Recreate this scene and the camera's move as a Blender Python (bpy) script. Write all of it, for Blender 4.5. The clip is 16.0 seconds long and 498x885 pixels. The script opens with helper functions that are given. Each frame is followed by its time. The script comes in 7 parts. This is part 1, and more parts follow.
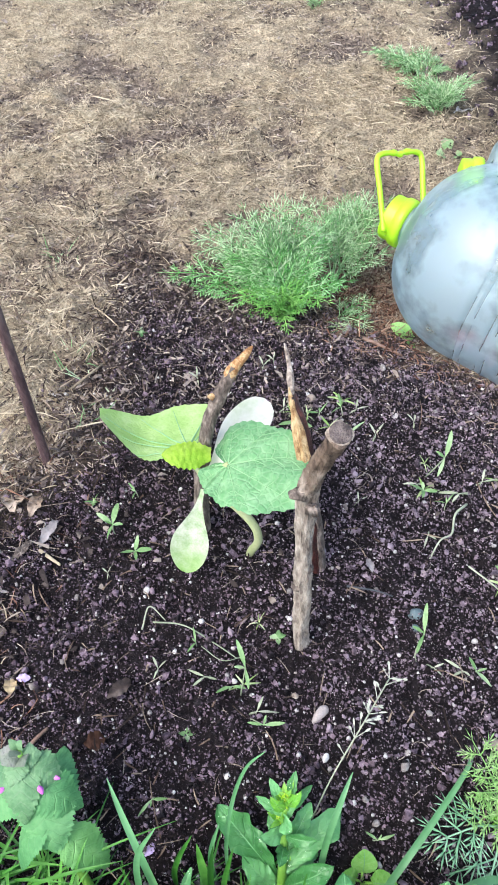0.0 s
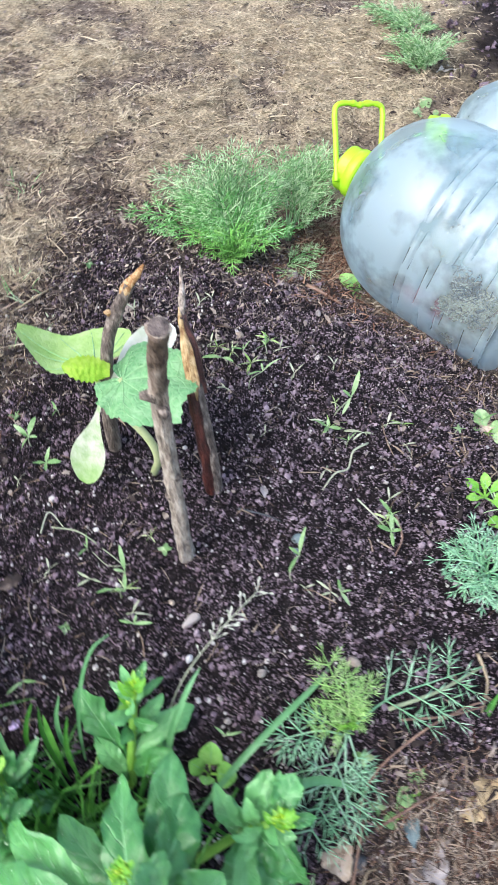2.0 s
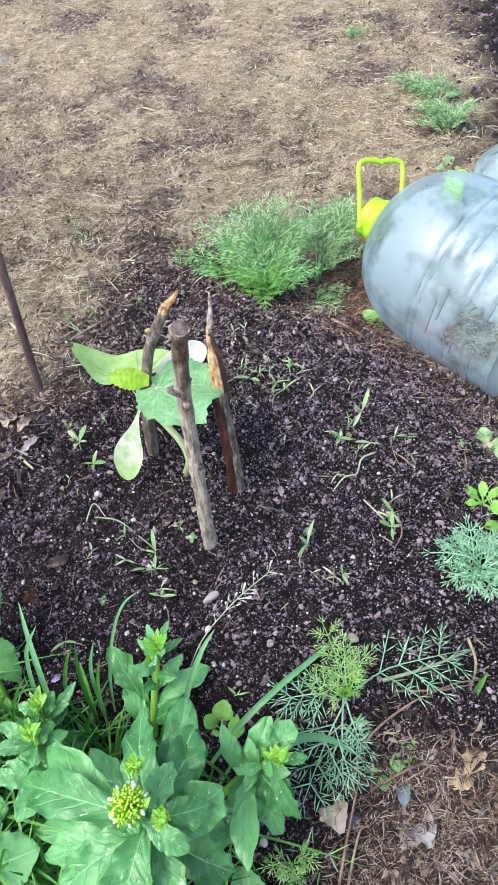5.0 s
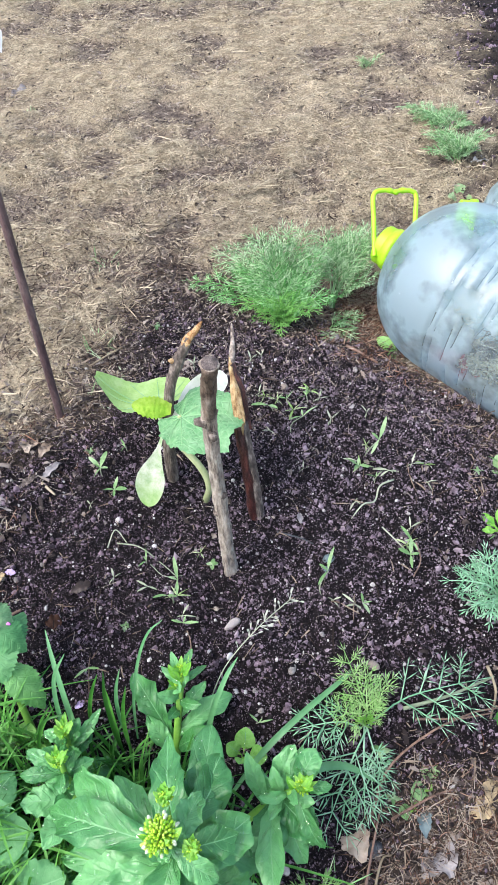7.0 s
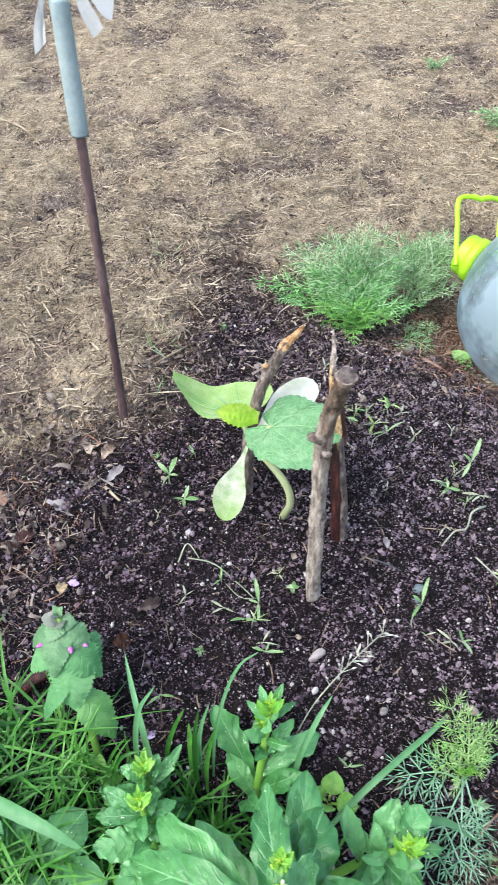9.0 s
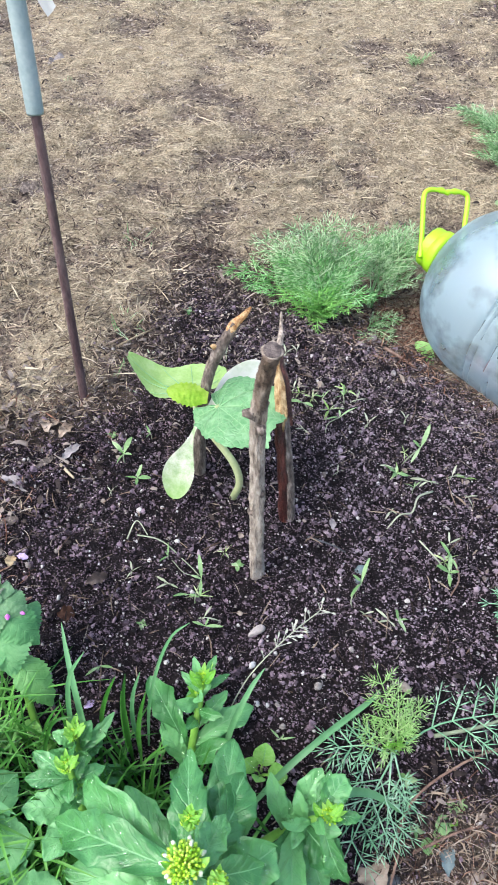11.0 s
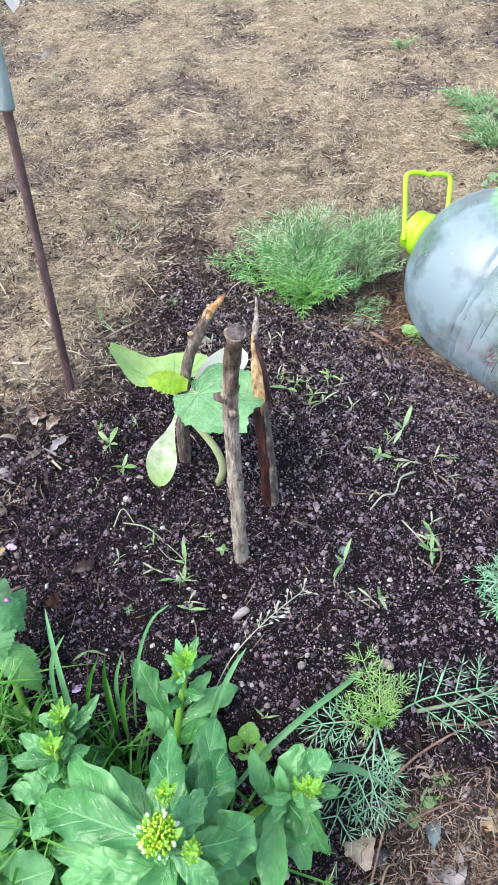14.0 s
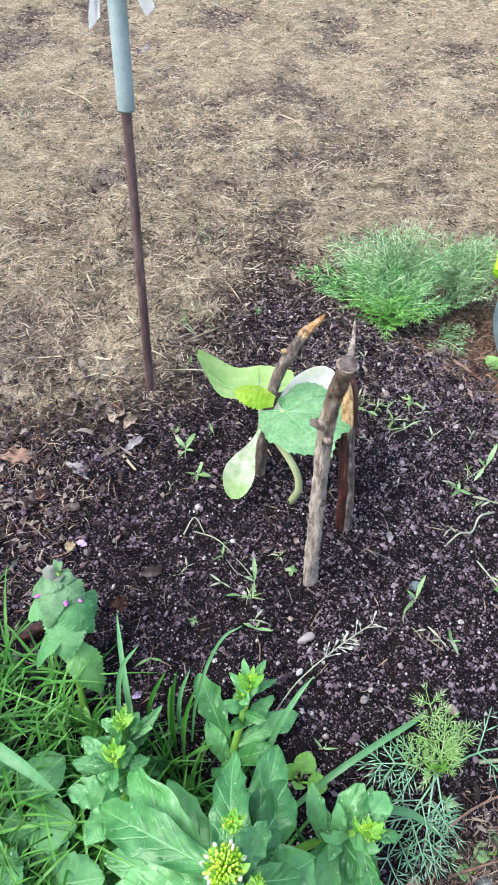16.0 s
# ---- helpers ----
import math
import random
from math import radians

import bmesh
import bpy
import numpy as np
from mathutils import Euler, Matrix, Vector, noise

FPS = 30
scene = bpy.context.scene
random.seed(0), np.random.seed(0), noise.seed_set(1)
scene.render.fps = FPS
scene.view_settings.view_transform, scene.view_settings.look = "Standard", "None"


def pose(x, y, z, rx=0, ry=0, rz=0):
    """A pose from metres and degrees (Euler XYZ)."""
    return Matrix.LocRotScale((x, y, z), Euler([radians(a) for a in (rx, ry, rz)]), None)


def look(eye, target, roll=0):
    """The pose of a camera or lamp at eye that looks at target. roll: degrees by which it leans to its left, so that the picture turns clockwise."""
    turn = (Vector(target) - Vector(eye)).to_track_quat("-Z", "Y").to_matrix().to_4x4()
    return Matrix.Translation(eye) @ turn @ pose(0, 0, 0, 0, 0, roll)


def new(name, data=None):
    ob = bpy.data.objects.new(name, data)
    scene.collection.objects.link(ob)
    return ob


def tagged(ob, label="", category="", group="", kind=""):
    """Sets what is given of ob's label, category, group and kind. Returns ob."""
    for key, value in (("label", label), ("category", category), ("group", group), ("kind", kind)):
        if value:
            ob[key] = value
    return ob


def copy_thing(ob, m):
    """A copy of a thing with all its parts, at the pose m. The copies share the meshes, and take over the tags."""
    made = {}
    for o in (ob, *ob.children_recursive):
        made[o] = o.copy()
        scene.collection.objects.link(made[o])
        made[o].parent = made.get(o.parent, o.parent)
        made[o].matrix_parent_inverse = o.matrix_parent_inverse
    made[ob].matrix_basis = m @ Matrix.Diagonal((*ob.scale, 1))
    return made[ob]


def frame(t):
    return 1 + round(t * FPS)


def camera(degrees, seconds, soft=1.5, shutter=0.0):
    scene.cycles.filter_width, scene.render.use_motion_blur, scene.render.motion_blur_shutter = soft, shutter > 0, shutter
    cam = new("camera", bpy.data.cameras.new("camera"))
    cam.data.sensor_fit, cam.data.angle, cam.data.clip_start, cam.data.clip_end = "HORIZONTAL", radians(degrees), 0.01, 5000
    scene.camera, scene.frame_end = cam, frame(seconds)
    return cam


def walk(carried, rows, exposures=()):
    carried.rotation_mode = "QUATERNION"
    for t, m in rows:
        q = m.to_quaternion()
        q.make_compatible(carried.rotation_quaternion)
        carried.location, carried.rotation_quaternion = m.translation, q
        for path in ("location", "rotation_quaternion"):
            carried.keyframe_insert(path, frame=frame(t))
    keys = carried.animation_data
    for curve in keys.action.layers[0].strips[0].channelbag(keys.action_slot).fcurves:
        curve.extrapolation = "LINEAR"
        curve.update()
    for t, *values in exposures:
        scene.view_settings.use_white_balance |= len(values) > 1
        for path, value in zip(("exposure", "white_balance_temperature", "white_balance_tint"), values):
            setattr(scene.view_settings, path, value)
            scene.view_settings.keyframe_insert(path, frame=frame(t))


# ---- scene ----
cam = camera(38.2, 16.0, shutter=0.4)
PATH = [
    (0, (-0.01, -0.215, 0.518), (-0.092, 1.023, -1.051), -4.6),
    (0.5, (-0.008, -0.215, 0.517), (-0.054, 0.986, -1.082), -3.7),
    (1, (-0.01, -0.219, 0.518), (-0.029, 0.957, -1.099), -3.4),
    (1.5, (0.006, -0.222, 0.517), (0.002, 0.946, -1.106), -3.4),
    (2, (0.092, -0.257, 0.51), (-0.064, 0.919, -1.1), -3.4),
    (2.5, (0.124, -0.293, 0.51), (-0.102, 0.894, -1.084), -1.0),
    (3, (0.102, -0.319, 0.505), (-0.144, 0.884, -1.074), -1.7),
    (3.5, (0.09, -0.326, 0.518), (-0.199, 0.895, -1.04), -3.0),
    (3.7, (0.091, -0.326, 0.522), (-0.209, 0.898, -1.031), -3.1),
    (5.8, (0.152, -0.345, 0.557), (-0.164, 0.951, -0.934), -8.9),
    (6, (0.144, -0.344, 0.558), (-0.173, 0.952, -0.932), -8.9),
    (6.5, (0.124, -0.342, 0.561), (-0.2, 0.962, -0.92), -8.0),
    (7, (0.12, -0.34, 0.562), (-0.208, 0.97, -0.913), -7.1),
    (7.5, (0.116, -0.34, 0.559), (-0.215, 0.979, -0.908), -6.6),
    (8, (0.111, -0.335, 0.556), (-0.217, 0.982, -0.913), -5.7),
    (8.5, (0.082, -0.326, 0.55), (-0.247, 0.986, -0.923), -5.0),
    (9, (0.035, -0.314, 0.539), (-0.293, 0.997, -0.935), -3.8),
    (9.5, (0.014, -0.317, 0.534), (-0.307, 0.995, -0.941), -1.7),
    (10, (0.029, -0.319, 0.535), (-0.285, 0.994, -0.94), -1.4),
    (10.2, (0.037, -0.318, 0.535), (-0.278, 0.992, -0.943), -1.3),
    (12.3, (0.122, -0.334, 0.535), (-0.206, 0.971, -0.945), -4.1),
    (12.5, (0.121, -0.333, 0.538), (-0.213, 0.965, -0.946), -4.4),
    (13, (0.117, -0.335, 0.539), (-0.223, 0.961, -0.946), -4.6),
    (13.5, (0.113, -0.331, 0.535), (-0.229, 0.961, -0.954), -4.7),
    (14, (0.105, -0.328, 0.534), (-0.236, 0.962, -0.956), -4.7),
    (14.5, (0.088, -0.327, 0.536), (-0.253, 0.959, -0.957), -4.4),
    (15, (0.074, -0.326, 0.536), (-0.276, 0.96, -0.955), -4.0),
    (15.5, (0.068, -0.323, 0.532), (-0.315, 0.958, -0.956), -2.4),
    (16, (0.066, -0.32, 0.542), (-0.381, 0.939, -0.946), -2.2),
]
walk(cam, [(t, look(eye, target, roll)) for t, eye, target, roll in PATH], [(0, 1.46), (3.2, 1.46), (6.0, 1.40), (16, 1.40)])

# world and light: a bright overcast sky
world = bpy.data.worlds.new("sky")
scene.world = world
world.use_nodes = True
wn = world.node_tree.nodes
sky = wn.new("ShaderNodeTexSky")
sky.sky_type, sky.sun_disc = "NISHITA", False
sky.sun_elevation, sky.sun_rotation = radians(58), radians(-129)
sky.dust_density, sky.air_density = 3.0, 1.0
world.node_tree.links.new(sky.outputs[0], wn["Background"].inputs[0])
wn["Background"].inputs[1].default_value = 0.15
sun = new("sun", bpy.data.lights.new("sun", "SUN"))
sun.data.energy, sun.data.angle, sun.data.color = 1.0, radians(42), (0.98, 0.98, 1.0)
sun.matrix_world = look((-1.0, -0.8, 2.1), (0, 0, 0))


# ---- helpers of this place ----
def smooth(a, b, v):
    t = np.clip((v - a) / (b - a), 0, 1)
    return t * t * (3 - 2 * t)


def gz(x, y):
    """The height of the ground: a low raised bed that falls away to the right and the front."""
    r = np.hypot(x, y - 0.08)
    return (-0.085 * smooth(0.15, 0.40, r) * smooth(-0.2, 0.2, x) * (1 - smooth(0.45, 0.95, y))
            - 0.03 * smooth(0.09, 0.2, -y) * smooth(-0.2, 0.0, x)) * (1 - smooth(0.6, 2.2, r))


def crust(x, y):
    """The height of the crumbly surface: the ground and its small lumps."""
    x, y = np.asarray(x, float), np.asarray(y, float)
    lump = np.array([noise.fractal(Vector((a * 22, c * 22, 0.3)), 0.75, 2.1, 5) for a, c in zip(x.ravel(), y.ravel())]).reshape(x.shape)
    near = 1 - smooth(0.75, 1.35, np.hypot(x, y - 0.3))
    b = bed(x, y)
    return gz(x, y) + (0.0065 - 0.0025 * (1 - b)) * lump * near + 0.012 * mats(x, y) * (1 - b) * (1 - smooth(1.6, 2.4, np.hypot(x, y - 0.3)))


def mats(x, y):
    """1 where dry grass lies as a thick mat, 0 where the ground between the mats is nearly bare."""
    x, y = np.asarray(x, float), np.asarray(y, float)
    n = np.array([noise.fractal(Vector((a * 9 + 3, c * 11, 5.3)), 0.7, 2.2, 5) for a, c in zip(x.ravel(), y.ravel())]).reshape(x.shape)
    return smooth(-0.60, 0.28, n - 0.22 * smooth(-0.1, 0.45, x))


def wobble(x, y, f, seed=0.0):
    return (np.sin(x * f + seed) * np.cos(y * f * 1.13 + 2.1 * seed) + 0.6 * np.sin(x * f * 2.3 - y * f * 1.7 + seed * 3.7)
            + 0.4 * np.cos(x * f * 3.9 + y * f * 4.3 + seed)) / 2


def bed(x, y):
    """1 on dark bare soil, 0 on dry thatch."""
    left = -0.45 + 0.235 * smooth(0.02, 0.20, y) + 0.03 * smooth(0.2, 0.46, y)
    right = 0.38 - 0.28 * smooth(0.2, 0.44, y)
    mid, half = (left + right) / 2, (right - left) / 2
    d = np.maximum(np.abs((x - mid) / half), np.where(y < 0.1, (0.1 - y) / 0.62, (y - 0.1) / 0.355))
    d = d + 0.06 * wobble(x, y, 19, 1.0) + 0.05 * wobble(x, y, 60, 2.0)
    near = (1 - smooth(0.70, 1.18, d)) * (1 - 0.28 * smooth(0.13, 0.20, x - 0.35 * (y + 0.17)) * smooth(0.11, 0.17, -y))
    far = 1 - smooth(0.8, 1.2, ((np.abs(x - 0.97) / 0.70) ** 4 + (np.abs(y - 1.45) / 0.95) ** 4) ** 0.5 + 0.10 * wobble(x, y, 15, 4.0) + 0.08 * wobble(x, y, 45, 5.0))
    return np.maximum(near, far)


class Geo:
    """Vertices and faces, gathered for one mesh."""

    def __init__(self):
        self.v, self.f, self.m = [], [], []
        self.blade = {}

    def add(self, verts, faces, mat=0):
        n = len(self.v)
        self.v += [tuple(p) for p in verts]
        self.f += [tuple(i + n for i in f) for f in faces]
        self.m += [mat] * len(faces)

    def grid(self, rows, mat=0, closed=False, mats=None):
        n = len(self.v)
        w = len(rows[0])
        for r in rows:
            self.v += [tuple(p) for p in r]
        for i in range(len(rows) - 1):
            for j in range(w if closed else w - 1):
                k = (j + 1) % w
                self.f.append((n + i * w + j, n + i * w + k, n + (i + 1) * w + k, n + (i + 1) * w + j))
                self.m.append(mats[j] if mats else mat)


bases = {}


def thing(name, base, label, category, group="", kind=""):
    ob = new(name)
    ob.empty_display_size = 0.01
    ob.location = base
    bases[ob.name] = Vector(base)
    return tagged(ob, label, category, group, kind)


def to_mesh(name, geo, mats, off=(0, 0, 0), flat=False):
    me = bpy.data.meshes.new(name)
    o = Vector(off)
    me.from_pydata([(p[0] - o.x, p[1] - o.y, p[2] - o.z) for p in geo.v], [], geo.f)
    for m in mats if isinstance(mats, (list, tuple)) else [mats]:
        me.materials.append(m)
    if any(geo.m):
        me.polygons.foreach_set("material_index", geo.m)
    if not flat:
        me.polygons.foreach_set("use_smooth", [True] * len(me.polygons))
    if geo.blade:
        at = me.attributes.new("blade", "FLOAT_VECTOR", "POINT")
        at.data.foreach_set("vector", [c for i in range(len(geo.v)) for c in geo.blade.get(i, (0, 0, 0))])
    me.update()
    return me


def part(name, geo, mats, parent, label="", flat=False):
    """One mesh under a thing or a part; the geometry is given in world metres."""
    top = parent
    while top.parent:
        top = top.parent
    ob = new(name, to_mesh(name, geo, mats, bases.get(top.name, (0, 0, 0)), flat))
    ob.parent = parent
    return tagged(ob, label) if label else ob


def solo(name, geo, mats, base, label, category, group="", kind="", flat=False):
    """A thing of one mesh, with its origin at base."""
    ob = new(name, to_mesh(name, geo, mats, base, flat))
    ob.location = base
    return tagged(ob, label, category, group, kind)


def mesh_np(name, verts, faces, mat, smooth_faces=True):
    """A mesh from arrays of vertices and of triangles or quads."""
    me = bpy.data.meshes.new(name)
    k = faces.shape[1]
    me.vertices.add(len(verts))
    me.vertices.foreach_set("co", np.ascontiguousarray(verts, dtype=np.float32).ravel())
    me.loops.add(faces.size)
    me.loops.foreach_set("vertex_index", faces.astype(np.int32).ravel())
    me.polygons.add(len(faces))
    me.polygons.foreach_set("loop_start", np.arange(0, faces.size, k, dtype=np.int32))
    me.polygons.foreach_set("use_smooth", np.full(len(faces), smooth_faces))
    me.update(calc_edges=True)
    me.validate()
    me.materials.append(mat)
    return me


def curve_pts(pts, n):
    """n points along a smooth curve through pts (Catmull-Rom)."""
    p = [Vector(q) for q in pts]
    p = [p[0] * 2 - p[1]] + p + [p[-1] * 2 - p[-2]]
    out = []
    for i in range(n):
        u = i / (n - 1) * (len(p) - 3)
        k = min(int(u), len(p) - 4)
        t = u - k
        a, b, c, d = p[k:k + 4]
        out.append(0.5 * (2 * b + (c - a) * t + (2 * a - 5 * b + 4 * c - d) * t * t + (3 * b - a - 3 * c + d) * t ** 3))
    return out


def tube(geo, pts, radii, sides=8, mat=0, rough=0.0, seed=0, caps=True):
    """A tube along points; radii is one number or one a point."""
    pts = [Vector(p) for p in pts]
    if not isinstance(radii, (list, tuple)):
        radii = [radii] * len(pts)
    rows, x = [], None
    for i, p in enumerate(pts):
        d = (pts[min(i + 1, len(pts) - 1)] - pts[max(i - 1, 0)]).normalized()
        if x is None:
            x = d.cross(Vector((0.3, 0.9, 0.2)) if abs(d.y) < 0.9 else Vector((1, 0, 0))).normalized()
        x = (x - d * x.dot(d)).normalized()
        y = d.cross(x)
        row = []
        for k in range(sides):
            a = 2 * math.pi * k / sides
            r = radii[i]
            if rough:
                r *= 1 + rough * noise.noise(Vector((math.cos(a) * 1.3 + seed, math.sin(a) * 1.3, i * 0.06))) \
                    + 0.5 * rough * noise.noise(Vector((math.cos(a) * 4 + seed, math.sin(a) * 4, i * 0.12))) \
                    + 0.35 * rough * noise.noise(Vector((math.cos(a) * 10 + seed, math.sin(a) * 10, i * 0.45)))
            row.append(p + (x * math.cos(a) + y * math.sin(a)) * r)
        rows.append(row)
    n = len(geo.v)
    geo.grid(rows, mat, closed=True)
    if caps:
        geo.f.append(tuple(n + k for k in reversed(range(sides))))
        geo.m.append(mat)
        e = n + (len(rows) - 1) * sides
        geo.f.append(tuple(e + k for k in range(sides)))
        geo.m.append(mat)




def ico():
    t = (1 + 5 ** 0.5) / 2
    v = np.array([(-1, t, 0), (1, t, 0), (-1, -t, 0), (1, -t, 0), (0, -1, t), (0, 1, t), (0, -1, -t), (0, 1, -t),
                  (t, 0, -1), (t, 0, 1), (-t, 0, -1), (-t, 0, 1)], float)
    f = np.array([(0, 11, 5), (0, 5, 1), (0, 1, 7), (0, 7, 10), (0, 10, 11), (1, 5, 9), (5, 11, 4), (11, 10, 2), (10, 7, 6), (7, 1, 8),
                  (3, 9, 4), (3, 4, 2), (3, 2, 6), (3, 6, 8), (3, 8, 9), (4, 9, 5), (2, 4, 11), (6, 2, 10), (8, 6, 7), (9, 8, 1)])
    return v / np.linalg.norm(v[0]), f


def lumps(name, xyz, size, mat, rng, squash=0.75, rough=0.25, smooth_faces=True, fine=True):
    """Many small uneven lumps in one mesh: round (fine), angular (not fine) or mere chips (None)."""
    v, f = ico()
    if not fine:
        v = np.array([(1, 0, 0), (-1, 0, 0), (0, 1, 0), (0, -1, 0), (0, 0, 1), (0, 0, -1)], float)
        f = np.array([(0, 2, 4), (2, 1, 4), (1, 3, 4), (3, 0, 4), (2, 0, 5), (1, 2, 5), (3, 1, 5), (0, 3, 5)])
    if fine is None:
        v = np.array([(1, 1, 1), (1, -1, -1), (-1, 1, -1), (-1, -1, 1)], float) * 0.75
        f = np.array([(0, 1, 2), (0, 3, 1), (0, 2, 3), (1, 3, 2)])
    nv = len(v)
    n = len(xyz)
    q = rng.normal(size=(n, 4))
    q /= np.linalg.norm(q, axis=1)[:, None]
    w, x, y, z = q.T
    rot = np.stack([np.stack([1 - 2 * (y * y + z * z), 2 * (x * y - z * w), 2 * (x * z + y * w)], 1),
                    np.stack([2 * (x * y + z * w), 1 - 2 * (x * x + z * z), 2 * (y * z - x * w)], 1),
                    np.stack([2 * (x * z - y * w), 2 * (y * z + x * w), 1 - 2 * (x * x + y * y)], 1)], 1)
    p = v[None] * (1 + rough * rng.normal(size=(n, nv, 1))) * rng.uniform(squash, 1.25, size=(n, 1, 3))
    p = np.einsum("nij,nkj->nki", rot, p) * size[:, None, None] + xyz[:, None]
    faces = (f[None] + nv * np.arange(n)[:, None, None]).reshape(-1, 3)
    return mesh_np(name, p.reshape(-1, 3), faces, mat, smooth_faces)


def straws(name, x, y, length, width, mat, rng, lift=0.004, curl=0.6, steep=0.15, segs=3, comb=0.0):
    """Many thin bent blades lying on the ground, in one mesh."""
    n = len(x)
    yaw = rng.uniform(0, 2 * math.pi, n)
    if comb:
        yaw = np.where(rng.random(n) < comb, 5.0 * wobble(x, y, 17, 9.0) + 0.55 * rng.normal(size=n), yaw)
    bend = rng.normal(size=n) * curl
    rise = np.abs(rng.normal(size=n)) * steep
    z0 = crust(x, y) + 0.0012 + rng.uniform(0.0, lift, n)
    rows = []
    px, py, pz, a = x.copy(), y.copy(), z0.copy(), yaw.copy()
    for k in range(segs + 1):
        s = width * ((1.0, 1.0, 0.8, 0.25) if segs == 3 else (0.8, 1.0, 0.4))[k]
        sx, sy = -np.sin(a) * s / 2, np.cos(a) * s / 2
        tilt = rng.normal(size=n) * 0.3 * s
        rows.append(np.stack([np.stack([px - sx, py - sy, pz - tilt], 1), np.stack([px + sx, py + sy, pz + tilt], 1)], 1))
        step = length / segs
        px, py = px + np.cos(a) * step, py + np.sin(a) * step
        pz = pz + step * rise * (1.0, 0.2, -0.7, 0)[k]
        a = a + bend / segs
    v = np.stack(rows, 1).reshape(n, 2 * segs + 2, 3)
    q = np.array([(0, 1, 3, 2), (2, 3, 5, 4), (4, 5, 7, 6)][:segs])
    faces = (q[None] + (2 * segs + 2) * np.arange(n)[:, None, None]).reshape(-1, 4)
    return mesh_np(name, v.reshape(-1, 3), faces, mat)


# ---- materials ----
def node_mat(name, colours, scale=60.0, rough=0.7, bump=0.3, bump_scale=None, spread="noise", gloss=0.3, through_light=0.0,
             island=0.0, fine=6.0, metal=0.0, stretch=1.0, span=0.5):
    """A material whose colour runs through colours by two scales of noise (and by piece, where island is set)."""
    m = bpy.data.materials.new(name)
    m.use_nodes = True
    t = m.node_tree
    nd, ln = t.nodes, t.links
    bsdf = nd["Principled BSDF"]
    co = nd.new("ShaderNodeTexCoord")
    a = nd.new("ShaderNodeTexNoise")
    a.inputs["Scale"].default_value, a.inputs["Detail"].default_value = scale, 5
    b = nd.new("ShaderNodeTexNoise")
    b.inputs["Scale"].default_value, b.inputs["Detail"].default_value = scale * fine, 3
    mp = nd.new("ShaderNodeMapping")
    mp.inputs["Scale"].default_value = (1, 1, stretch)
    ln.new(co.outputs["Object"], mp.inputs["Vector"])
    for x in (a, b):
        ln.new(mp.outputs[0], x.inputs["Vector"])
    mix = nd.new("ShaderNodeMath")
    mix.operation = "MULTIPLY_ADD"
    ln.new(b.outputs["Fac"], mix.inputs[0])
    mix.inputs[1].default_value = 0.45
    half = nd.new("ShaderNodeMath")
    half.operation = "MULTIPLY_ADD"
    ln.new(a.outputs["Fac"], half.inputs[0])
    half.inputs[1].default_value, half.inputs[2].default_value = 1.0, -0.225
    ln.new(half.outputs[0], mix.inputs[2])
    last = mix
    if island:
        ge = nd.new("ShaderNodeNewGeometry")
        oi = nd.new("ShaderNodeObjectInfo")
        s = nd.new("ShaderNodeMath")
        s.operation = "ADD"
        ln.new(ge.outputs["Random Per Island"], s.inputs[0])
        ln.new(oi.outputs["Random"], s.inputs[1])
        fr = nd.new("ShaderNodeMath")
        fr.operation = "FRACT"
        ln.new(s.outputs[0], fr.inputs[0])
        c = nd.new("ShaderNodeMath")
        c.operation = "MULTIPLY_ADD"
        ln.new(fr.outputs[0], c.inputs[0])
        c.inputs[1].default_value = island
        sh = nd.new("ShaderNodeMath")
        sh.operation = "SUBTRACT"
        ln.new(last.outputs[0], sh.inputs[0])
        sh.inputs[1].default_value = island / 2
        ln.new(sh.outputs[0], c.inputs[2])
        last = c
    ramp = nd.new("ShaderNodeValToRGB")
    e = ramp.color_ramp.elements
    while len(e) < len(colours):
        e.new(0.5)
    for i, col in enumerate(colours):
        e[i].position = 0.5 - span / 2 + span * i / max(1, len(colours) - 1)
        e[i].color = (*col, 1)
    ln.new(last.outputs[0], ramp.inputs["Fac"])
    ln.new(ramp.outputs["Color"], bsdf.inputs["Base Color"])
    bsdf.inputs["Roughness"].default_value = rough
    bsdf.inputs["Specular IOR Level"].default_value = gloss
    bsdf.inputs["Metallic"].default_value = metal
    if bump:
        bp = nd.new("ShaderNodeBump")
        bp.inputs["Strength"].default_value, bp.inputs["Distance"].default_value = bump, 0.002
        ln.new(b.outputs["Fac"], bp.inputs["Height"])
        ln.new(bp.outputs[0], bsdf.inputs["Normal"])
    if through_light:
        tr = nd.new("ShaderNodeBsdfTranslucent")
        ln.new(ramp.outputs["Color"], tr.inputs["Color"])
        ms = nd.new("ShaderNodeMixShader")
        ms.inputs[0].default_value = through_light
        ln.new(bsdf.outputs[0], ms.inputs[1])
        ln.new(tr.outputs[0], ms.inputs[2])
        ln.new(ms.outputs[0], nd["Material Output"].inputs["Surface"])
    return m


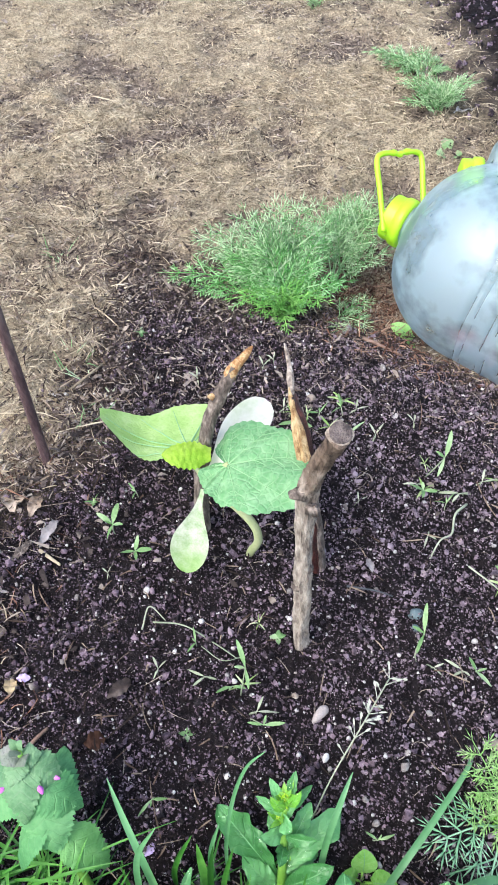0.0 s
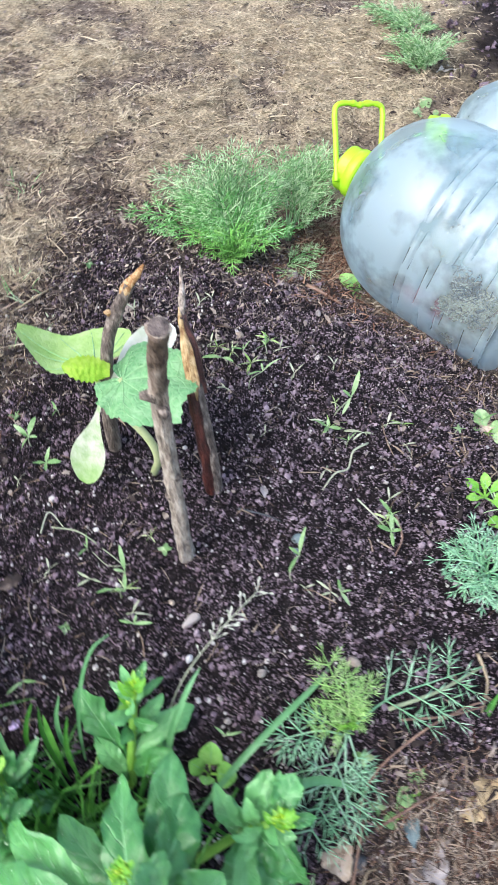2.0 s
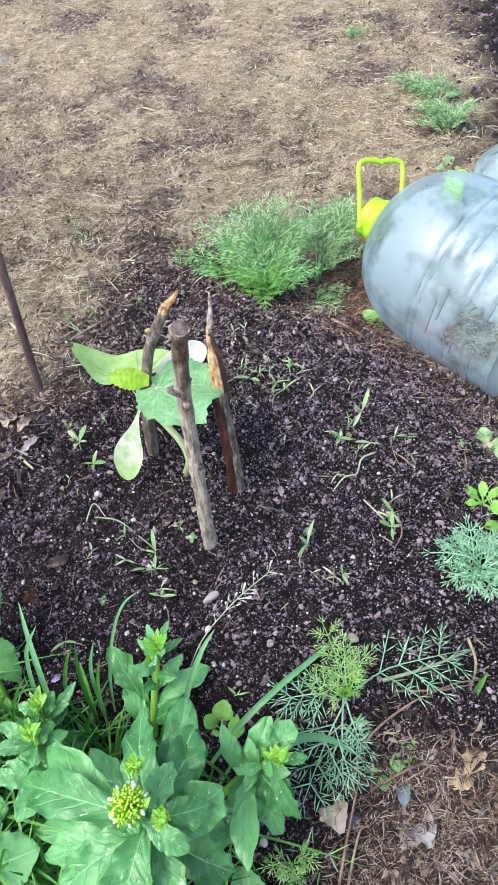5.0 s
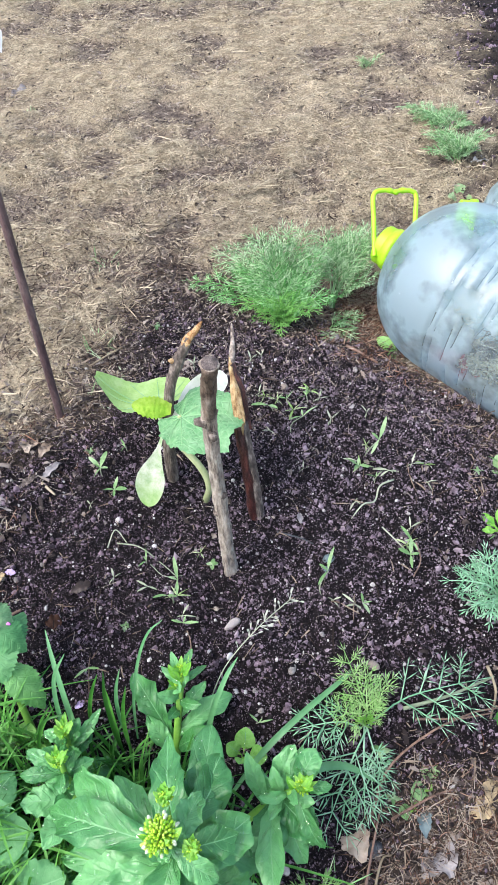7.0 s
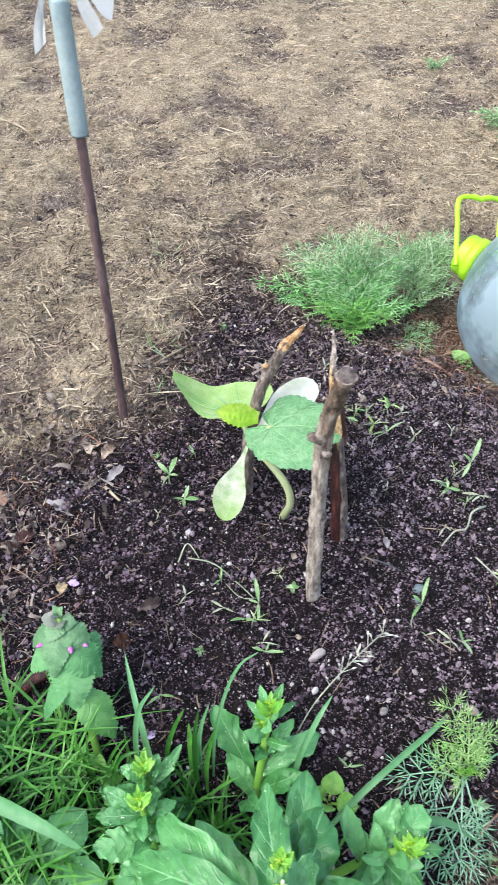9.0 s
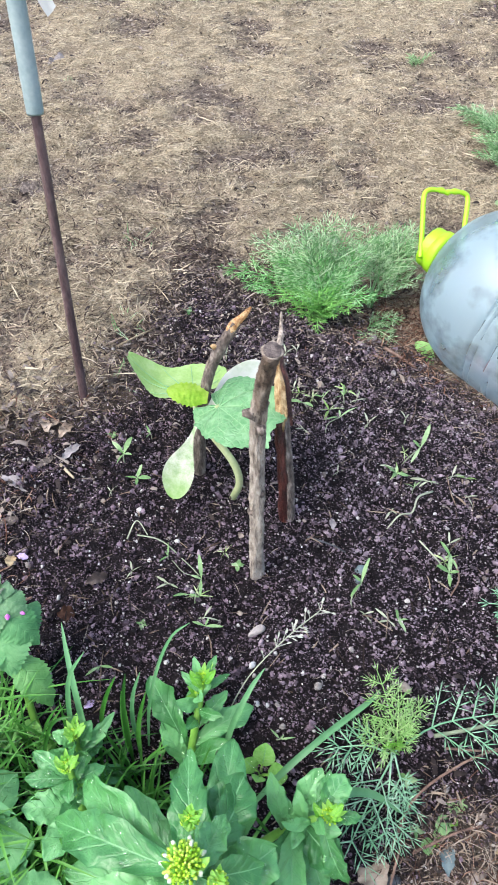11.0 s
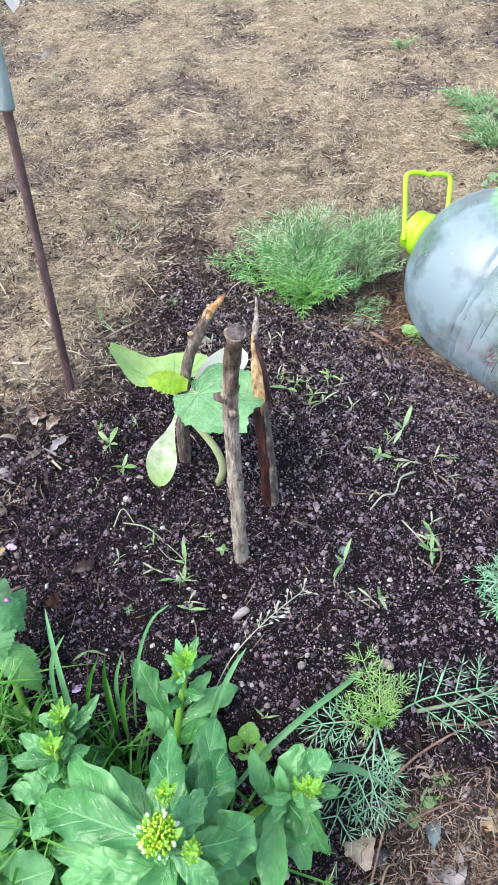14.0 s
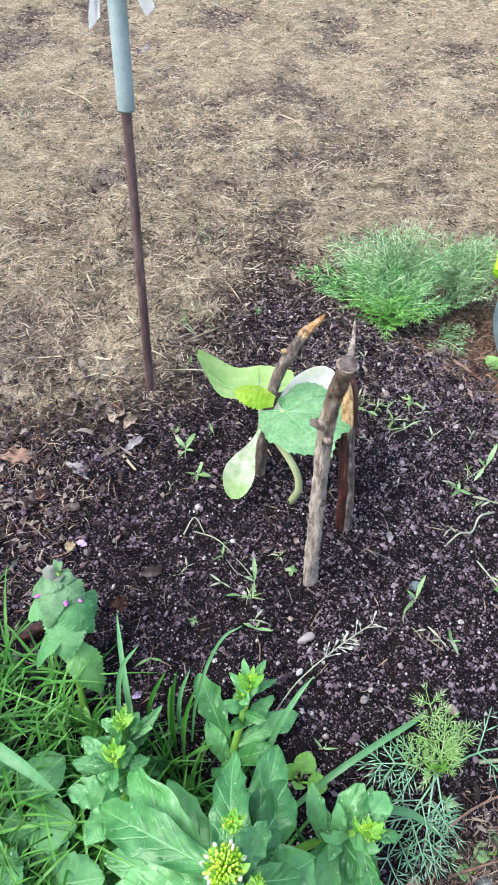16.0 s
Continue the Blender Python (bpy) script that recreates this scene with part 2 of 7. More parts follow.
M_CLOD = node_mat("soil_crumb", [(0.003511, 0.002538, 0.003321), (0.0335, 0.0235, 0.03012), (0.1005, 0.07156, 0.09069), (0.2277, 0.1711, 0.21)], 75, 0.60, 0.5,
                  gloss=0.19, island=0.55, span=0.46)
M_CLOD_PALE = node_mat("paler_soil_crumb", [(0.006564, 0.005079, 0.006188), (0.06332, 0.04765, 0.05806), (0.1643, 0.127, 0.1521), (0.3009, 0.2421, 0.2785)], 75, 0.72, 0.5, gloss=0.15, island=0.52, span=0.46)
M_PERLITE = node_mat("pale_grit", [(0.20, 0.18, 0.165), (0.40, 0.38, 0.36), (0.62, 0.61, 0.59)], 200, 0.8, 0.5, island=0.6)
M_PEBBLE = node_mat("pebble_stone", [(0.16, 0.13, 0.11), (0.30, 0.25, 0.20), (0.46, 0.40, 0.33)], 120, 0.6, 0.4, island=0.6)
M_DARKSTONE = node_mat("dark_stone", [(0.035, 0.04, 0.045), (0.08, 0.09, 0.10)], 120, 0.5, 0.4)
M_PINKSTONE = node_mat("pink_stone", [(0.28, 0.25, 0.23), (0.43, 0.385, 0.36)], 120, 0.6, 0.4)
M_BLUESTONE = node_mat("blue_grey_stone", [(0.085, 0.125, 0.135), (0.16, 0.215, 0.22)], 120, 0.6, 0.4)
M_STRAW = node_mat("dry_grass", [(0.178, 0.143, 0.099), (0.325, 0.269, 0.184), (0.440, 0.374, 0.257), (0.545, 0.473, 0.338)], 32, 0.8, 0.0, gloss=0.1,
                   island=0.6, fine=4, through_light=0.12, span=0.50)
M_LITTER = node_mat("brown_litter", [(0.024, 0.017, 0.014), (0.062, 0.042, 0.032), (0.125, 0.09, 0.066), (0.27, 0.215, 0.16)], 20, 0.75, 0.0,
                    island=0.7, gloss=0.1)
M_RUST = node_mat("rust_brown_needles", [(0.045, 0.022, 0.015), (0.108, 0.052, 0.034), (0.19, 0.102, 0.066), (0.32, 0.21, 0.15)], 30, 0.75, 0.0, island=0.6, gloss=0.1)
M_MULCH = node_mat("matted_stems", [(0.022, 0.016, 0.014), (0.072, 0.054, 0.045), (0.165, 0.130, 0.107), (0.36, 0.31, 0.255)], 20, 0.75, 0.0, island=0.8, gloss=0.1)
M_FLAKE = node_mat("leaf_flake", [(0.026, 0.020, 0.019), (0.058, 0.045, 0.040), (0.115, 0.093, 0.081), (0.25, 0.214, 0.184)], 40, 0.7, 0.3, island=0.7, gloss=0.12)
M_DRYLEAF = node_mat("dry_leaf", [(0.20, 0.14, 0.10), (0.36, 0.28, 0.21), (0.5, 0.42, 0.34)], 60, 0.7, 0.5, island=0.4, through_light=0.15)
M_REDSCRAP = node_mat("faded_red_scrap", [(0.14, 0.035, 0.035), (0.30, 0.085, 0.085), (0.44, 0.19, 0.18)], 60, 0.7, 0.5, island=0.4)
M_TANLEAF = node_mat("tan_leaf", [(0.30, 0.22, 0.12), (0.48, 0.39, 0.24)], 60, 0.7, 0.5, through_light=0.15)
M_GREYLEAF = node_mat("grey_leaf", [(0.16, 0.145, 0.145), (0.34, 0.315, 0.31)], 60, 0.7, 0.5)
M_TWIG = node_mat("twig_bark", [(0.08, 0.05, 0.04), (0.19, 0.12, 0.09), (0.31, 0.21, 0.16)], 80, 0.7, 0.5)
M_BARK = node_mat("stick_bark", [(0.105, 0.084, 0.070), (0.265, 0.222, 0.182), (0.42, 0.365, 0.305), (0.58, 0.52, 0.44)], 230, 0.75, 1.0, fine=3, stretch=0.30, span=0.46)
M_BARK_DARK = node_mat("dark_bark", [(0.050, 0.040, 0.034), (0.135, 0.108, 0.090), (0.32, 0.27, 0.23)], 230, 0.75, 1.0, fine=3, stretch=0.30, span=0.42)
M_BARK_RED = node_mat("red_inner_bark", [(0.018, 0.005, 0.004), (0.05625, 0.0136, 0.011), (0.1425, 0.04675, 0.034)], 200, 0.4, 1.0, stretch=0.15, gloss=0.6, span=0.34)
M_WOOD = node_mat("split_wood", [(0.26, 0.14, 0.06), (0.52, 0.35, 0.17), (0.70, 0.54, 0.31)], 260, 0.65, 1.0, stretch=0.10, span=0.36)
M_ORANGE = node_mat("orange_torn_wood", [(0.17, 0.08, 0.033), (0.38, 0.20, 0.08), (0.62, 0.46, 0.25)], 160, 0.7, 0.8, span=0.35)
M_RIM = node_mat("frayed_bark_rim", [(0.20, 0.16, 0.125), (0.36, 0.30, 0.24), (0.50, 0.44, 0.36)], 200, 0.7, 0.6)
M_CUT = node_mat("cut_wood_end", [(0.045, 0.033, 0.030), (0.105, 0.080, 0.070), (0.20, 0.16, 0.14)], 180, 0.55, 0.8, span=0.35, gloss=0.4)
M_SQUASH = node_mat("squash_leaf", [(0.105, 0.295, 0.115), (0.165, 0.385, 0.165), (0.26, 0.485, 0.25)], 70, 0.55, 0.5, through_light=0.28, fine=4)
M_SQUASH_PALE = node_mat("squash_leaf_light", [(0.3024, 0.5292, 0.1344), (0.392, 0.6102, 0.196), (0.4928, 0.6804, 0.2912)], 60, 0.5, 0.4, through_light=0.32)
M_SQUASH_YOUNG = node_mat("squash_leaf_young", [(0.25, 0.49, 0.035), (0.37, 0.60, 0.065), (0.50, 0.69, 0.13)], 50, 0.5, 0.4, through_light=0.35, span=0.3)
M_VEIN = node_mat("leaf_vein", [(0.21, 0.44, 0.20), (0.30, 0.52, 0.27)], 60, 0.6, 0.0)
M_COT_WHITE = node_mat("cotyledon_bleached", [(0.55, 0.62, 0.45), (0.72, 0.74, 0.64), (0.78, 0.79, 0.72)], 38, 0.55, 0.2, through_light=0.25)
M_STEM = node_mat("squash_stem", [(0.34, 0.40, 0.18), (0.50, 0.54, 0.30)], 80, 0.55, 0.2)
M_WEED = node_mat("weed_leaf", [(0.052, 0.215, 0.056), (0.100, 0.335, 0.102), (0.170, 0.450, 0.165)], 30, 0.34, 0.35, gloss=0.6, through_light=0.2, island=0.6, fine=5.0)
M_WEED_RIB = node_mat("weed_rib", [(0.15, 0.38, 0.15), (0.22, 0.47, 0.22)], 60, 0.5, 0.0, through_light=0.2)
M_WEED_STEM = node_mat("weed_stem", [(0.16, 0.38, 0.05), (0.26, 0.5, 0.1)], 60, 0.5, 0.1, through_light=0.15)
M_BUD = node_mat("flower_bud", [(0.30, 0.58, 0.03), (0.46, 0.72, 0.05), (0.62, 0.82, 0.16)], 90, 0.5, 0.1, island=0.6, through_light=0.25)
M_CROWN = node_mat("young_crown_leaf", [(0.15, 0.44, 0.045), (0.24, 0.55, 0.08), (0.35, 0.64, 0.14)], 60, 0.42, 0.2, island=0.4, through_light=0.28)
M_PETAL = node_mat("white_petal", [(0.6, 0.68, 0.45), (0.82, 0.85, 0.74)], 90, 0.6, 0.0, through_light=0.2)
M_GRASS = node_mat("green_grass", [(0.022, 0.105, 0.014), (0.056, 0.218, 0.030), (0.130, 0.365, 0.066)], 20, 0.45, 0.0, gloss=0.35, island=0.55, through_light=0.25)
M_GRASS_BLUE = node_mat("broad_grass", [(0.10, 0.29, 0.11), (0.18, 0.41, 0.19)], 30, 0.45, 0.1, gloss=0.4, through_light=0.25)
M_DILL = node_mat("dill_frond", [(0.12, 0.38, 0.09), (0.28, 0.61, 0.22), (0.48, 0.76, 0.40)], 18, 0.5, 0.0, island=0.7, through_light=0.25)
M_DILL_GREY = node_mat("grey_dill_frond", [(0.15, 0.34, 0.12), (0.35, 0.58, 0.28), (0.54, 0.71, 0.44)], 18, 0.55, 0.0, island=0.7, through_light=0.25)
M_DILL_FRESH = node_mat("fresh_dill_frond", [(0.16, 0.45, 0.085), (0.26, 0.59, 0.145), (0.39, 0.70, 0.23)], 18, 0.5, 0.0, island=0.4, through_light=0.25)
M_DILL_BLUE = node_mat("blue_green_dill_frond", [(0.20, 0.46, 0.25), (0.32, 0.60, 0.37), (0.46, 0.70, 0.50)], 18, 0.5, 0.0, island=0.4, through_light=0.2)
M_SEEDLING_FRESH = node_mat("fresh_round_leaf", [(0.16, 0.42, 0.07), (0.26, 0.54, 0.14), (0.36, 0.62, 0.22)], 60, 0.45, 0.2, island=0.4, through_light=0.28)
M_DILL_YELLOW = node_mat("young_dill_frond", [(0.24, 0.50, 0.14), (0.40, 0.65, 0.24), (0.54, 0.74, 0.36)], 18, 0.55, 0.0, island=0.4, through_light=0.25)
M_SEEDLING = node_mat("seedling_leaf", [(0.14, 0.28, 0.10), (0.24, 0.40, 0.17), (0.37, 0.52, 0.28)], 90, 0.5, 0.0, island=0.6, through_light=0.25)
M_SPROUT = node_mat("yellow_green_seedling", [(0.20, 0.34, 0.10), (0.33, 0.46, 0.18), (0.47, 0.57, 0.32)], 90, 0.5, 0.0, island=0.6, through_light=0.25)
M_SEEDLING_PALE = node_mat("pale_seedling_leaf", [(0.27, 0.33, 0.21), (0.46, 0.50, 0.37)], 90, 0.55, 0.0, island=0.5, through_light=0.25)
M_SPIKELET = node_mat("pale_spikelet", [(0.38, 0.42, 0.32), (0.60, 0.62, 0.52)], 90, 0.6, 0.0, through_light=0.2)
M_NETTLE = node_mat("nettle_leaf", [(0.075, 0.255, 0.090), (0.125, 0.345, 0.130), (0.195, 0.44, 0.185)], 40, 0.6, 0.5, island=0.3, through_light=0.28)
M_NETTLE_TOP = node_mat("nettle_top_leaf", [(0.105, 0.25, 0.110), (0.165, 0.335, 0.155), (0.235, 0.395, 0.215)], 90, 0.6, 0.5, island=0.3, through_light=0.25)
M_NETTLE_PURPLE = node_mat("nettle_tip_leaf", [(0.145, 0.185, 0.135), (0.215, 0.255, 0.195), (0.29, 0.285, 0.265)], 90, 0.65, 0.5, island=0.4, through_light=0.2)
M_NETTLE_LIGHT = node_mat("nettle_lower_leaf", [(0.12, 0.35, 0.09), (0.19, 0.45, 0.14), (0.27, 0.53, 0.20)], 40, 0.6, 0.5, island=0.3, through_light=0.3)
M_PINK = node_mat("pink_flower", [(0.48, 0.10, 0.45), (0.64, 0.24, 0.62)], 90, 0.55, 0.0)
M_LILAC = node_mat("lilac_petal", [(0.36, 0.27, 0.47), (0.50, 0.41, 0.60)], 90, 0.55, 0.0)
M_ROD = node_mat("rusty_rod", [(0.055, 0.032, 0.034), (0.120, 0.075, 0.076), (0.21, 0.145, 0.138)], 90, 0.45, 0.6, metal=0.15, gloss=0.5, stretch=0.3)
M_SLEEVE = node_mat("pale_blue_tube", [(0.23, 0.31, 0.31), (0.30, 0.385, 0.385), (0.38, 0.46, 0.455)], 45, 0.42, 0.2, gloss=0.45)
M_FILM = node_mat("torn_white_film", [(0.72, 0.73, 0.70), (0.84, 0.85, 0.82)], 60, 0.4, 0.3, through_light=0.4)
M_LIME = node_mat("lime_plastic", [(0.40, 0.72, 0.02), (0.45, 0.80, 0.03), (0.50, 0.84, 0.04)], 30, 0.38, 0.05, gloss=0.5, through_light=0.2)


def tip_mat():
    """A bleached cotyledon that is green only towards its tip."""
    m = node_mat("cotyledon_green_tip", [(0.30, 0.43, 0.22), (0.45, 0.54, 0.355), (0.60, 0.645, 0.515)], 110, 0.5, 0.3, through_light=0.22, span=0.36)
    nd, ln = m.node_tree.nodes, m.node_tree.links
    co = nd.new("ShaderNodeTexCoord")
    xyz = nd.new("ShaderNodeSeparateXYZ")
    ln.new(co.outputs["Object"], xyz.inputs[0])
    nz = nd.new("ShaderNodeTexNoise")
    nz.inputs["Scale"].default_value = 70
    ln.new(co.outputs["Object"], nz.inputs["Vector"])
    ad = nd.new("ShaderNodeMath")
    ad.operation = "MULTIPLY_ADD"
    ln.new(nz.outputs["Fac"], ad.inputs[0])
    ad.inputs[1].default_value = 0.04
    ln.new(xyz.outputs["Z"], ad.inputs[2])
    rg = nd.new("ShaderNodeMapRange")
    rg.inputs["From Min"].default_value, rg.inputs["From Max"].default_value = 0.030, 0.072
    ln.new(ad.outputs[0], rg.inputs["Value"])
    mx = nd.new("ShaderNodeMix")
    mx.data_type = "RGBA"
    ln.new(rg.outputs[0], mx.inputs["Factor"])
    mx.inputs["A"].default_value = (0.24, 0.46, 0.09, 1)
    bsdf = nd["Principled BSDF"]
    ln.new(bsdf.inputs["Base Color"].links[0].from_socket, mx.inputs["B"])
    ln.new(mx.outputs["Result"], bsdf.inputs["Base Color"])
    ln.new(mx.outputs["Result"], nd["Translucent BSDF"].inputs["Color"])
    return m


def veined(m, vein, depth=0.5, spread=1.5, sides=True, net=0.14, cells=330):
    """Adds paler side veins, and bulges between them, to a leaf material; they run along the blade's own coordinates."""
    nd, ln = m.node_tree.nodes, m.node_tree.links

    def maths(op, a, b=None):
        n = nd.new("ShaderNodeMath")
        n.operation = op
        for i, v in enumerate((a, b)):
            if v is None:
                continue
            if isinstance(v, (int, float)):
                n.inputs[i].default_value = v
            else:
                ln.new(v, n.inputs[i])
        return n.outputs[0]

    at = nd.new("ShaderNodeAttribute")
    at.attribute_name = "blade"
    xyz = nd.new("ShaderNodeSeparateXYZ")
    ln.new(at.outputs["Vector"], xyz.inputs[0])
    nz = nd.new("ShaderNodeTexNoise")
    nz.inputs["Scale"].default_value, nz.inputs["Detail"].default_value = 150, 2
    co = nd.new("ShaderNodeTexCoord")
    ln.new(co.outputs["Object"], nz.inputs["Vector"])
    run = maths("ADD", maths("SUBTRACT", xyz.outputs[0], maths("MULTIPLY", xyz.outputs[1], spread)), maths("MULTIPLY", nz.outputs["Fac"], 0.5))
    gap = maths("ABSOLUTE", maths("SUBTRACT", maths("FRACT", run), 0.5))
    side = maths("MULTIPLY", maths("SUBTRACT", 1.0, maths("MINIMUM", maths("MULTIPLY", gap, 9.0), 1.0)), maths("SUBTRACT", 1.0, maths("MULTIPLY", xyz.outputs[1], 0.75)))
    cell = nd.new("ShaderNodeTexVoronoi")
    cell.feature = "DISTANCE_TO_EDGE"
    cell.inputs["Scale"].default_value = cells
    ln.new(co.outputs["Object"], cell.inputs["Vector"])
    mesh = maths("MULTIPLY", maths("SUBTRACT", 1.0, maths("MINIMUM", maths("MULTIPLY", cell.outputs["Distance"], 5.0), 1.0)), net)
    line = maths("MAXIMUM", side, mesh) if sides else mesh
    bsdf = nd["Principled BSDF"]
    mx = nd.new("ShaderNodeMix")
    mx.data_type = "RGBA"
    ln.new(maths("MULTIPLY", line, 0.5), mx.inputs["Factor"])
    ln.new(bsdf.inputs["Base Color"].links[0].from_socket, mx.inputs["A"])
    mx.inputs["B"].default_value = (*vein, 1)
    ln.new(mx.outputs["Result"], bsdf.inputs["Base Color"])
    bp = nd.new("ShaderNodeBump")
    bp.inputs["Strength"].default_value, bp.inputs["Distance"].default_value = depth, 0.0020
    ln.new(maths("SUBTRACT", maths("MULTIPLY", nz.outputs["Fac"], 0.8), line), bp.inputs["Height"])
    ln.new(bp.outputs[0], bsdf.inputs["Normal"])
    return m


def browner_above(m, lo, hi, tone):
    """Darkens a bark to the tone given towards the younger, smoother end of its stick."""
    nd, ln = m.node_tree.nodes, m.node_tree.links
    co = nd.new("ShaderNodeTexCoord")
    xyz = nd.new("ShaderNodeSeparateXYZ")
    ln.new(co.outputs["Object"], xyz.inputs[0])
    nz = nd.new("ShaderNodeTexNoise")
    nz.inputs["Scale"].default_value, nz.inputs["Detail"].default_value = 60, 5
    ln.new(co.outputs["Object"], nz.inputs["Vector"])
    ad = nd.new("ShaderNodeMath")
    ad.operation = "MULTIPLY_ADD"
    ln.new(nz.outputs["Fac"], ad.inputs[0])
    ad.inputs[1].default_value = 0.12
    ln.new(xyz.outputs["Z"], ad.inputs[2])
    rg = nd.new("ShaderNodeMapRange")
    rg.inputs["From Min"].default_value, rg.inputs["From Max"].default_value = lo + 0.06, hi + 0.06
    ln.new(ad.outputs[0], rg.inputs["Value"])
    mx = nd.new("ShaderNodeMix")
    mx.data_type, mx.blend_type = "RGBA", "MULTIPLY"
    ln.new(rg.outputs[0], mx.inputs["Factor"])
    bsdf = nd["Principled BSDF"]
    ln.new(bsdf.inputs["Base Color"].links[0].from_socket, mx.inputs["A"])
    mx.inputs["B"].default_value = (*tone, 1)
    ln.new(mx.outputs["Result"], bsdf.inputs["Base Color"])
    return m


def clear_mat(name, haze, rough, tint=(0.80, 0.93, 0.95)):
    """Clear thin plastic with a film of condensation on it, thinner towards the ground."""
    m = bpy.data.materials.new(name)
    m.use_nodes = True
    nd, ln = m.node_tree.nodes, m.node_tree.links
    nd.remove(nd["Principled BSDF"])
    co = nd.new("ShaderNodeTexCoord")
    a = nd.new("ShaderNodeTexNoise")
    a.inputs["Scale"].default_value, a.inputs["Detail"].default_value = 19, 9
    ln.new(co.outputs["Object"], a.inputs["Vector"])
    b = nd.new("ShaderNodeTexNoise")
    b.inputs["Scale"].default_value, b.inputs["Detail"].default_value = 160, 3
    ln.new(co.outputs["Object"], b.inputs["Vector"])
    tp = nd.new("ShaderNodeBsdfTransparent")
    tp.inputs["Color"].default_value = (*tint, 1)
    df = nd.new("ShaderNodeBsdfDiffuse")
    df.inputs["Color"].default_value = (0.455, 0.585, 0.64, 1)
    tl = nd.new("ShaderNodeBsdfTranslucent")
    tl.inputs["Color"].default_value = (0.455, 0.585, 0.64, 1)
    mist = nd.new("ShaderNodeMixShader")
    mist.inputs[0].default_value = 0.45
    ln.new(df.outputs[0], mist.inputs[1])
    ln.new(tl.outputs[0], mist.inputs[2])
    rg = nd.new("ShaderNodeMapRange")
    rg.inputs["From Min"].default_value, rg.inputs["From Max"].default_value = 0.43, 0.57
    rg.inputs["To Min"].default_value, rg.inputs["To Max"].default_value = haze * 0.50, min(1.0, haze * 1.45)
    ln.new(a.outputs["Fac"], rg.inputs["Value"])
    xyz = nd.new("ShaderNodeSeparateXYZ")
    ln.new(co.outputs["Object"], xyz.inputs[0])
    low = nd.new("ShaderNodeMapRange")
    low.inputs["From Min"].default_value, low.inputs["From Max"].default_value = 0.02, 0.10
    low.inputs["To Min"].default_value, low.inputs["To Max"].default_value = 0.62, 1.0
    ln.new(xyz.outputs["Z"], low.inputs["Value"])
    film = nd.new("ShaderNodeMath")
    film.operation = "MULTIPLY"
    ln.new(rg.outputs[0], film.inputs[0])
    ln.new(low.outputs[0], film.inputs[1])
    body = nd.new("ShaderNodeMixShader")
    ln.new(film.outputs[0], body.inputs[0])
    ln.new(tp.outputs[0], body.inputs[1])
    ln.new(mist.outputs[0], body.inputs[2])
    gl = nd.new("ShaderNodeBsdfGlossy")
    gl.inputs["Roughness"].default_value = rough
    bp = nd.new("ShaderNodeBump")
    bp.inputs["Strength"].default_value, bp.inputs["Distance"].default_value = 0.6, 0.005
    ln.new(a.outputs["Fac"], bp.inputs["Height"])
    ln.new(bp.outputs[0], gl.inputs["Normal"])
    fz = nd.new("ShaderNodeLayerWeight")
    steep = nd.new("ShaderNodeMath")
    steep.operation, steep.inputs[1].default_value = "POWER", 3.5
    ln.new(fz.outputs["Facing"], steep.inputs[0])
    gloss = nd.new("ShaderNodeMath")
    gloss.operation, gloss.inputs[1].default_value, gloss.inputs[2].default_value = "MULTIPLY_ADD", 0.40, 0.05
    ln.new(steep.outputs[0], gloss.inputs[0])
    top = nd.new("ShaderNodeMixShader")
    ln.new(gloss.outputs[0], top.inputs[0])
    ln.new(body.outputs[0], top.inputs[1])
    ln.new(gl.outputs[0], top.inputs[2])
    ln.new(top.outputs[0], nd["Material Output"].inputs["Surface"])
    return m


M_COT = tip_mat()
browner_above(M_BARK, 0.165, 0.215, (0.44, 0.37, 0.33))
veined(M_WEED, (0.14, 0.39, 0.15), 0.4)
veined(M_SQUASH, (0.42, 0.62, 0.38), 0.5, sides=False, net=0.42, cells=190)
veined(M_SQUASH_PALE, (0.58, 0.72, 0.32), 0.4, sides=False, net=0.30, cells=190)
veined(M_CROWN, (0.36, 0.62, 0.20), 0.3)
veined(M_NETTLE, (0.17, 0.39, 0.16), 0.35)
veined(M_NETTLE_TOP, (0.24, 0.37, 0.22), 0.35)
veined(M_NETTLE_PURPLE, (0.30, 0.32, 0.28), 0.35)
veined(M_NETTLE_LIGHT, (0.27, 0.53, 0.20), 0.4)
veined(M_SEEDLING_FRESH, (0.42, 0.66, 0.28), 0.5)
# darker tint and less haze: shade of the grooves put into the plastic's colour
M_PET_GROOVE_SHADE = clear_mat("shaded_groove_plastic", 0.16, 0.15, (0.62, 0.73, 0.76))
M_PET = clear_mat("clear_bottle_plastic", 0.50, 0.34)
M_DROP = bpy.data.materials.new("water_drop")
M_DROP.use_nodes = True
water = M_DROP.node_tree.nodes.new("ShaderNodeBsdfGlass")
water.inputs["IOR"].default_value, water.inputs["Roughness"].default_value = 1.33, 0.02
M_DROP.node_tree.links.new(water.outputs[0], M_DROP.node_tree.nodes["Material Output"].inputs["Surface"])


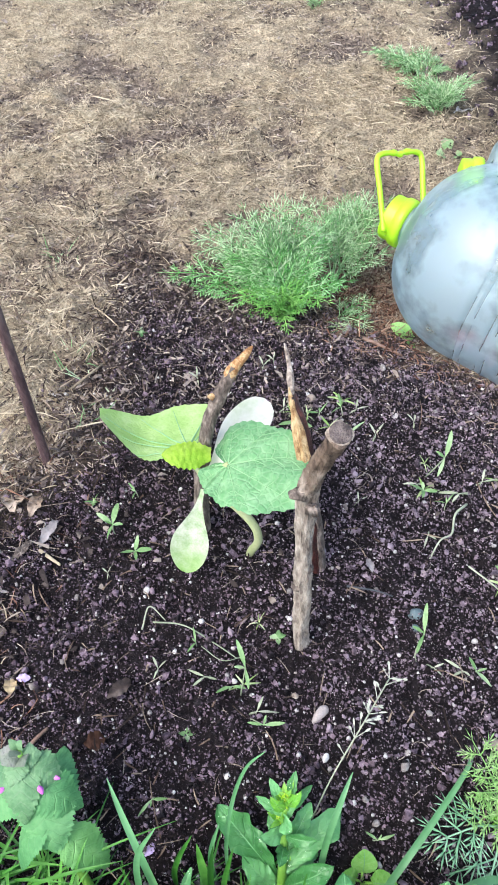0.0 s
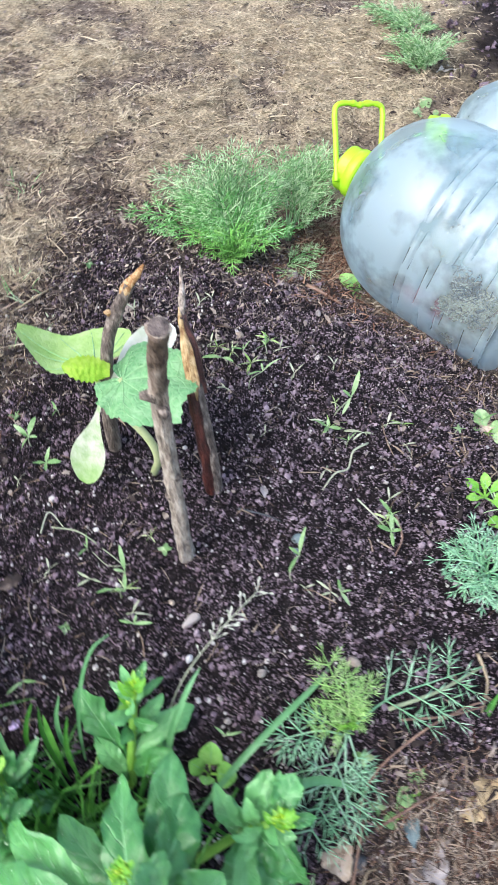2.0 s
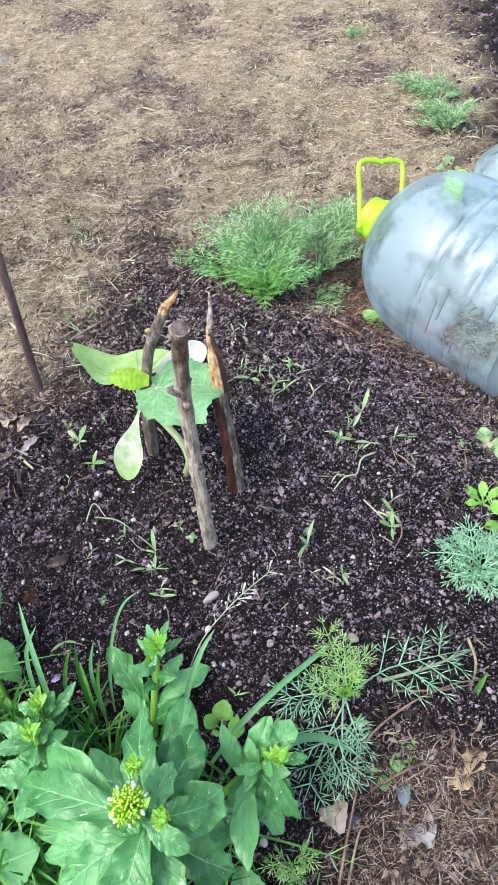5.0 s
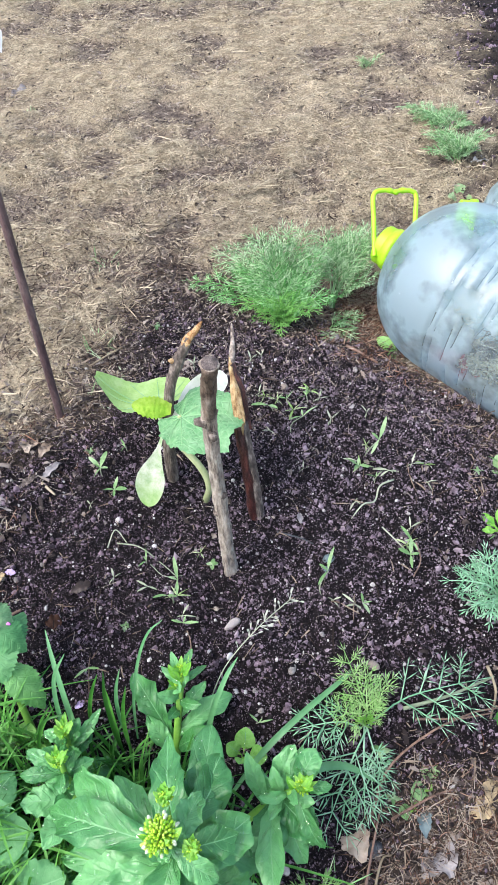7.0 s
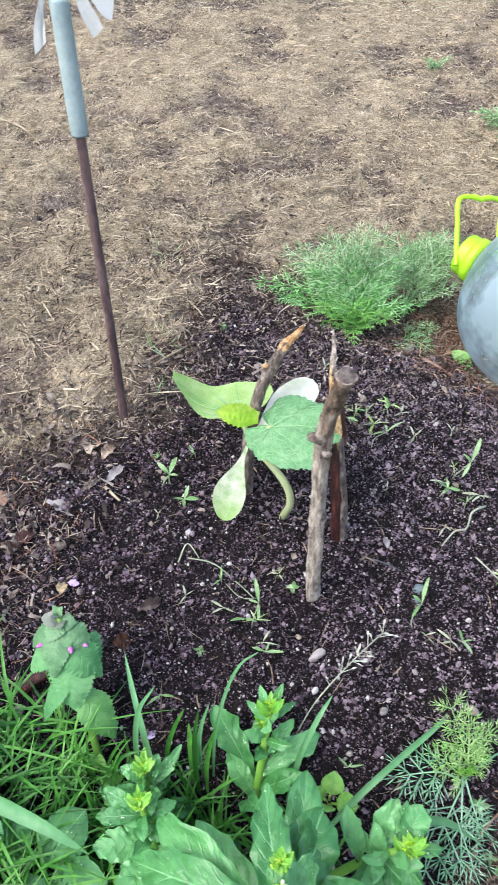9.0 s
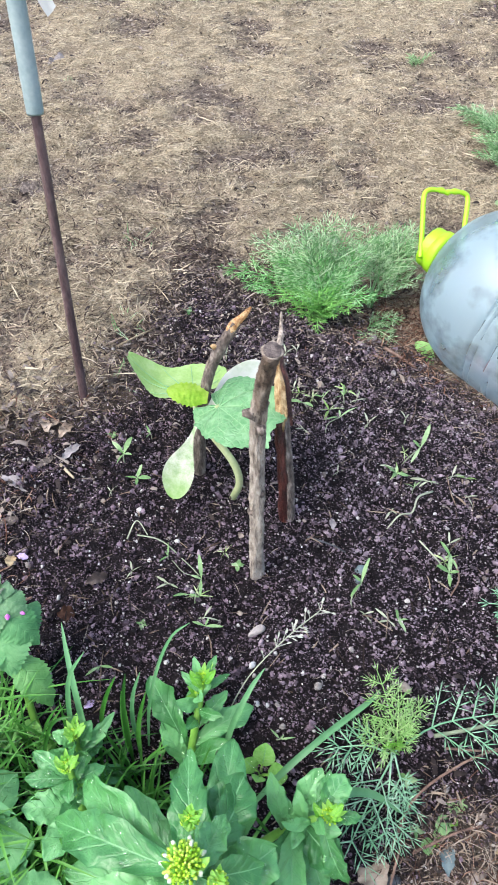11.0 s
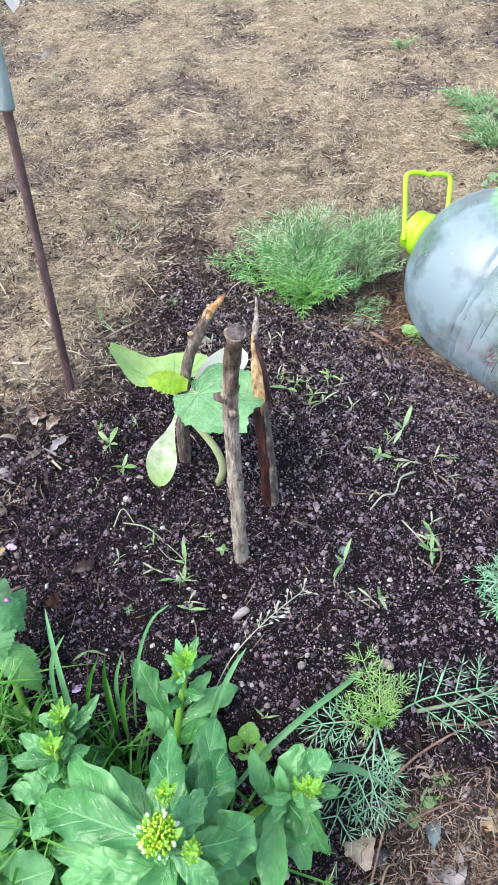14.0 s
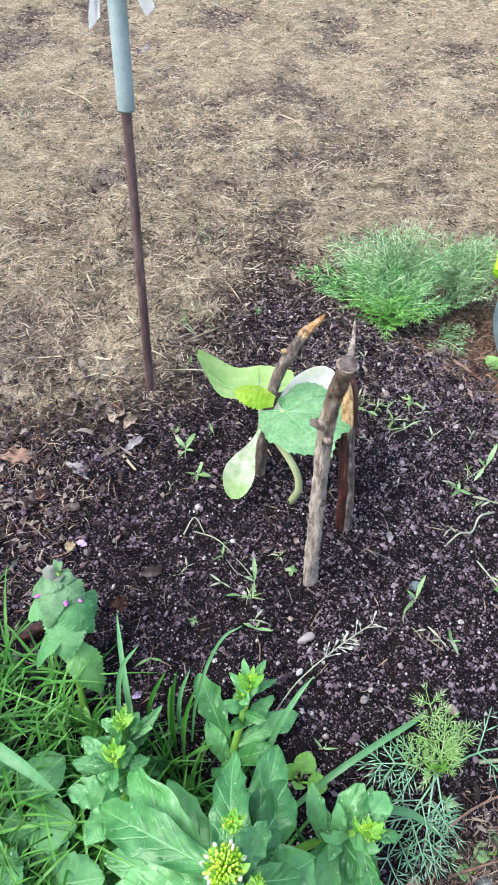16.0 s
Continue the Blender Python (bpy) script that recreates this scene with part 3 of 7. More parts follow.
def ground_mat():
    """Dark soil, brown litter and thatch, blended by where each lies on the plot."""
    m = bpy.data.materials.new("garden_ground")
    m.use_nodes = True
    nd, ln = m.node_tree.nodes, m.node_tree.links
    bsdf = nd["Principled BSDF"]
    co = nd.new("ShaderNodeTexCoord")

    def noise_ramp(scale, cols, detail=6):
        n = nd.new("ShaderNodeTexNoise")
        n.inputs["Scale"].default_value, n.inputs["Detail"].default_value, n.inputs["Roughness"].default_value = scale, detail, 0.68
        ln.new(co.outputs["Object"], n.inputs["Vector"])
        r = nd.new("ShaderNodeValToRGB")
        while len(r.color_ramp.elements) < len(cols):
            r.color_ramp.elements.new(0.5)
        for i, c in enumerate(cols):
            r.color_ramp.elements[i].position = 0.3 + 0.4 * i / (len(cols) - 1)
            r.color_ramp.elements[i].color = (*c, 1)
        ln.new(n.outputs["Fac"], r.inputs["Fac"])
        return n, r

    # soil under the crumbs is near-black, carrying the shade of their gaps
    n1, soil = noise_ramp(140, [(0.0036, 0.0029, 0.0032), (0.0090, 0.0071, 0.0079), (0.022, 0.0178, 0.0193)])
    n2, mat_tan = noise_ramp(30, [(0.215, 0.177, 0.121), (0.35, 0.294, 0.199), (0.475, 0.406, 0.278)], 10)
    n4, bare = noise_ramp(60, [(0.068, 0.053, 0.044), (0.155, 0.126, 0.101), (0.27, 0.226, 0.179)], 10)
    cover = nd.new("ShaderNodeAttribute")
    cover.attribute_name = "mat_share"
    straw = nd.new("ShaderNodeMix")
    straw.data_type = "RGBA"
    ln.new(cover.outputs["Fac"], straw.inputs["Factor"])
    ln.new(bare.outputs[0], straw.inputs["A"])
    ln.new(mat_tan.outputs[0], straw.inputs["B"])
    n3, chaff = noise_ramp(320, [(0.12, 0.11, 0.11), (0.88, 0.87, 0.88), (1.55, 1.51, 1.47)], 4)
    both = nd.new("ShaderNodeMix")
    both.data_type, both.blend_type = "RGBA", "MULTIPLY"
    both.inputs["Factor"].default_value = 1.0
    ln.new(straw.outputs["Result"], both.inputs["A"])
    ln.new(chaff.outputs[0], both.inputs["B"])
    at = nd.new("ShaderNodeAttribute")
    at.attribute_name = "soil_share"
    mx = nd.new("ShaderNodeMix")
    mx.data_type = "RGBA"
    ln.new(at.outputs["Fac"], mx.inputs["Factor"])
    ln.new(both.outputs["Result"], mx.inputs["A"])
    ln.new(soil.outputs[0], mx.inputs["B"])
    ln.new(mx.outputs["Result"], bsdf.inputs["Base Color"])
    bsdf.inputs["Roughness"].default_value = 0.88
    bsdf.inputs["Specular IOR Level"].default_value = 0.1
    bp = nd.new("ShaderNodeBump")
    bp.inputs["Strength"].default_value, bp.inputs["Distance"].default_value = 0.8, 0.004
    ln.new(n1.outputs["Fac"], bp.inputs["Height"])
    ln.new(bp.outputs[0], bsdf.inputs["Normal"])
    return m


# ---- the ground ----
def spread_axis(lo, hi, step, far):
    inner = np.arange(lo, hi + step / 2, step)
    out, d = [], step
    p = hi
    while p < far:
        d *= 1.2
        p += d
        out.append(p)
    left = [lo - (q - hi) for q in out][::-1]
    return np.concatenate([left, inner, out])


def build_ground():
    xs, ys = spread_axis(-0.95, 0.70, 0.007, 80), spread_axis(-0.42, 1.7, 0.007, 80)
    gx, gy = np.meshgrid(xs, ys)
    b = bed(gx, gy)
    z = crust(gx, gy)
    h, w = gx.shape
    idx = np.arange(h * w).reshape(h, w)
    faces = np.stack([idx[:-1, :-1], idx[:-1, 1:], idx[1:, 1:], idx[1:, :-1]], -1).reshape(-1, 4)
    me = mesh_np("ground", np.stack([gx, gy, z], -1).reshape(-1, 3), faces, ground_mat())
    at = me.attributes.new("soil_share", "FLOAT", "POINT")
    at.data.foreach_set("value", b.ravel().astype(np.float32))
    at = me.attributes.new("mat_share", "FLOAT", "POINT")
    at.data.foreach_set("value", (0.7 + (mats(gx, gy) - 0.7) * (1 - smooth(1.1, 2.2, np.hypot(gx, gy - 0.7)))).ravel().astype(np.float32))
    return tagged(new("ground", me), "dark crumbly garden soil in a bed among dry thatch", "ground", kind="structure")


build_ground()

rng = np.random.default_rng(7)
rnd = random.Random(11)


# ---- shapes of leaves and fronds ----
def leaf(geo, base, heading, up, length, width, droop=0.25, cup=0.12, teeth=0.0, count=9, shape=(0.45, 1.0), rows=14, rib=True, ruffle=0.0,
         neck=0.12, twist=0.0, quilt=0.0, sharp=False, crumple=0.0, swell=1.5):
    """A leaf blade: base, heading and upper side; shape is where it is widest and how blunt its tip is."""
    d, up = Vector(heading).normalized(), Vector(up)
    up = (up - d * up.dot(d)).normalized()
    side = d.cross(up)
    cols = (-1.0, -0.68, -0.34, -0.045, 0.045, 0.34, 0.68, 1.0)
    peak, blunt = shape
    ph = rnd.uniform(0, 6)
    out = []
    for i in range(rows + 1):
        s = i / rows
        c = Vector(base) + d * length * (s - 0.10 * droop * s * s) - up * droop * length * s * s
        n = (up + d * droop * 1.6 * s).normalized()
        sd = (side * math.cos(twist * s) + n * math.sin(twist * s)).normalized()
        if s < peak:
            w = neck + (1 - neck) * math.sin(0.5 * math.pi * s / peak) ** swell
        else:
            w = max(0.02, 1 - ((s - peak) / (1 - peak)) ** 2) ** (0.5 / blunt)
        row = []
        for a in cols:
            k = w * width / 2
            if teeth and abs(a) > 0.9 and 0.12 < s < 0.97:
                u = s * count + 0.1 * math.sin(9 * s + ph)
                k *= 1 + teeth * ((2 * (u % 1.0) - 1) if sharp else 0.7 * math.sin(6.283 * u))
            wave = ruffle * width * math.sin(s * 17 + ph + (2 if a > 0 else 0)) * abs(a) ** 2
            if crumple:
                wave += crumple * width * (noise.noise(Vector((s * 5 + ph, a * 1.6, ph))) + 0.5 * noise.noise(Vector((s * 13 - ph, a * 4, 3 * ph)))) * (0.25 + abs(a))
            row.append(c + sd * a * k + n * (cup * width * w * abs(a) ** 1.4 + wave + quilt * width * w * math.sin(6.283 * (s * 8 - abs(a) * 1.3)) * min(1, 4 * abs(a))))
        out.append(row)
    geo.grid(out, mats=[0, 0, 0, 1 if rib else 0, 0, 0, 0])
    return out


def palm_leaf(geo, veins, centre, heading, up, radii, droop=0.3, cup=0.0, serr=0.030, ruffle=0.003, count=44, dip=None):
    """A lobed squash leaf on its stalk's point, with raised veins. radii: (degrees, metres), from the tip round both sides."""
    c = Vector(centre)
    u, n = Vector(heading).normalized(), Vector(up)
    n = (n - u * n.dot(u)).normalized()
    v = n.cross(u)
    an = [radians(a) for a, _ in radii]
    ra = [r for _, r in radii]
    big = max(ra)

    def at(a, f, off=0.0):
        r = float(np.interp(a, an, ra))
        if f > 0.8:
            r *= 1 + serr * (f - 0.8) * 5 * (2 * ((a * count / 6.283) % 1.0) - 1)
        q = r * f
        lift = -droop * q * q / big + cup * q + ruffle * math.sin(a * 7) * f * f - 0.025 * big * math.cos(a * 9.5) * f
        if dip:
            lift -= dip[1] * q * math.exp(-((a - radians(dip[0])) / 0.42) ** 2)
        return c + u * math.cos(a) * q + v * math.sin(a) * q + n * (lift + off)

    m = 120
    rows = [[at(-math.pi + 2 * math.pi * j / m, f) for j in range(m)] for f in (0.02, 0.15, 0.3, 0.45, 0.6, 0.72, 0.82, 0.91, 1.0)]
    geo.grid(rows, closed=True)
    for deg in (0, 40, -40, 80, -80, 122, -122, 155, -155):
        a = radians(deg)
        tube(veins, [at(a, f, 0.0004) for f in (0.02, 0.25, 0.5, 0.75, 0.93)], [0.0005, 0.0004, 0.0003, 0.0002, 0.00012], 5)
        for f in (0.35, 0.58, 0.76):
            for sgn in (-1, 1):
                tube(veins, [at(a + sgn * k * 0.24, f + k * 0.13, 0.0004) for k in (0, 0.5, 1)], [0.0003, 0.00025, 0.00015], 4)


def fan_leaf(geo, veins, far_edge, near_edge, stalk):
    """A broad leaf stretched between its two edges, curled along its length, with veins from the stalk."""
    n, m = 48, 12
    p, q = curve_pts(far_edge, n), curve_pts(near_edge, n)
    rows = []
    for j in range(m + 1):
        f = j / m
        row = []
        for i in range(n):
            nick = 0.012 * (2 * ((i * 0.33) % 1.0) - 1) * (abs(2 * f - 1) ** 8)
            c = p[i].lerp(q[i], f + (nick if f > 0.5 else -nick))
            c.z += -0.004 * math.sin(math.pi * f) + 0.0008 * math.sin(i * 0.30 + 4 * f) + 0.00012 * math.sin(i * 1.3 - 7 * f)
            row.append(c)
        rows.append(row)
    geo.grid(rows)
    s = Vector(stalk)
    for i, j in ((3, 6), (12, 10), (16, 1), (27, 1), (38, 1), (44, 4), (20, 12)):
        e = rows[j][i]
        line = []
        for k in range(7):
            c = s.lerp(e, k / 6)
            near = min((r for row in rows for r in row), key=lambda r: (r.x - c.x) ** 2 + (r.y - c.y) ** 2)
            line.append(Vector((c.x, c.y, near.z + 0.0006)))
        tube(veins, line, [0.0008, 0.0007, 0.0006, 0.0005, 0.0004, 0.0003, 0.0002], 5)


# ---- the squash seedling ----
def build_squash():
    sq = thing("squash_seedling", (-0.036, 0.078, 0.0), "young squash plant with two lobed green leaves and pale cotyledons", "seedling")
    node = Vector((-0.066, 0.092, 0.086))
    g = Geo()
    tube(g, curve_pts([(-0.037, 0.080, -0.01), (-0.035, 0.078, 0.004), (-0.028, 0.074, 0.03), (-0.035, 0.078, 0.055), node], 22),
         [0.0037 - 0.0006 * i / 21 for i in range(22)], 12, rough=0.12)
    part("stem", g, M_STEM, sq, "pale bent green stem")
    # the leaf that faces the sticks
    g, v, s = Geo(), Geo(), Geo()
    c = (-0.046, 0.088, 0.109)
    palm_leaf(g, v, c, (0.052, -0.044, 0.014), (0.05, -0.35, 0.93),
              [(-180, 0.003), (-165, 0.014), (-150, 0.021), (-125, 0.024), (-100, 0.026), (-82, 0.026), (-62, 0.031), (-48, 0.033), (-28, 0.045), (-12, 0.050),
               (0, 0.060), (12, 0.057), (28, 0.059), (42, 0.053), (60, 0.051), (78, 0.044), (102, 0.041), (130, 0.034), (152, 0.025), (168, 0.013), (180, 0.003)],
              droop=0.18)
    lf = part("leaf", g, M_SQUASH, sq, "mid-green lobed leaf with pale veins")
    part("venation", v, M_VEIN, lf)
    tube(s, curve_pts([node, (-0.056, 0.092, 0.098), c], 8), 0.0024, 8)
    part("petiole", s, M_STEM, sq)
    s = Geo()
    # the leaf behind, seen over its far edge
    g, v = Geo(), Geo()
    c = (-0.080, 0.124, 0.085)
    far_edge = [(-0.150, 0.156, 0.097), (-0.136, 0.166, 0.080), (-0.116, 0.171, 0.069), (-0.092, 0.179, 0.070), (-0.066, 0.178, 0.073), (-0.058, 0.164, 0.076)]
    near_edge = [(-0.147, 0.142, 0.104), (-0.134, 0.128, 0.097), (-0.119, 0.114, 0.091), (-0.104, 0.108, 0.090), (-0.088, 0.117, 0.086), (-0.066, 0.136, 0.082)]
    fan_leaf(g, v, far_edge, near_edge, c)
    lf = part("leaf", g, M_SQUASH_PALE, sq, "light yellow-green leaf spreading backwards")
    part("venation", v, M_VEIN, lf)
    tube(s, curve_pts([node, (-0.074, 0.106, 0.091), c], 8), 0.0022, 8)
    part("petiole", s, M_STEM, sq)
    # the youngest leaf, still folded
    g = Geo()
    leaf(g, (-0.0595, 0.102, 0.104), (-0.0290, -0.008, 0.010), (-0.1, -0.7, 0.70), 0.036, 0.020, droop=0.12, cup=0.22, teeth=0.10, count=9, shape=(0.42, 0.8), rows=64, rib=False, ruffle=0.025, neck=0.5, quilt=0.045)
    part("young_leaf", g, [M_SQUASH_YOUNG, M_SQUASH_YOUNG], sq, "small folded bright yellow-green leaf")
    g = Geo()
    leaf(g, (-0.066, 0.082, 0.088), (-0.020, -0.040, -0.058), (-0.1, -0.75, 0.62), 0.075, 0.0290, droop=0.14, cup=0.10, shape=(0.64, 0.85), neck=0.12, swell=2.7, quilt=0.008, crumple=0.04, rib=False, rows=30)
    part("cotyledon", g, [M_COT, M_COT], sq, "drooping bleached cotyledon with a green tip")
    g = Geo()
    leaf(g, (-0.062, 0.098, 0.090), (0.046, 0.048, 0.026), (-0.1, -0.6, 0.80), 0.070, 0.031, droop=0.12, cup=0.08, shape=(0.6, 1.25), neck=0.1, rib=False, rows=18)
    part("cotyledon", g, [M_COT_WHITE, M_COT_WHITE], sq, "upright bleached white cotyledon")


build_squash()


# ---- the three sticks round it ----
def build_sticks():
    grp = "sticks round the squash"
    st = thing("wooden_stick", (0, 0, 0), "thick brown bark stick with a sawn top pushed into the soil", "stick", grp)
    pts = curve_pts([(0.003, 0.001, -0.03), (0.0035, 0.001, 0.0), (0.003, 0.005, 0.06), (0.0032, 0.0075, 0.13), (0.0050, 0.0085, 0.185), (0.0075, 0.0060, 0.205), (0.0125, -0.002, 0.235), (0.018, -0.010, 0.263)], 130)
    rad = []
    for i, p in enumerate(pts):
        r = 0.0056 - 0.0006 * p.z / 0.267
        r += 0.0008 * math.exp(-((p.z - 0.192) / 0.008) ** 2) + 0.0007 * math.exp(-((p.z - 0.10) / 0.006) ** 2) + 0.0012 * math.exp(-((p.z - 0.266) / 0.012) ** 2)
        rad.append(r)
    g = Geo()
    tube(g, pts, rad, 30, rough=0.42, seed=3)
    part("bark", g, M_BARK, st)
    g = Geo()
    d = (pts[-1] - pts[-3]).normalized()
    tube(g, [pts[-1] - d * 0.001, pts[-1] + d * 0.0009, pts[-1] + d * 0.0011], [0.0055, 0.0055, 0.0050], 24, rough=0.05)
    part("cut_end", g, M_CUT, st, "grey weathered sawn end")
    g = Geo()
    tube(g, [pts[-1] - d * 0.0020, pts[-1] - d * 0.0006, pts[-1] + d * 0.0006], [0.0056, 0.0063, 0.0060], 24, rough=0.22, seed=5)
    part("bark_rim", g, M_RIM, st, "pale frayed rim of bark")
    for k, (h, a) in enumerate([(0.190, -2.8), (0.178, -1.0), (0.105, -0.4), (0.085, -3.0)]):
        g = Geo()
        o = min(pts, key=lambda q: abs(q.z - h))
        e = Vector((math.cos(a), math.sin(a), 0.25))
        tube(g, [o + e * 0.002, o + e * 0.0056, o + e * (0.0110 if k < 2 else 0.0070)], [0.0046, 0.0036, 0.0020], 9, rough=0.5, seed=k)
        part("knot", g, M_BARK_DARK, st)

    st = thing("wooden_stick", (0.020, 0.061, 0), "split reddish stick with bare wood and a thin grey tip", "stick", grp)
    base, split, joint, tip = Vector((0.021, 0.061, -0.03)), Vector((0.009, 0.088, 0.107)), Vector((0.000, 0.113, 0.153)), Vector((-0.004, 0.146, 0.170))
    pts = curve_pts([base, (0.020, 0.063, 0.0), (0.016, 0.074, 0.05), split], 34)
    g = Geo()
    tube(g, pts, [0.0062 - 0.0012 * i / 33 for i in range(34)], 16, rough=0.15, seed=9)
    part("bark", g, M_BARK_DARK, st)
    g = Geo()
    tube(g, [p + Vector((-0.0034, -0.0034, 0.0008)) for p in pts[8:]], [0.0046 + 0.0004 * math.sin(i) for i in range(26)], 10, rough=0.45, seed=5)
    part("bare_strip", g, M_BARK_RED, st, "dark red strip of torn inner bark")
    g = Geo()
    tube(g, curve_pts([split + Vector((0.003, 0.002, -0.01)), (split + joint) / 2 + Vector((0.003, 0.003, 0)), joint], 16), [0.0052 - 0.0018 * i / 15 for i in range(16)], 10, rough=0.3, seed=2)
    part("split_bark", g, M_BARK_RED, st)
    g = Geo()
    run = joint - split
    for k, (dx, dy, lo, hi, r) in enumerate([(-0.0032, -0.0040, -0.02, 0.86, 0.0026), (0.0002, -0.0052, -0.16, 0.98, 0.0030), (0.0032, -0.0040, 0.0, 0.74, 0.0024), (-0.0012, -0.0034, 0.5, 1.14, 0.0022)]):
        g = Geo()
        tube(g, [split + run * (lo + (hi - lo) * i / 11) + Vector((dx * (1 - 0.45 * i / 11), dy * (1 - 0.45 * i / 11), 0)) for i in range(12)],
             [r * min(1.0, 0.15 + 0.45 * i, 0.12 + 0.30 * (11 - i)) for i in range(12)], 6, rough=0.4, seed=8 + k)
        part("split_wood", g, M_WOOD, st, "pale orange split wood")
    g = Geo()
    tube(g, curve_pts([joint - Vector((0, 0.002, 0.004)), (joint + tip) / 2 + Vector((0.001, 0, 0.002)), tip], 14),
         [0.0026, 0.0024, 0.0022, 0.0023, 0.0027, 0.0024, 0.0019, 0.0017, 0.0016, 0.0015, 0.0014, 0.0012, 0.0010, 0.0006], 9, rough=0.3, seed=4)
    part("twig_tip", g, M_BARK, st, "thin grey twig tip")

    st = thing("wooden_stick", (-0.070, 0.096, 0), "dark bark stick broken at the top behind the squash leaf", "stick", grp)
    pts = curve_pts([(-0.0745, 0.098, -0.03), (-0.0740, 0.102, 0.0), (-0.0712, 0.107, 0.06), (-0.0620, 0.114, 0.114), (-0.0500, 0.121, 0.146), (-0.0380, 0.127, 0.169)], 80)
    g = Geo()
    tube(g, pts, [0.0062 - 0.0022 * (i / 79) ** 1.5 + (0.0010 * math.exp(-((i - 62) / 4.0) ** 2)) + 0.001 * math.exp(-((i - 36) / 3.2) ** 2) for i in range(80)], 20, rough=0.24, seed=12)
    part("bark", g, M_BARK_DARK, st)
    g = Geo()
    tube(g, curve_pts([pts[-8], pts[-1] - Vector((0.001, 0.0005, 0.001)), (-0.0315, 0.129, 0.176), (-0.0255, 0.129, 0.1845)], 10), [0.0036, 0.0041, 0.0042, 0.0040, 0.0036, 0.0031, 0.0029, 0.0024, 0.0018, 0.0008], 10, rough=0.5, seed=7)
    part("broken_tip", g, M_ORANGE, st, "torn orange wood at the broken top")
    g = Geo()
    tube(g, [(-0.0510, 0.121, 0.143), (-0.0555, 0.118, 0.1485), (-0.0572, 0.116, 0.1505)], [0.0030, 0.0024, 0.0010], 9, rough=0.6, seed=2)
    part("torn_knot", g, M_ORANGE, st, "orange scar of a torn side branch")


build_sticks()


# ---- the stake at the bed's corner ----
def build_stake():
    b, d = Vector((-0.2195, 0.173, 0.0)), Vector((0.0030, 0.036, 0.289)).normalized()
    st = thing("garden_stake", b, "rusty brown metal stake with a pale blue plastic sleeve", "stake")
    g = Geo()
    tube(g, [b + d * (-0.05 + 0.46 * i / 24) for i in range(25)], 0.0042, 14, rough=0.08)
    part("rod", g, M_ROD, st)
    g = Geo()
    rows = []
    x = d.cross(Vector((0, 1, 0))).normalized()
    y = d.cross(x)
    for r, h in ((0.0052, 0.294), (0.0067, 0.292), (0.0071, 0.294), (0.0070, 0.32), (0.0071, 0.35), (0.0070, 0.383), (0.0068, 0.386), (0.0050, 0.386), (0.0050, 0.37)):
        rows.append([b + d * h + (x * math.cos(k * 0.2618) + y * math.sin(k * 0.2618)) * r * (1 + 0.03 * math.sin(k * 2.1 + h * 90)) for k in range(24)])
    g.grid(rows, closed=True)
    part("sleeve", g, M_SLEEVE, st, "pale blue-green plastic tube")
    top = b + d * 0.388
    for k, (dx, dz, dy, w) in enumerate([(-0.020, -0.034, -0.004, 0.010), (0.026, -0.024, 0.0, 0.012), (0.038, -0.004, 0.006, 0.022), (-0.012, 0.03, 0.0, 0.014)]):
        g = Geo()
        rows = []
        for i in range(11):
            s = i / 10
            p = top + Vector((dx * s, dy * s, dz * s * s + 0.010 * math.sin(math.pi * s)))
            rows.append([p + (Vector((0.15, 0.4 * math.sin(3 * s), 1.0)) if k == 2 else Vector((0.6, 0.5 * math.sin(3 * s + k), 0.5))).normalized() * w * (a - 0.5) * (0.5 + s * (1 - 0.4 * s)) * (1 + 0.25 * math.sin(9 * s + a * 5))
                         + Vector((0, 0.003 * math.sin(7 * a + 5 * s), 0)) for a in (0, 0.25, 0.5, 0.75, 1)])
        g.grid(rows)
        part("film_strip", g, M_FILM, st, "torn white plastic film tied on")


build_stake()


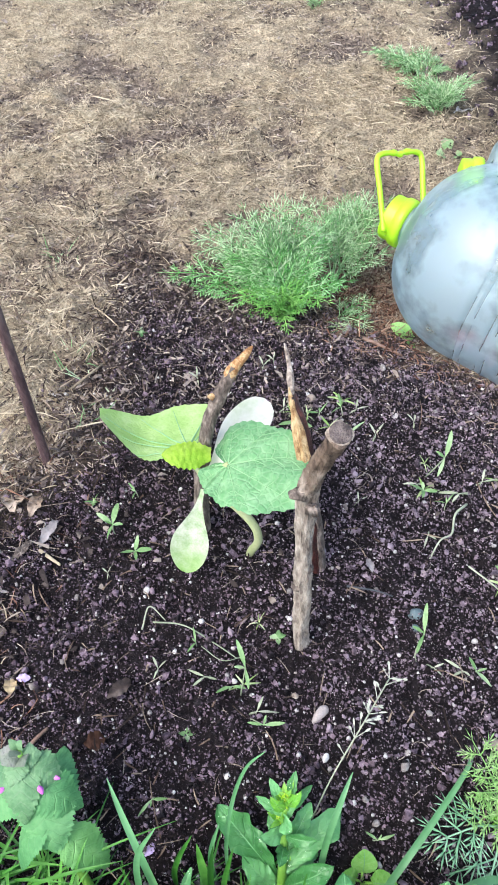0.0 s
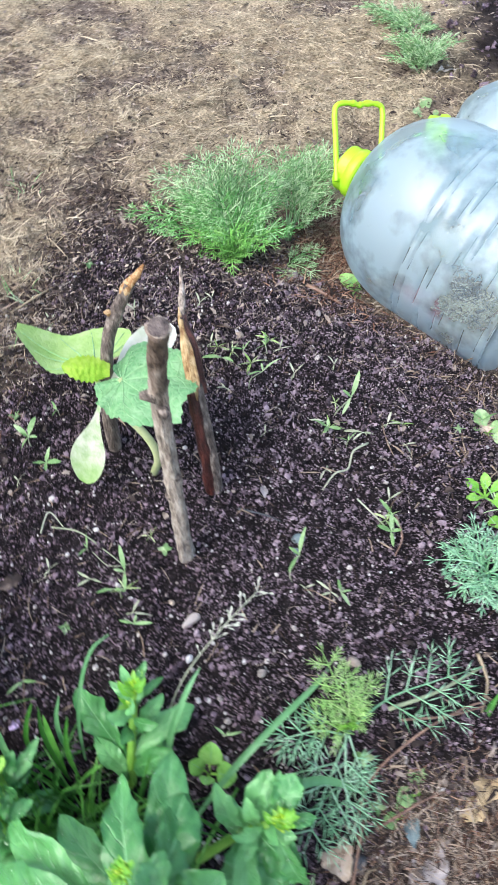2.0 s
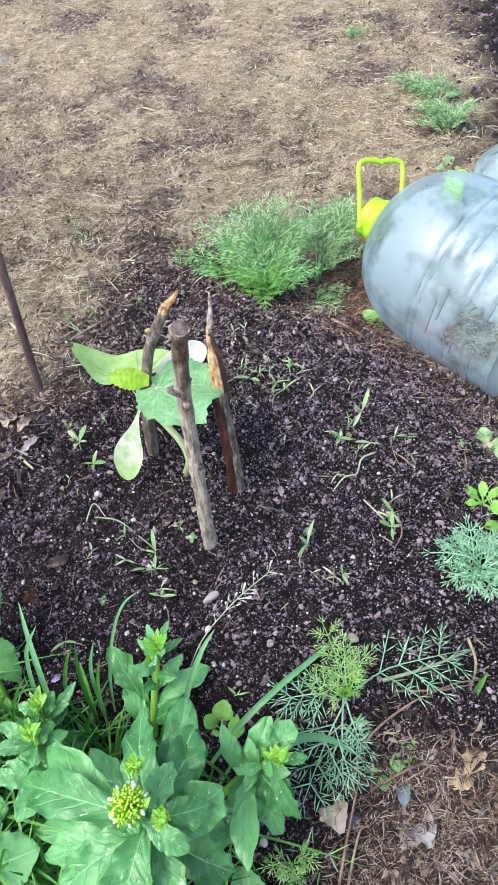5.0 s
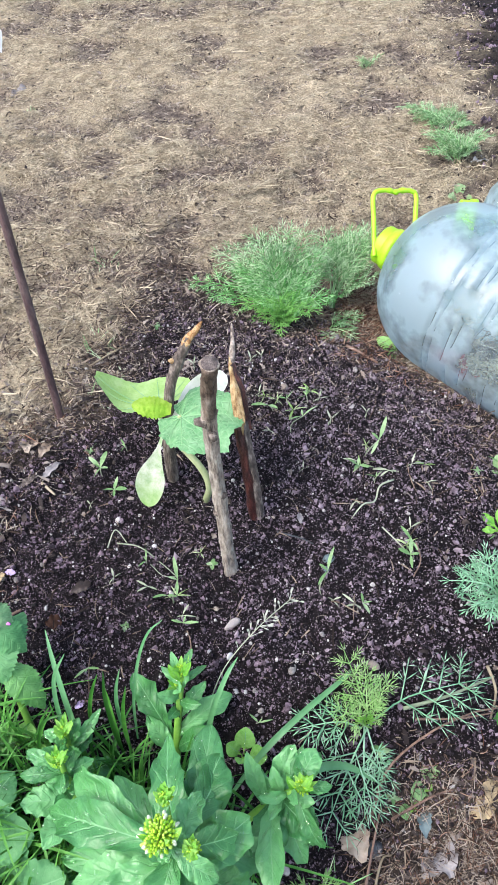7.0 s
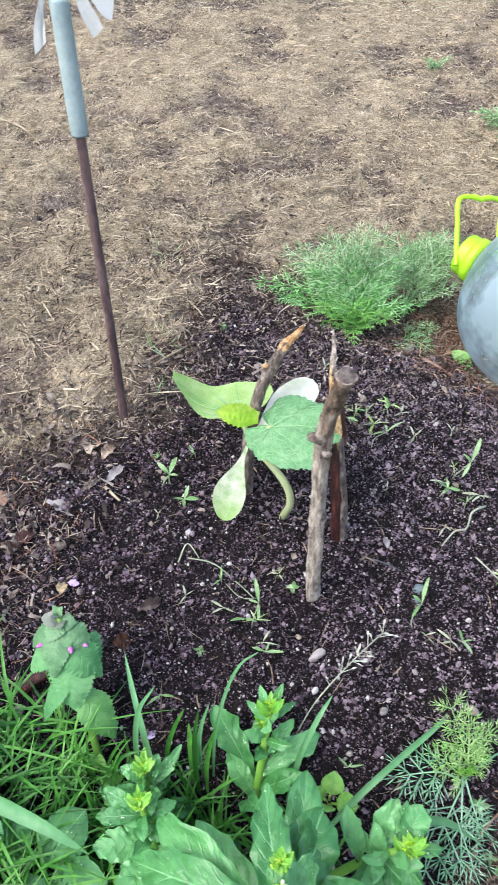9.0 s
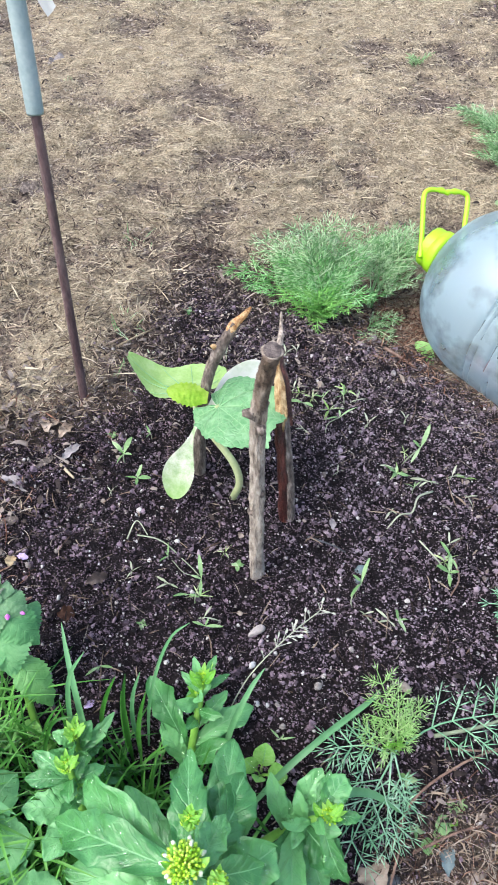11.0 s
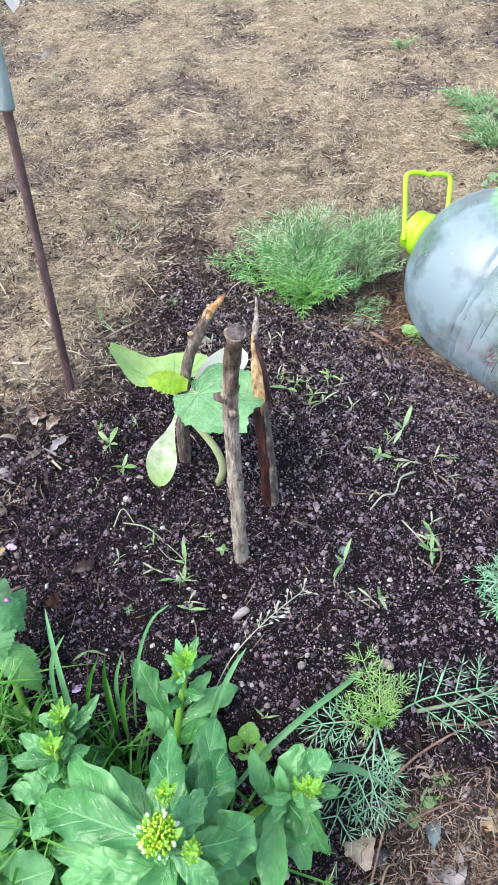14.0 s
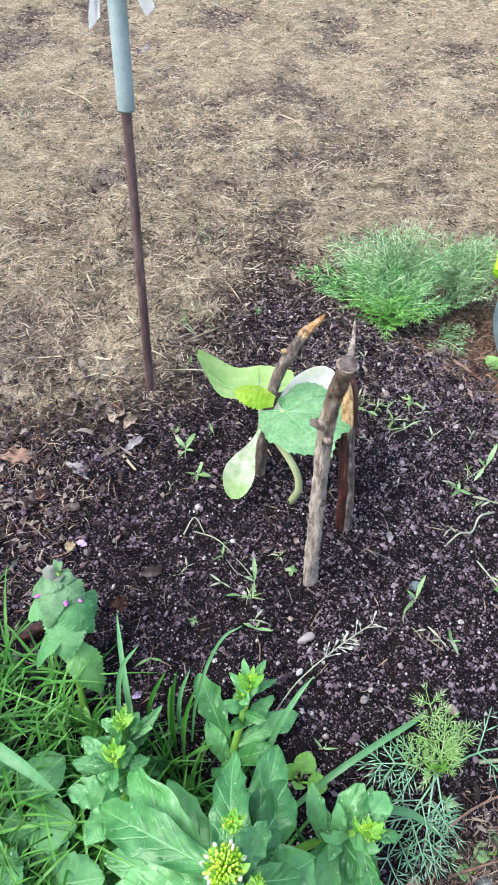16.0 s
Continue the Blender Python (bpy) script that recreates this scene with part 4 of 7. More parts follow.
# ---- the two bottles ----
def build_bottle(tip, azimuth, pitch, R, label, handle):
    """A big clear bottle lying on its side; tip is the middle of its cap's end."""
    tip = Vector(tip)
    a, th = radians(azimuth), pitch
    ax = Vector((math.cos(a) * math.cos(th), math.sin(a) * math.cos(th), math.sin(th)))
    n1 = Vector((-math.sin(a), math.cos(a), 0))
    n2 = ax.cross(n1)
    mid = tip + ax * 0.18
    bt = thing("plastic_bottle", (mid.x, mid.y, mid.z - R), label, "bottle", "plastic bottles beside the bed")

    def ring(s, r, n=72, wav=0.0):
        return [tip + ax * s + (n1 * math.cos(2 * math.pi * k / n) + n2 * math.sin(2 * math.pi * k / n)) * r * (1 + wav * math.sin(k * 2 * math.pi / n * 5)) for k in range(n)]

    g = Geo()
    prof = [(0.022, 0.0215), (0.036, 0.0215), (0.040, 0.024)]
    for i in range(1, 19):
        u = i / 18
        prof.append((0.040 + 0.105 * u, 0.024 + (R - 0.024) * math.sqrt(1 - (1 - u) ** 2.1)))
    s = 0.146
    while s < 0.25:
        prof += [(s, R), (s + 0.0070, R), (s + 0.0082, -R), (s + 0.0092, -R), (s + 0.0104, R), (s + 0.0150, R), (s + 0.0162, -R), (s + 0.0172, -R), (s + 0.0184, R)]
        s += 0.026
    prof += [(0.268, R), (0.274, R * 0.98), (0.280, R * 0.92), (0.284, R * 0.80), (0.279, R * 0.62), (0.271, R * 0.35), (0.268, R * 0.05)]

    def shell(i, q, r):
        """One ring of the body; a negative radius marks a groove, which is broken into dashes."""
        row = []
        for k in range(96):
            w = 2 * math.pi * k / 96
            rr = abs(r) - (0.0032 * max(0.0, min(1.0, 1.6 * math.sin(8 * w + 1.9 * (i // 4)) + 0.6)) if r < 0 else 0)
            rr *= 1 + (0.007 * noise.noise(Vector((math.cos(w) * 2.2, math.sin(w) * 2.2, q * 20))) + 0.0022 * noise.noise(Vector((math.cos(w) * 6, math.sin(w) * 6, q * 45)))) * smooth(0.10, 0.17, q)
            row.append(tip + ax * q + (n1 * math.cos(w) + n2 * math.sin(w)) * rr)
        return row

    g.grid([shell(i, q, r) for i, (q, r) in enumerate(prof)], closed=True)
    # groove dashes take the darker plastic, painted in as thin shade lines
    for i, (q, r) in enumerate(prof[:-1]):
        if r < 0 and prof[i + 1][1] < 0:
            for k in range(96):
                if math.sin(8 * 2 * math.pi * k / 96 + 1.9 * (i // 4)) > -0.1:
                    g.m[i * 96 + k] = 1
    ob = part("body", g, [M_PET, M_PET_GROOVE_SHADE], bt, "misted clear plastic body with ribs")
    ob.visible_shadow = False
    dew = Geo()
    for _ in range(110):
        q, w = rnd.uniform(0.050, 0.135), rnd.uniform(0, 2 * math.pi)
        r = 0.024 + (R - 0.024) * math.sqrt(1 - (1 - (q - 0.040) / 0.105) ** 2.1)
        out = n1 * math.cos(w) + n2 * math.sin(w)
        if out.z < 0.1:
            continue
        up = (out + ax * -0.4 * (1 - (q - 0.04) / 0.105)).normalized()
        u = up.cross(ax).normalized()
        v = up.cross(u)
        c, s = tip + ax * q + out * r, rnd.uniform(0.0006, 0.0017)
        dew.grid([[c + (u * math.cos(t) + v * math.sin(t)) * s * math.cos(lat) + up * s * 0.5 * math.sin(lat) for t in [k * math.pi / 4 for k in range(8)]] for lat in (0.0, 0.6, 1.1, 1.45)], closed=True)
    tagged(part("condensation", dew, M_DROP, ob), kind="stuff")
    g = Geo()
    rows = [ring(q, r, 48) for q, r in ((0.009, 0.004), (0.007, 0.019), (0.0085, 0.0235))]
    for i in range(7):
        rows.append([tip + ax * (0.0095 + 0.0018 * i) + (n1 * math.cos(2 * math.pi * k / 48) + n2 * math.sin(2 * math.pi * k / 48)) * (0.0248 + 0.0006 * (k % 2)) for k in range(48)])
    rows += [ring(q, r, 48) for q, r in ((0.0218, 0.0250), (0.0225, 0.0275), (0.030, 0.0280), (0.0335, 0.0270), (0.034, 0.0225))]
    g.grid(rows, closed=True)
    part("cap", g, M_LIME, bt, "lime green screw cap")
    c = tip + ax * 0.028
    l, r = Vector(handle[0]), Vector(handle[1])
    w = (r - l).normalized()
    h = ((l + r) / 2 - c).normalized()
    w0 = (w - h * w.dot(h)).normalized()
    g = Geo()
    la, ra = c - w0 * 0.029, c + w0 * 0.029
    path = curve_pts([la - h * 0.010, la, la.lerp(l, 0.5), l - h * 0.008, l + (r - l) * 0.10, l + (r - l) * 0.35 + h * 0.001, l + (r - l) * 0.5 - h * 0.001,
                      l + (r - l) * 0.65 + h * 0.001, l + (r - l) * 0.90, r - h * 0.008, ra.lerp(r, 0.5), ra.lerp(r, 0.2), ra.lerp(r, 0.1)], 60)
    tube(g, path, [0.0033 + 0.0006 * math.sin(i * 1.3) if 22 < i < 38 else 0.0031 for i in range(60)], 10)
    part("handle", g, M_LIME, bt, "lime green carrying handle")


build_bottle((0.116, 0.498, 0.030), -37, -0.13, 0.105, "large clear misted plastic bottle with a lime cap, lying on litter",
             ((0.107, 0.526, 0.085), (0.162, 0.553, 0.070)))
build_bottle((0.214, 0.594, 0.008), -8, -0.04, 0.083, "large clear plastic bottle lying behind another one",
             ((0.252, 0.650, -0.020), (0.300, 0.640, -0.020)))


# ---- dill ----
def thread(geo, a, b, w):
    """A narrow dill leaflet: a thin four-sided spindle, widest at its middle."""
    a, b = Vector(a), Vector(b)
    d = (b - a).normalized()
    x = d.cross(Vector((0.31, 0.52, 0.79))).normalized()
    y = d.cross(x)
    m = a.lerp(b, 0.45)
    geo.add([a, m + x * w, m + y * w * 0.6, m - x * w, m - y * w * 0.6, b],
            [(0, 2, 1), (0, 3, 2), (0, 4, 3), (0, 1, 4), (5, 1, 2), (5, 2, 3), (5, 3, 4), (5, 4, 1)])


def dill_frond(geo, base, tip, arch=0.15, bare=0.35, pinnae=5, reach=0.4, leaflet=0.011, thick=0.0006, sprigs=3, up=(0, 0, 1), wild=0.35):
    """A dill frond: a bare stalk, side ribs in pairs, and forked thread-like leaflets with gaps between them."""
    b, t, up = Vector(base), Vector(tip), Vector(up)
    ln = (t - b).length
    d0 = (t - b) / ln
    up = (up - d0 * up.dot(d0)).normalized()
    side = d0.cross(up)
    sway = side * rnd.uniform(-0.08, 0.08) * ln
    cp = curve_pts([b, b.lerp(t, 0.35) + up * arch * ln + sway, b.lerp(t, 0.7) + up * arch * 0.85 * ln + sway * 0.5, t], 33)
    tube(geo, cp[::4], [thick * (1.35 - 0.9 * i / 8) for i in range(9)], 5)

    def sprig(o, h, ln2):
        """A tuft of leaflets at the end of a rib."""
        nrm = h.cross(up)
        nrm = nrm.normalized() if nrm.length > 1e-6 else side
        thread(geo, o, o + h * ln2, thick)
        for sg in (-1, 1):
            hh = (h + nrm * sg * rnd.uniform(0.45, 0.8) + up * rnd.uniform(-wild, wild)).normalized()
            thread(geo, o - h * ln2 * 0.1, o + hh * ln2 * rnd.uniform(0.65, 0.95), thick)

    for i in range(pinnae):
        s = bare + (0.97 - bare) * i / pinnae
        p = cp[int(s * 32)]
        dd = (cp[min(32, int(s * 32) + 2)] - p).normalized()
        rl = ln * reach * (1.0 - 0.72 * (s - bare) / (1 - bare))
        for sg in (-1, 1):
            r = rl * rnd.uniform(0.75, 1.1)
            e = (dd * rnd.uniform(0.6, 1.0) + dd.cross(up).normalized() * sg + up * rnd.uniform(-wild, wild)).normalized()
            q = p + e * r
            tube(geo, [p, p.lerp(q, 0.5) + up * 0.04 * r, q], [thick * 0.9, thick * 0.8, thick * 0.7], 4)
            n = max(1, min(sprigs, int(r / (leaflet * 0.55))))
            for j in range(n):
                f = 0.35 + 0.6 * j / n
                o = p.lerp(q, f)
                for s2 in (-1, 1):
                    h = (e * rnd.uniform(0.7, 1.1) + e.cross(up).normalized() * s2 * rnd.uniform(0.7, 1.0) + up * rnd.uniform(-wild, wild)).normalized()
                    l2 = leaflet * (1.15 - 0.5 * f) * rnd.uniform(0.75, 1.2)
                    if rnd.random() < 0.6:
                        sprig(o, h, l2)
                    else:
                        thread(geo, o, o + h * l2, thick)
            sprig(q, e, leaflet * rnd.uniform(0.7, 1.0))
    sprig(cp[-1], (cp[-1] - cp[-4]).normalized(), leaflet)


def build_dill(base, fronds, label, stem_mat=None):
    """A dill plant; fronds: tip, material and the shape words of dill_frond()."""
    base = Vector(base)
    dl = thing("dill_plant", base, label, "dill", "dill plants")
    for tip, mat, shape in fronds:
        g = Geo()
        o = base + Vector((rnd.uniform(-1, 1), rnd.uniform(-1, 1), 0)) * 0.005
        dill_frond(g, o, tip, **shape)
        part("frond", g, mat, dl)
    return dl


def fan(base, n, u, v, h, mat, **shape):
    """Frond tips spread at random over a box round the base."""
    out = []
    for k in range(n):
        f = (k + rnd.random()) / n
        out.append((Vector(base) + Vector((u[0] + (u[1] - u[0]) * f, rnd.uniform(*v), rnd.uniform(*h))), mat, dict(shape)))
    return out


base = (0.003, 0.402, -0.038)
bush = build_dill(base,
                  fan(base, 12, (-0.105, 0.050), (0.045, 0.115), (0.055, 0.100), M_DILL_GREY, arch=0.12, bare=0.40, pinnae=6, reach=0.30, leaflet=0.013, thick=0.00080, sprigs=3)
                  + fan(base, 11, (-0.080, 0.070), (0.0, 0.06), (0.045, 0.085), M_DILL, arch=0.18, bare=0.30, pinnae=6, reach=0.32, leaflet=0.012, thick=0.00080, sprigs=3)
                  + fan(base, 11, (-0.062, 0.055), (-0.040, 0.02), (0.010, 0.065), M_DILL_FRESH, arch=0.26, bare=0.25, pinnae=5, reach=0.36, leaflet=0.011, thick=0.00080, sprigs=3)
                  + [(Vector((-0.133, 0.446, -0.002)), M_DILL, dict(arch=0.12, bare=0.4, pinnae=6, reach=0.28, leaflet=0.012, thick=0.0007)),
                     (Vector((-0.100, 0.425, -0.005)), M_DILL, dict(arch=0.14, bare=0.4, pinnae=5, reach=0.28, leaflet=0.011, thick=0.0007))],
                  "bushy bright green dill plant at the edge of the bed")
for k in range(7):
    g = Geo()
    a = k * 0.9
    o = Vector(base)
    tube(g, curve_pts([o + Vector((math.cos(a), math.sin(a), 0)) * 0.005 - Vector((0, 0, 0.012)), o + Vector((math.cos(a) * 0.010, math.sin(a) * 0.008, 0.020)),
                       o + Vector((math.cos(a) * 0.020, math.sin(a) * 0.014 + 0.01, 0.050))], 8), [0.0019 - 0.0009 * i / 7 for i in range(8)], 7)
    part("stem", g, M_DILL_FRESH, bush)
base = (0.058, 0.462, -0.050)
build_dill(base, fan(base, 10, (-0.02, 0.065), (0.02, 0.085), (0.06, 0.100), M_DILL_GREY, arch=0.10, bare=0.4, pinnae=6, reach=0.30, leaflet=0.012, thick=0.00075)
           + fan(base, 3, (0.03, 0.07), (0.0, 0.03), (0.03, 0.06), M_DILL_GREY, arch=0.10, bare=0.4, pinnae=5, reach=0.30, leaflet=0.011, thick=0.0006),
           "greyish wispy dill plant behind the bushy one")
base = (0.060, 0.400, -0.046)
build_dill(base, [(Vector((0.100, 0.425, -0.035)), M_DILL_GREY, dict(arch=0.12, bare=0.2, pinnae=5, reach=0.45, leaflet=0.009)), (Vector((0.095, 0.385, -0.040)), M_DILL_GREY, dict(arch=0.12, bare=0.2, pinnae=5, reach=0.4, leaflet=0.009)),
                  (Vector((0.060, 0.372, -0.035)), M_DILL_GREY, dict(arch=0.12, bare=0.2, pinnae=4, reach=0.4, leaflet=0.009))], "thin trailing dill plant on brown litter")
base = (0.234, 0.800, float(gz(0.234, 0.800)))
build_dill(base, fan(base, 13, (-0.060, 0.05), (-0.03, 0.05), (0.020, 0.055), M_DILL_GREY, arch=0.15, bare=0.25, pinnae=5, reach=0.36, leaflet=0.012, thick=0.0008), "feathery dill plant far back on the thatch")
base = (0.225, 0.880, float(gz(0.225, 0.880)))
build_dill(base, fan(base, 11, (-0.085, 0.04), (-0.03, 0.05), (0.012, 0.032), M_DILL_GREY, arch=0.15, bare=0.25, pinnae=5, reach=0.34, leaflet=0.012, thick=0.0008), "feathery dill plant by the dark soil")
base = (0.100, -0.226, float(gz(0.100, -0.226)))
build_dill(base, fan(base, 4, (-0.030, 0.022), (-0.020, 0.030), (0.008, 0.020), M_DILL_YELLOW, arch=0.15, bare=0.3, pinnae=3, reach=0.4, leaflet=0.008, thick=0.0006), "small bright green dill seedling under the weeds")
base = (0.077, 1.130, 0.0)
build_dill(base, fan(base, 3, (-0.03, 0.03), (-0.01, 0.03), (0.015, 0.03), M_DILL_GREY, arch=0.15, bare=0.25, pinnae=3, reach=0.34, leaflet=0.010, thick=0.0007), "low wispy dill plant in the thatch")

low = dict(arch=0.06, bare=0.34, pinnae=4, reach=0.44, leaflet=0.0165, thick=0.00065, sprigs=2, wild=0.22)
build_dill((0.130, -0.115, -0.020),
           [(Vector((0.220, -0.066, -0.026)), M_DILL_BLUE, dict(low)),
            (Vector((0.104, -0.190, -0.056)), M_DILL_BLUE, dict(low, bare=0.25, pinnae=4, leaflet=0.016)), (Vector((0.134, -0.176, -0.056)), M_DILL_BLUE, dict(low, bare=0.3, leaflet=0.014)),
            (Vector((0.080, -0.132, -0.004)), M_DILL_BLUE, dict(low, bare=0.25, leaflet=0.013, arch=0.15)), (Vector((0.146, -0.146, -0.042)), M_DILL_BLUE, dict(low, bare=0.45, leaflet=0.012, reach=0.3))],
           "blue-green dill with sparse fronds spread low over soil")
tuft = dict(arch=0.10, bare=0.25, pinnae=5, reach=0.34, leaflet=0.0085, thick=0.00055, sprigs=3, wild=0.5)
build_dill((0.133, -0.116, -0.022),
           [(Vector((0.110, -0.077, 0.025)), M_DILL_YELLOW, dict(tuft)), (Vector((0.127, -0.086, 0.020)), M_DILL_YELLOW, dict(tuft)),
            (Vector((0.150, -0.086, 0.004)), M_DILL_YELLOW, dict(tuft, reach=0.3)), (Vector((0.103, -0.114, 0.006)), M_DILL_YELLOW, dict(tuft)), 
            (Vector((0.140, -0.104, 0.004)), M_DILL_YELLOW, dict(tuft, bare=0.3)), (Vector((0.131, -0.120, 0.002)), M_CROWN, dict(tuft, bare=0.1, leaflet=0.006))],
           "yellow-green tuft of young dill by a stone")
base = (0.240, 0.010, -0.026)
build_dill(base, [(Vector(base) + Vector((math.cos(k * 0.63) * (0.034 + 0.005 * (k % 3)), math.sin(k * 0.63) * (0.034 + 0.005 * (k % 2)), 0.016 + 0.012 * (k % 2))), M_DILL_BLUE,
                   dict(arch=0.2, bare=0.3, pinnae=4, reach=0.4, leaflet=0.010, thick=0.0008, sprigs=2)) for k in range(10)], "small flat rosette of blue-green dill")


# ---- flowering weeds in front ----
def veined_leaf(geo, base, tip, width, arch=0.12, peak=0.6, lobes=4.0, depth=0.16, ruffle=0.08, tilt=0.0, neck=0.24, rows=44, cup=0.24, crumple=0.24, veins=7, quilt=0.04,
                blunt=1.8, up=(0, -0.3, 1), saw=False):
    """A leaf from base to tip: folded along its rib, bulging between its side veins, with an uneven lobed or toothed edge."""
    b, t, up = Vector(base), Vector(tip), Vector(up)
    ln = (t - b).length
    d = (t - b) / ln
    up = (up - d * up.dot(d)).normalized()
    side = d.cross(up)
    up, side = up * math.cos(tilt) + side * math.sin(tilt), side * math.cos(tilt) - up * math.sin(tilt)
    ctrl = b.lerp(t, 0.5) + up * arch * ln * 2 + side * rnd.uniform(-0.06, 0.06) * ln
    cols = (-1.0, -0.86, -0.68, -0.48, -0.28, -0.12, -0.035, 0.035, 0.12, 0.28, 0.48, 0.68, 0.86, 1.0)
    ph = rnd.uniform(0, 9)
    out = []
    for i in range(rows + 1):
        s = i / rows
        c = b * (1 - s) ** 2 + ctrl * 2 * s * (1 - s) + t * s * s
        tg = ((ctrl - b) * (1 - s) + (t - ctrl) * s).normalized()
        sd = (side - tg * side.dot(tg)).normalized()
        n = sd.cross(tg)
        if s < peak:
            w = neck + (1 - neck) * math.sin(0.5 * math.pi * s / peak) ** 1.4
        else:
            w = max(0.012, 1 - ((s - peak) / (1 - peak)) ** blunt) ** 0.75
        h = w * width / 2
        row = []
        for a in cols:
            k = abs(a)
            u = s * lobes + ph + (0.37 if a > 0 else 0.0) + 0.35 * noise.noise(Vector((s * 3, a, ph)))
            tooth = (2 * (u % 1.0) - 1) * 0.7 if saw else 0.75 - 1.25 * abs(math.sin(math.pi * u))
            edge = 1 + depth * tooth * (0.35 + 0.65 * s) * smooth(0.35, 1.0, k) * (1.0 if s < 0.96 else 0.3) * (1 + 0.6 * noise.noise(Vector((s * 7, a * 2, 2 * ph))))
            z = cup * h * k ** 1.3 - 0.05 * h * math.exp(-(k / 0.1) ** 2)
            z -= quilt * width * abs(math.cos(math.pi * (s * veins - k * 1.5))) ** 5 * min(1, 5 * k)
            z += ruffle * width * math.sin(s * 13 + ph + (2.2 if a > 0 else 0)) * k ** 3
            z += crumple * width * (noise.noise(Vector((s * 4 + ph, a * 1.4, ph))) * 0.9 + 0.5 * noise.noise(Vector((s * 10 - ph, a * 3.5, 3 * ph)))) * (0.2 + 0.8 * k) * w
            row.append(c + sd * a * h * float(edge) + n * z)
        out.append(row)
    n0 = len(geo.v)
    geo.grid(out, mats=[0] * 6 + [1] + [0] * 6)
    for i in range(rows + 1):
        for j, a in enumerate(cols):
            geo.blade[n0 + i * len(cols) + j] = (i / rows * veins, abs(a), a)
    return out


def beads(geo, rows, n, size):
    """Water beads lying on a leaf that veined_leaf() made, from tiny to large."""
    for _ in range(n):
        i, j = rnd.randrange(3, len(rows) - 3), rnd.randrange(1, len(rows[0]) - 2)
        p, q, r = Vector(rows[i][j]), Vector(rows[i + 1][j]), Vector(rows[i][j + 1])
        x = (q - p).normalized()
        n_ = x.cross(r - p).normalized()
        if n_.z < 0:
            n_ = -n_
        y = n_.cross(x)
        c = p.lerp(q, rnd.random()).lerp(r, rnd.random() * 0.5)
        rad = size * (0.35 + 1.1 * rnd.random() ** 3)
        el = rnd.uniform(1.0, 1.5)
        geo.grid([[c + (x * math.cos(t) * el + y * math.sin(t)) * rad * math.cos(lat) + n_ * (0.7 * rad * math.sin(lat)) for t in [k * math.pi / 5 for k in range(10)]]
                  for lat in (-0.1, 0.5, 1.0, 1.4)], closed=True)


def weed_leaf(wd, base, tip, width, mat=None, wet=1.0, **shape):
    g, dr = Geo(), Geo()
    rows = veined_leaf(g, base, tip, width, **shape)
    lf = part("leaf", g, [mat or M_WEED, M_WEED_RIB], wd)
    if wet:
        beads(dr, rows, max(2, int((Vector(tip) - Vector(base)).length * 420 * wet)), 0.0021)
        ob = tagged(part("dew", dr, M_DROP, lf), kind="stuff")
        ob.visible_shadow = False


def bud_head(wd, head, size, white=False, count=46):
    """A dome of small buds on short stalks, with pale opening ones at its rim."""
    g, p, v, f = Geo(), Geo(), *ico()
    for k in range(count):
        t = (k + 0.5) / count
        a = k * 2.39996
        r = size * t ** 0.55
        c = head + Vector((math.cos(a) * r, math.sin(a) * r, size * (0.70 - 0.75 * t * t))) + Vector((rnd.gauss(0, 1), rnd.gauss(0, 1), rnd.gauss(0, 1))) * size * 0.06
        s = (0.0004 + 0.060 * size) * (0.8 + 0.35 * t)
        out = (c - head).normalized()
        g.add([c + (Vector(q) + out * Vector(q).dot(out) * 0.25) * s for q in v], [tuple(x) for x in f])
        tube(g, [head - Vector((0, 0, size * 0.5)), c - out * s], [0.0007, 0.0006], 4)
        if white and t > 0.58 and k % 3 == 0:
            e = c + out * s * 0.8
            p.add([e + (Vector(q) + out * Vector(q).dot(out) * 0.5) * s * 1.05 for q in v], [tuple(x) for x in f])
    part("flower_head", g, M_BUD, wd, "bright yellow-green bud cluster")
    if white:
        part("blossom", p, M_PETAL, wd, "tiny white opening petals")


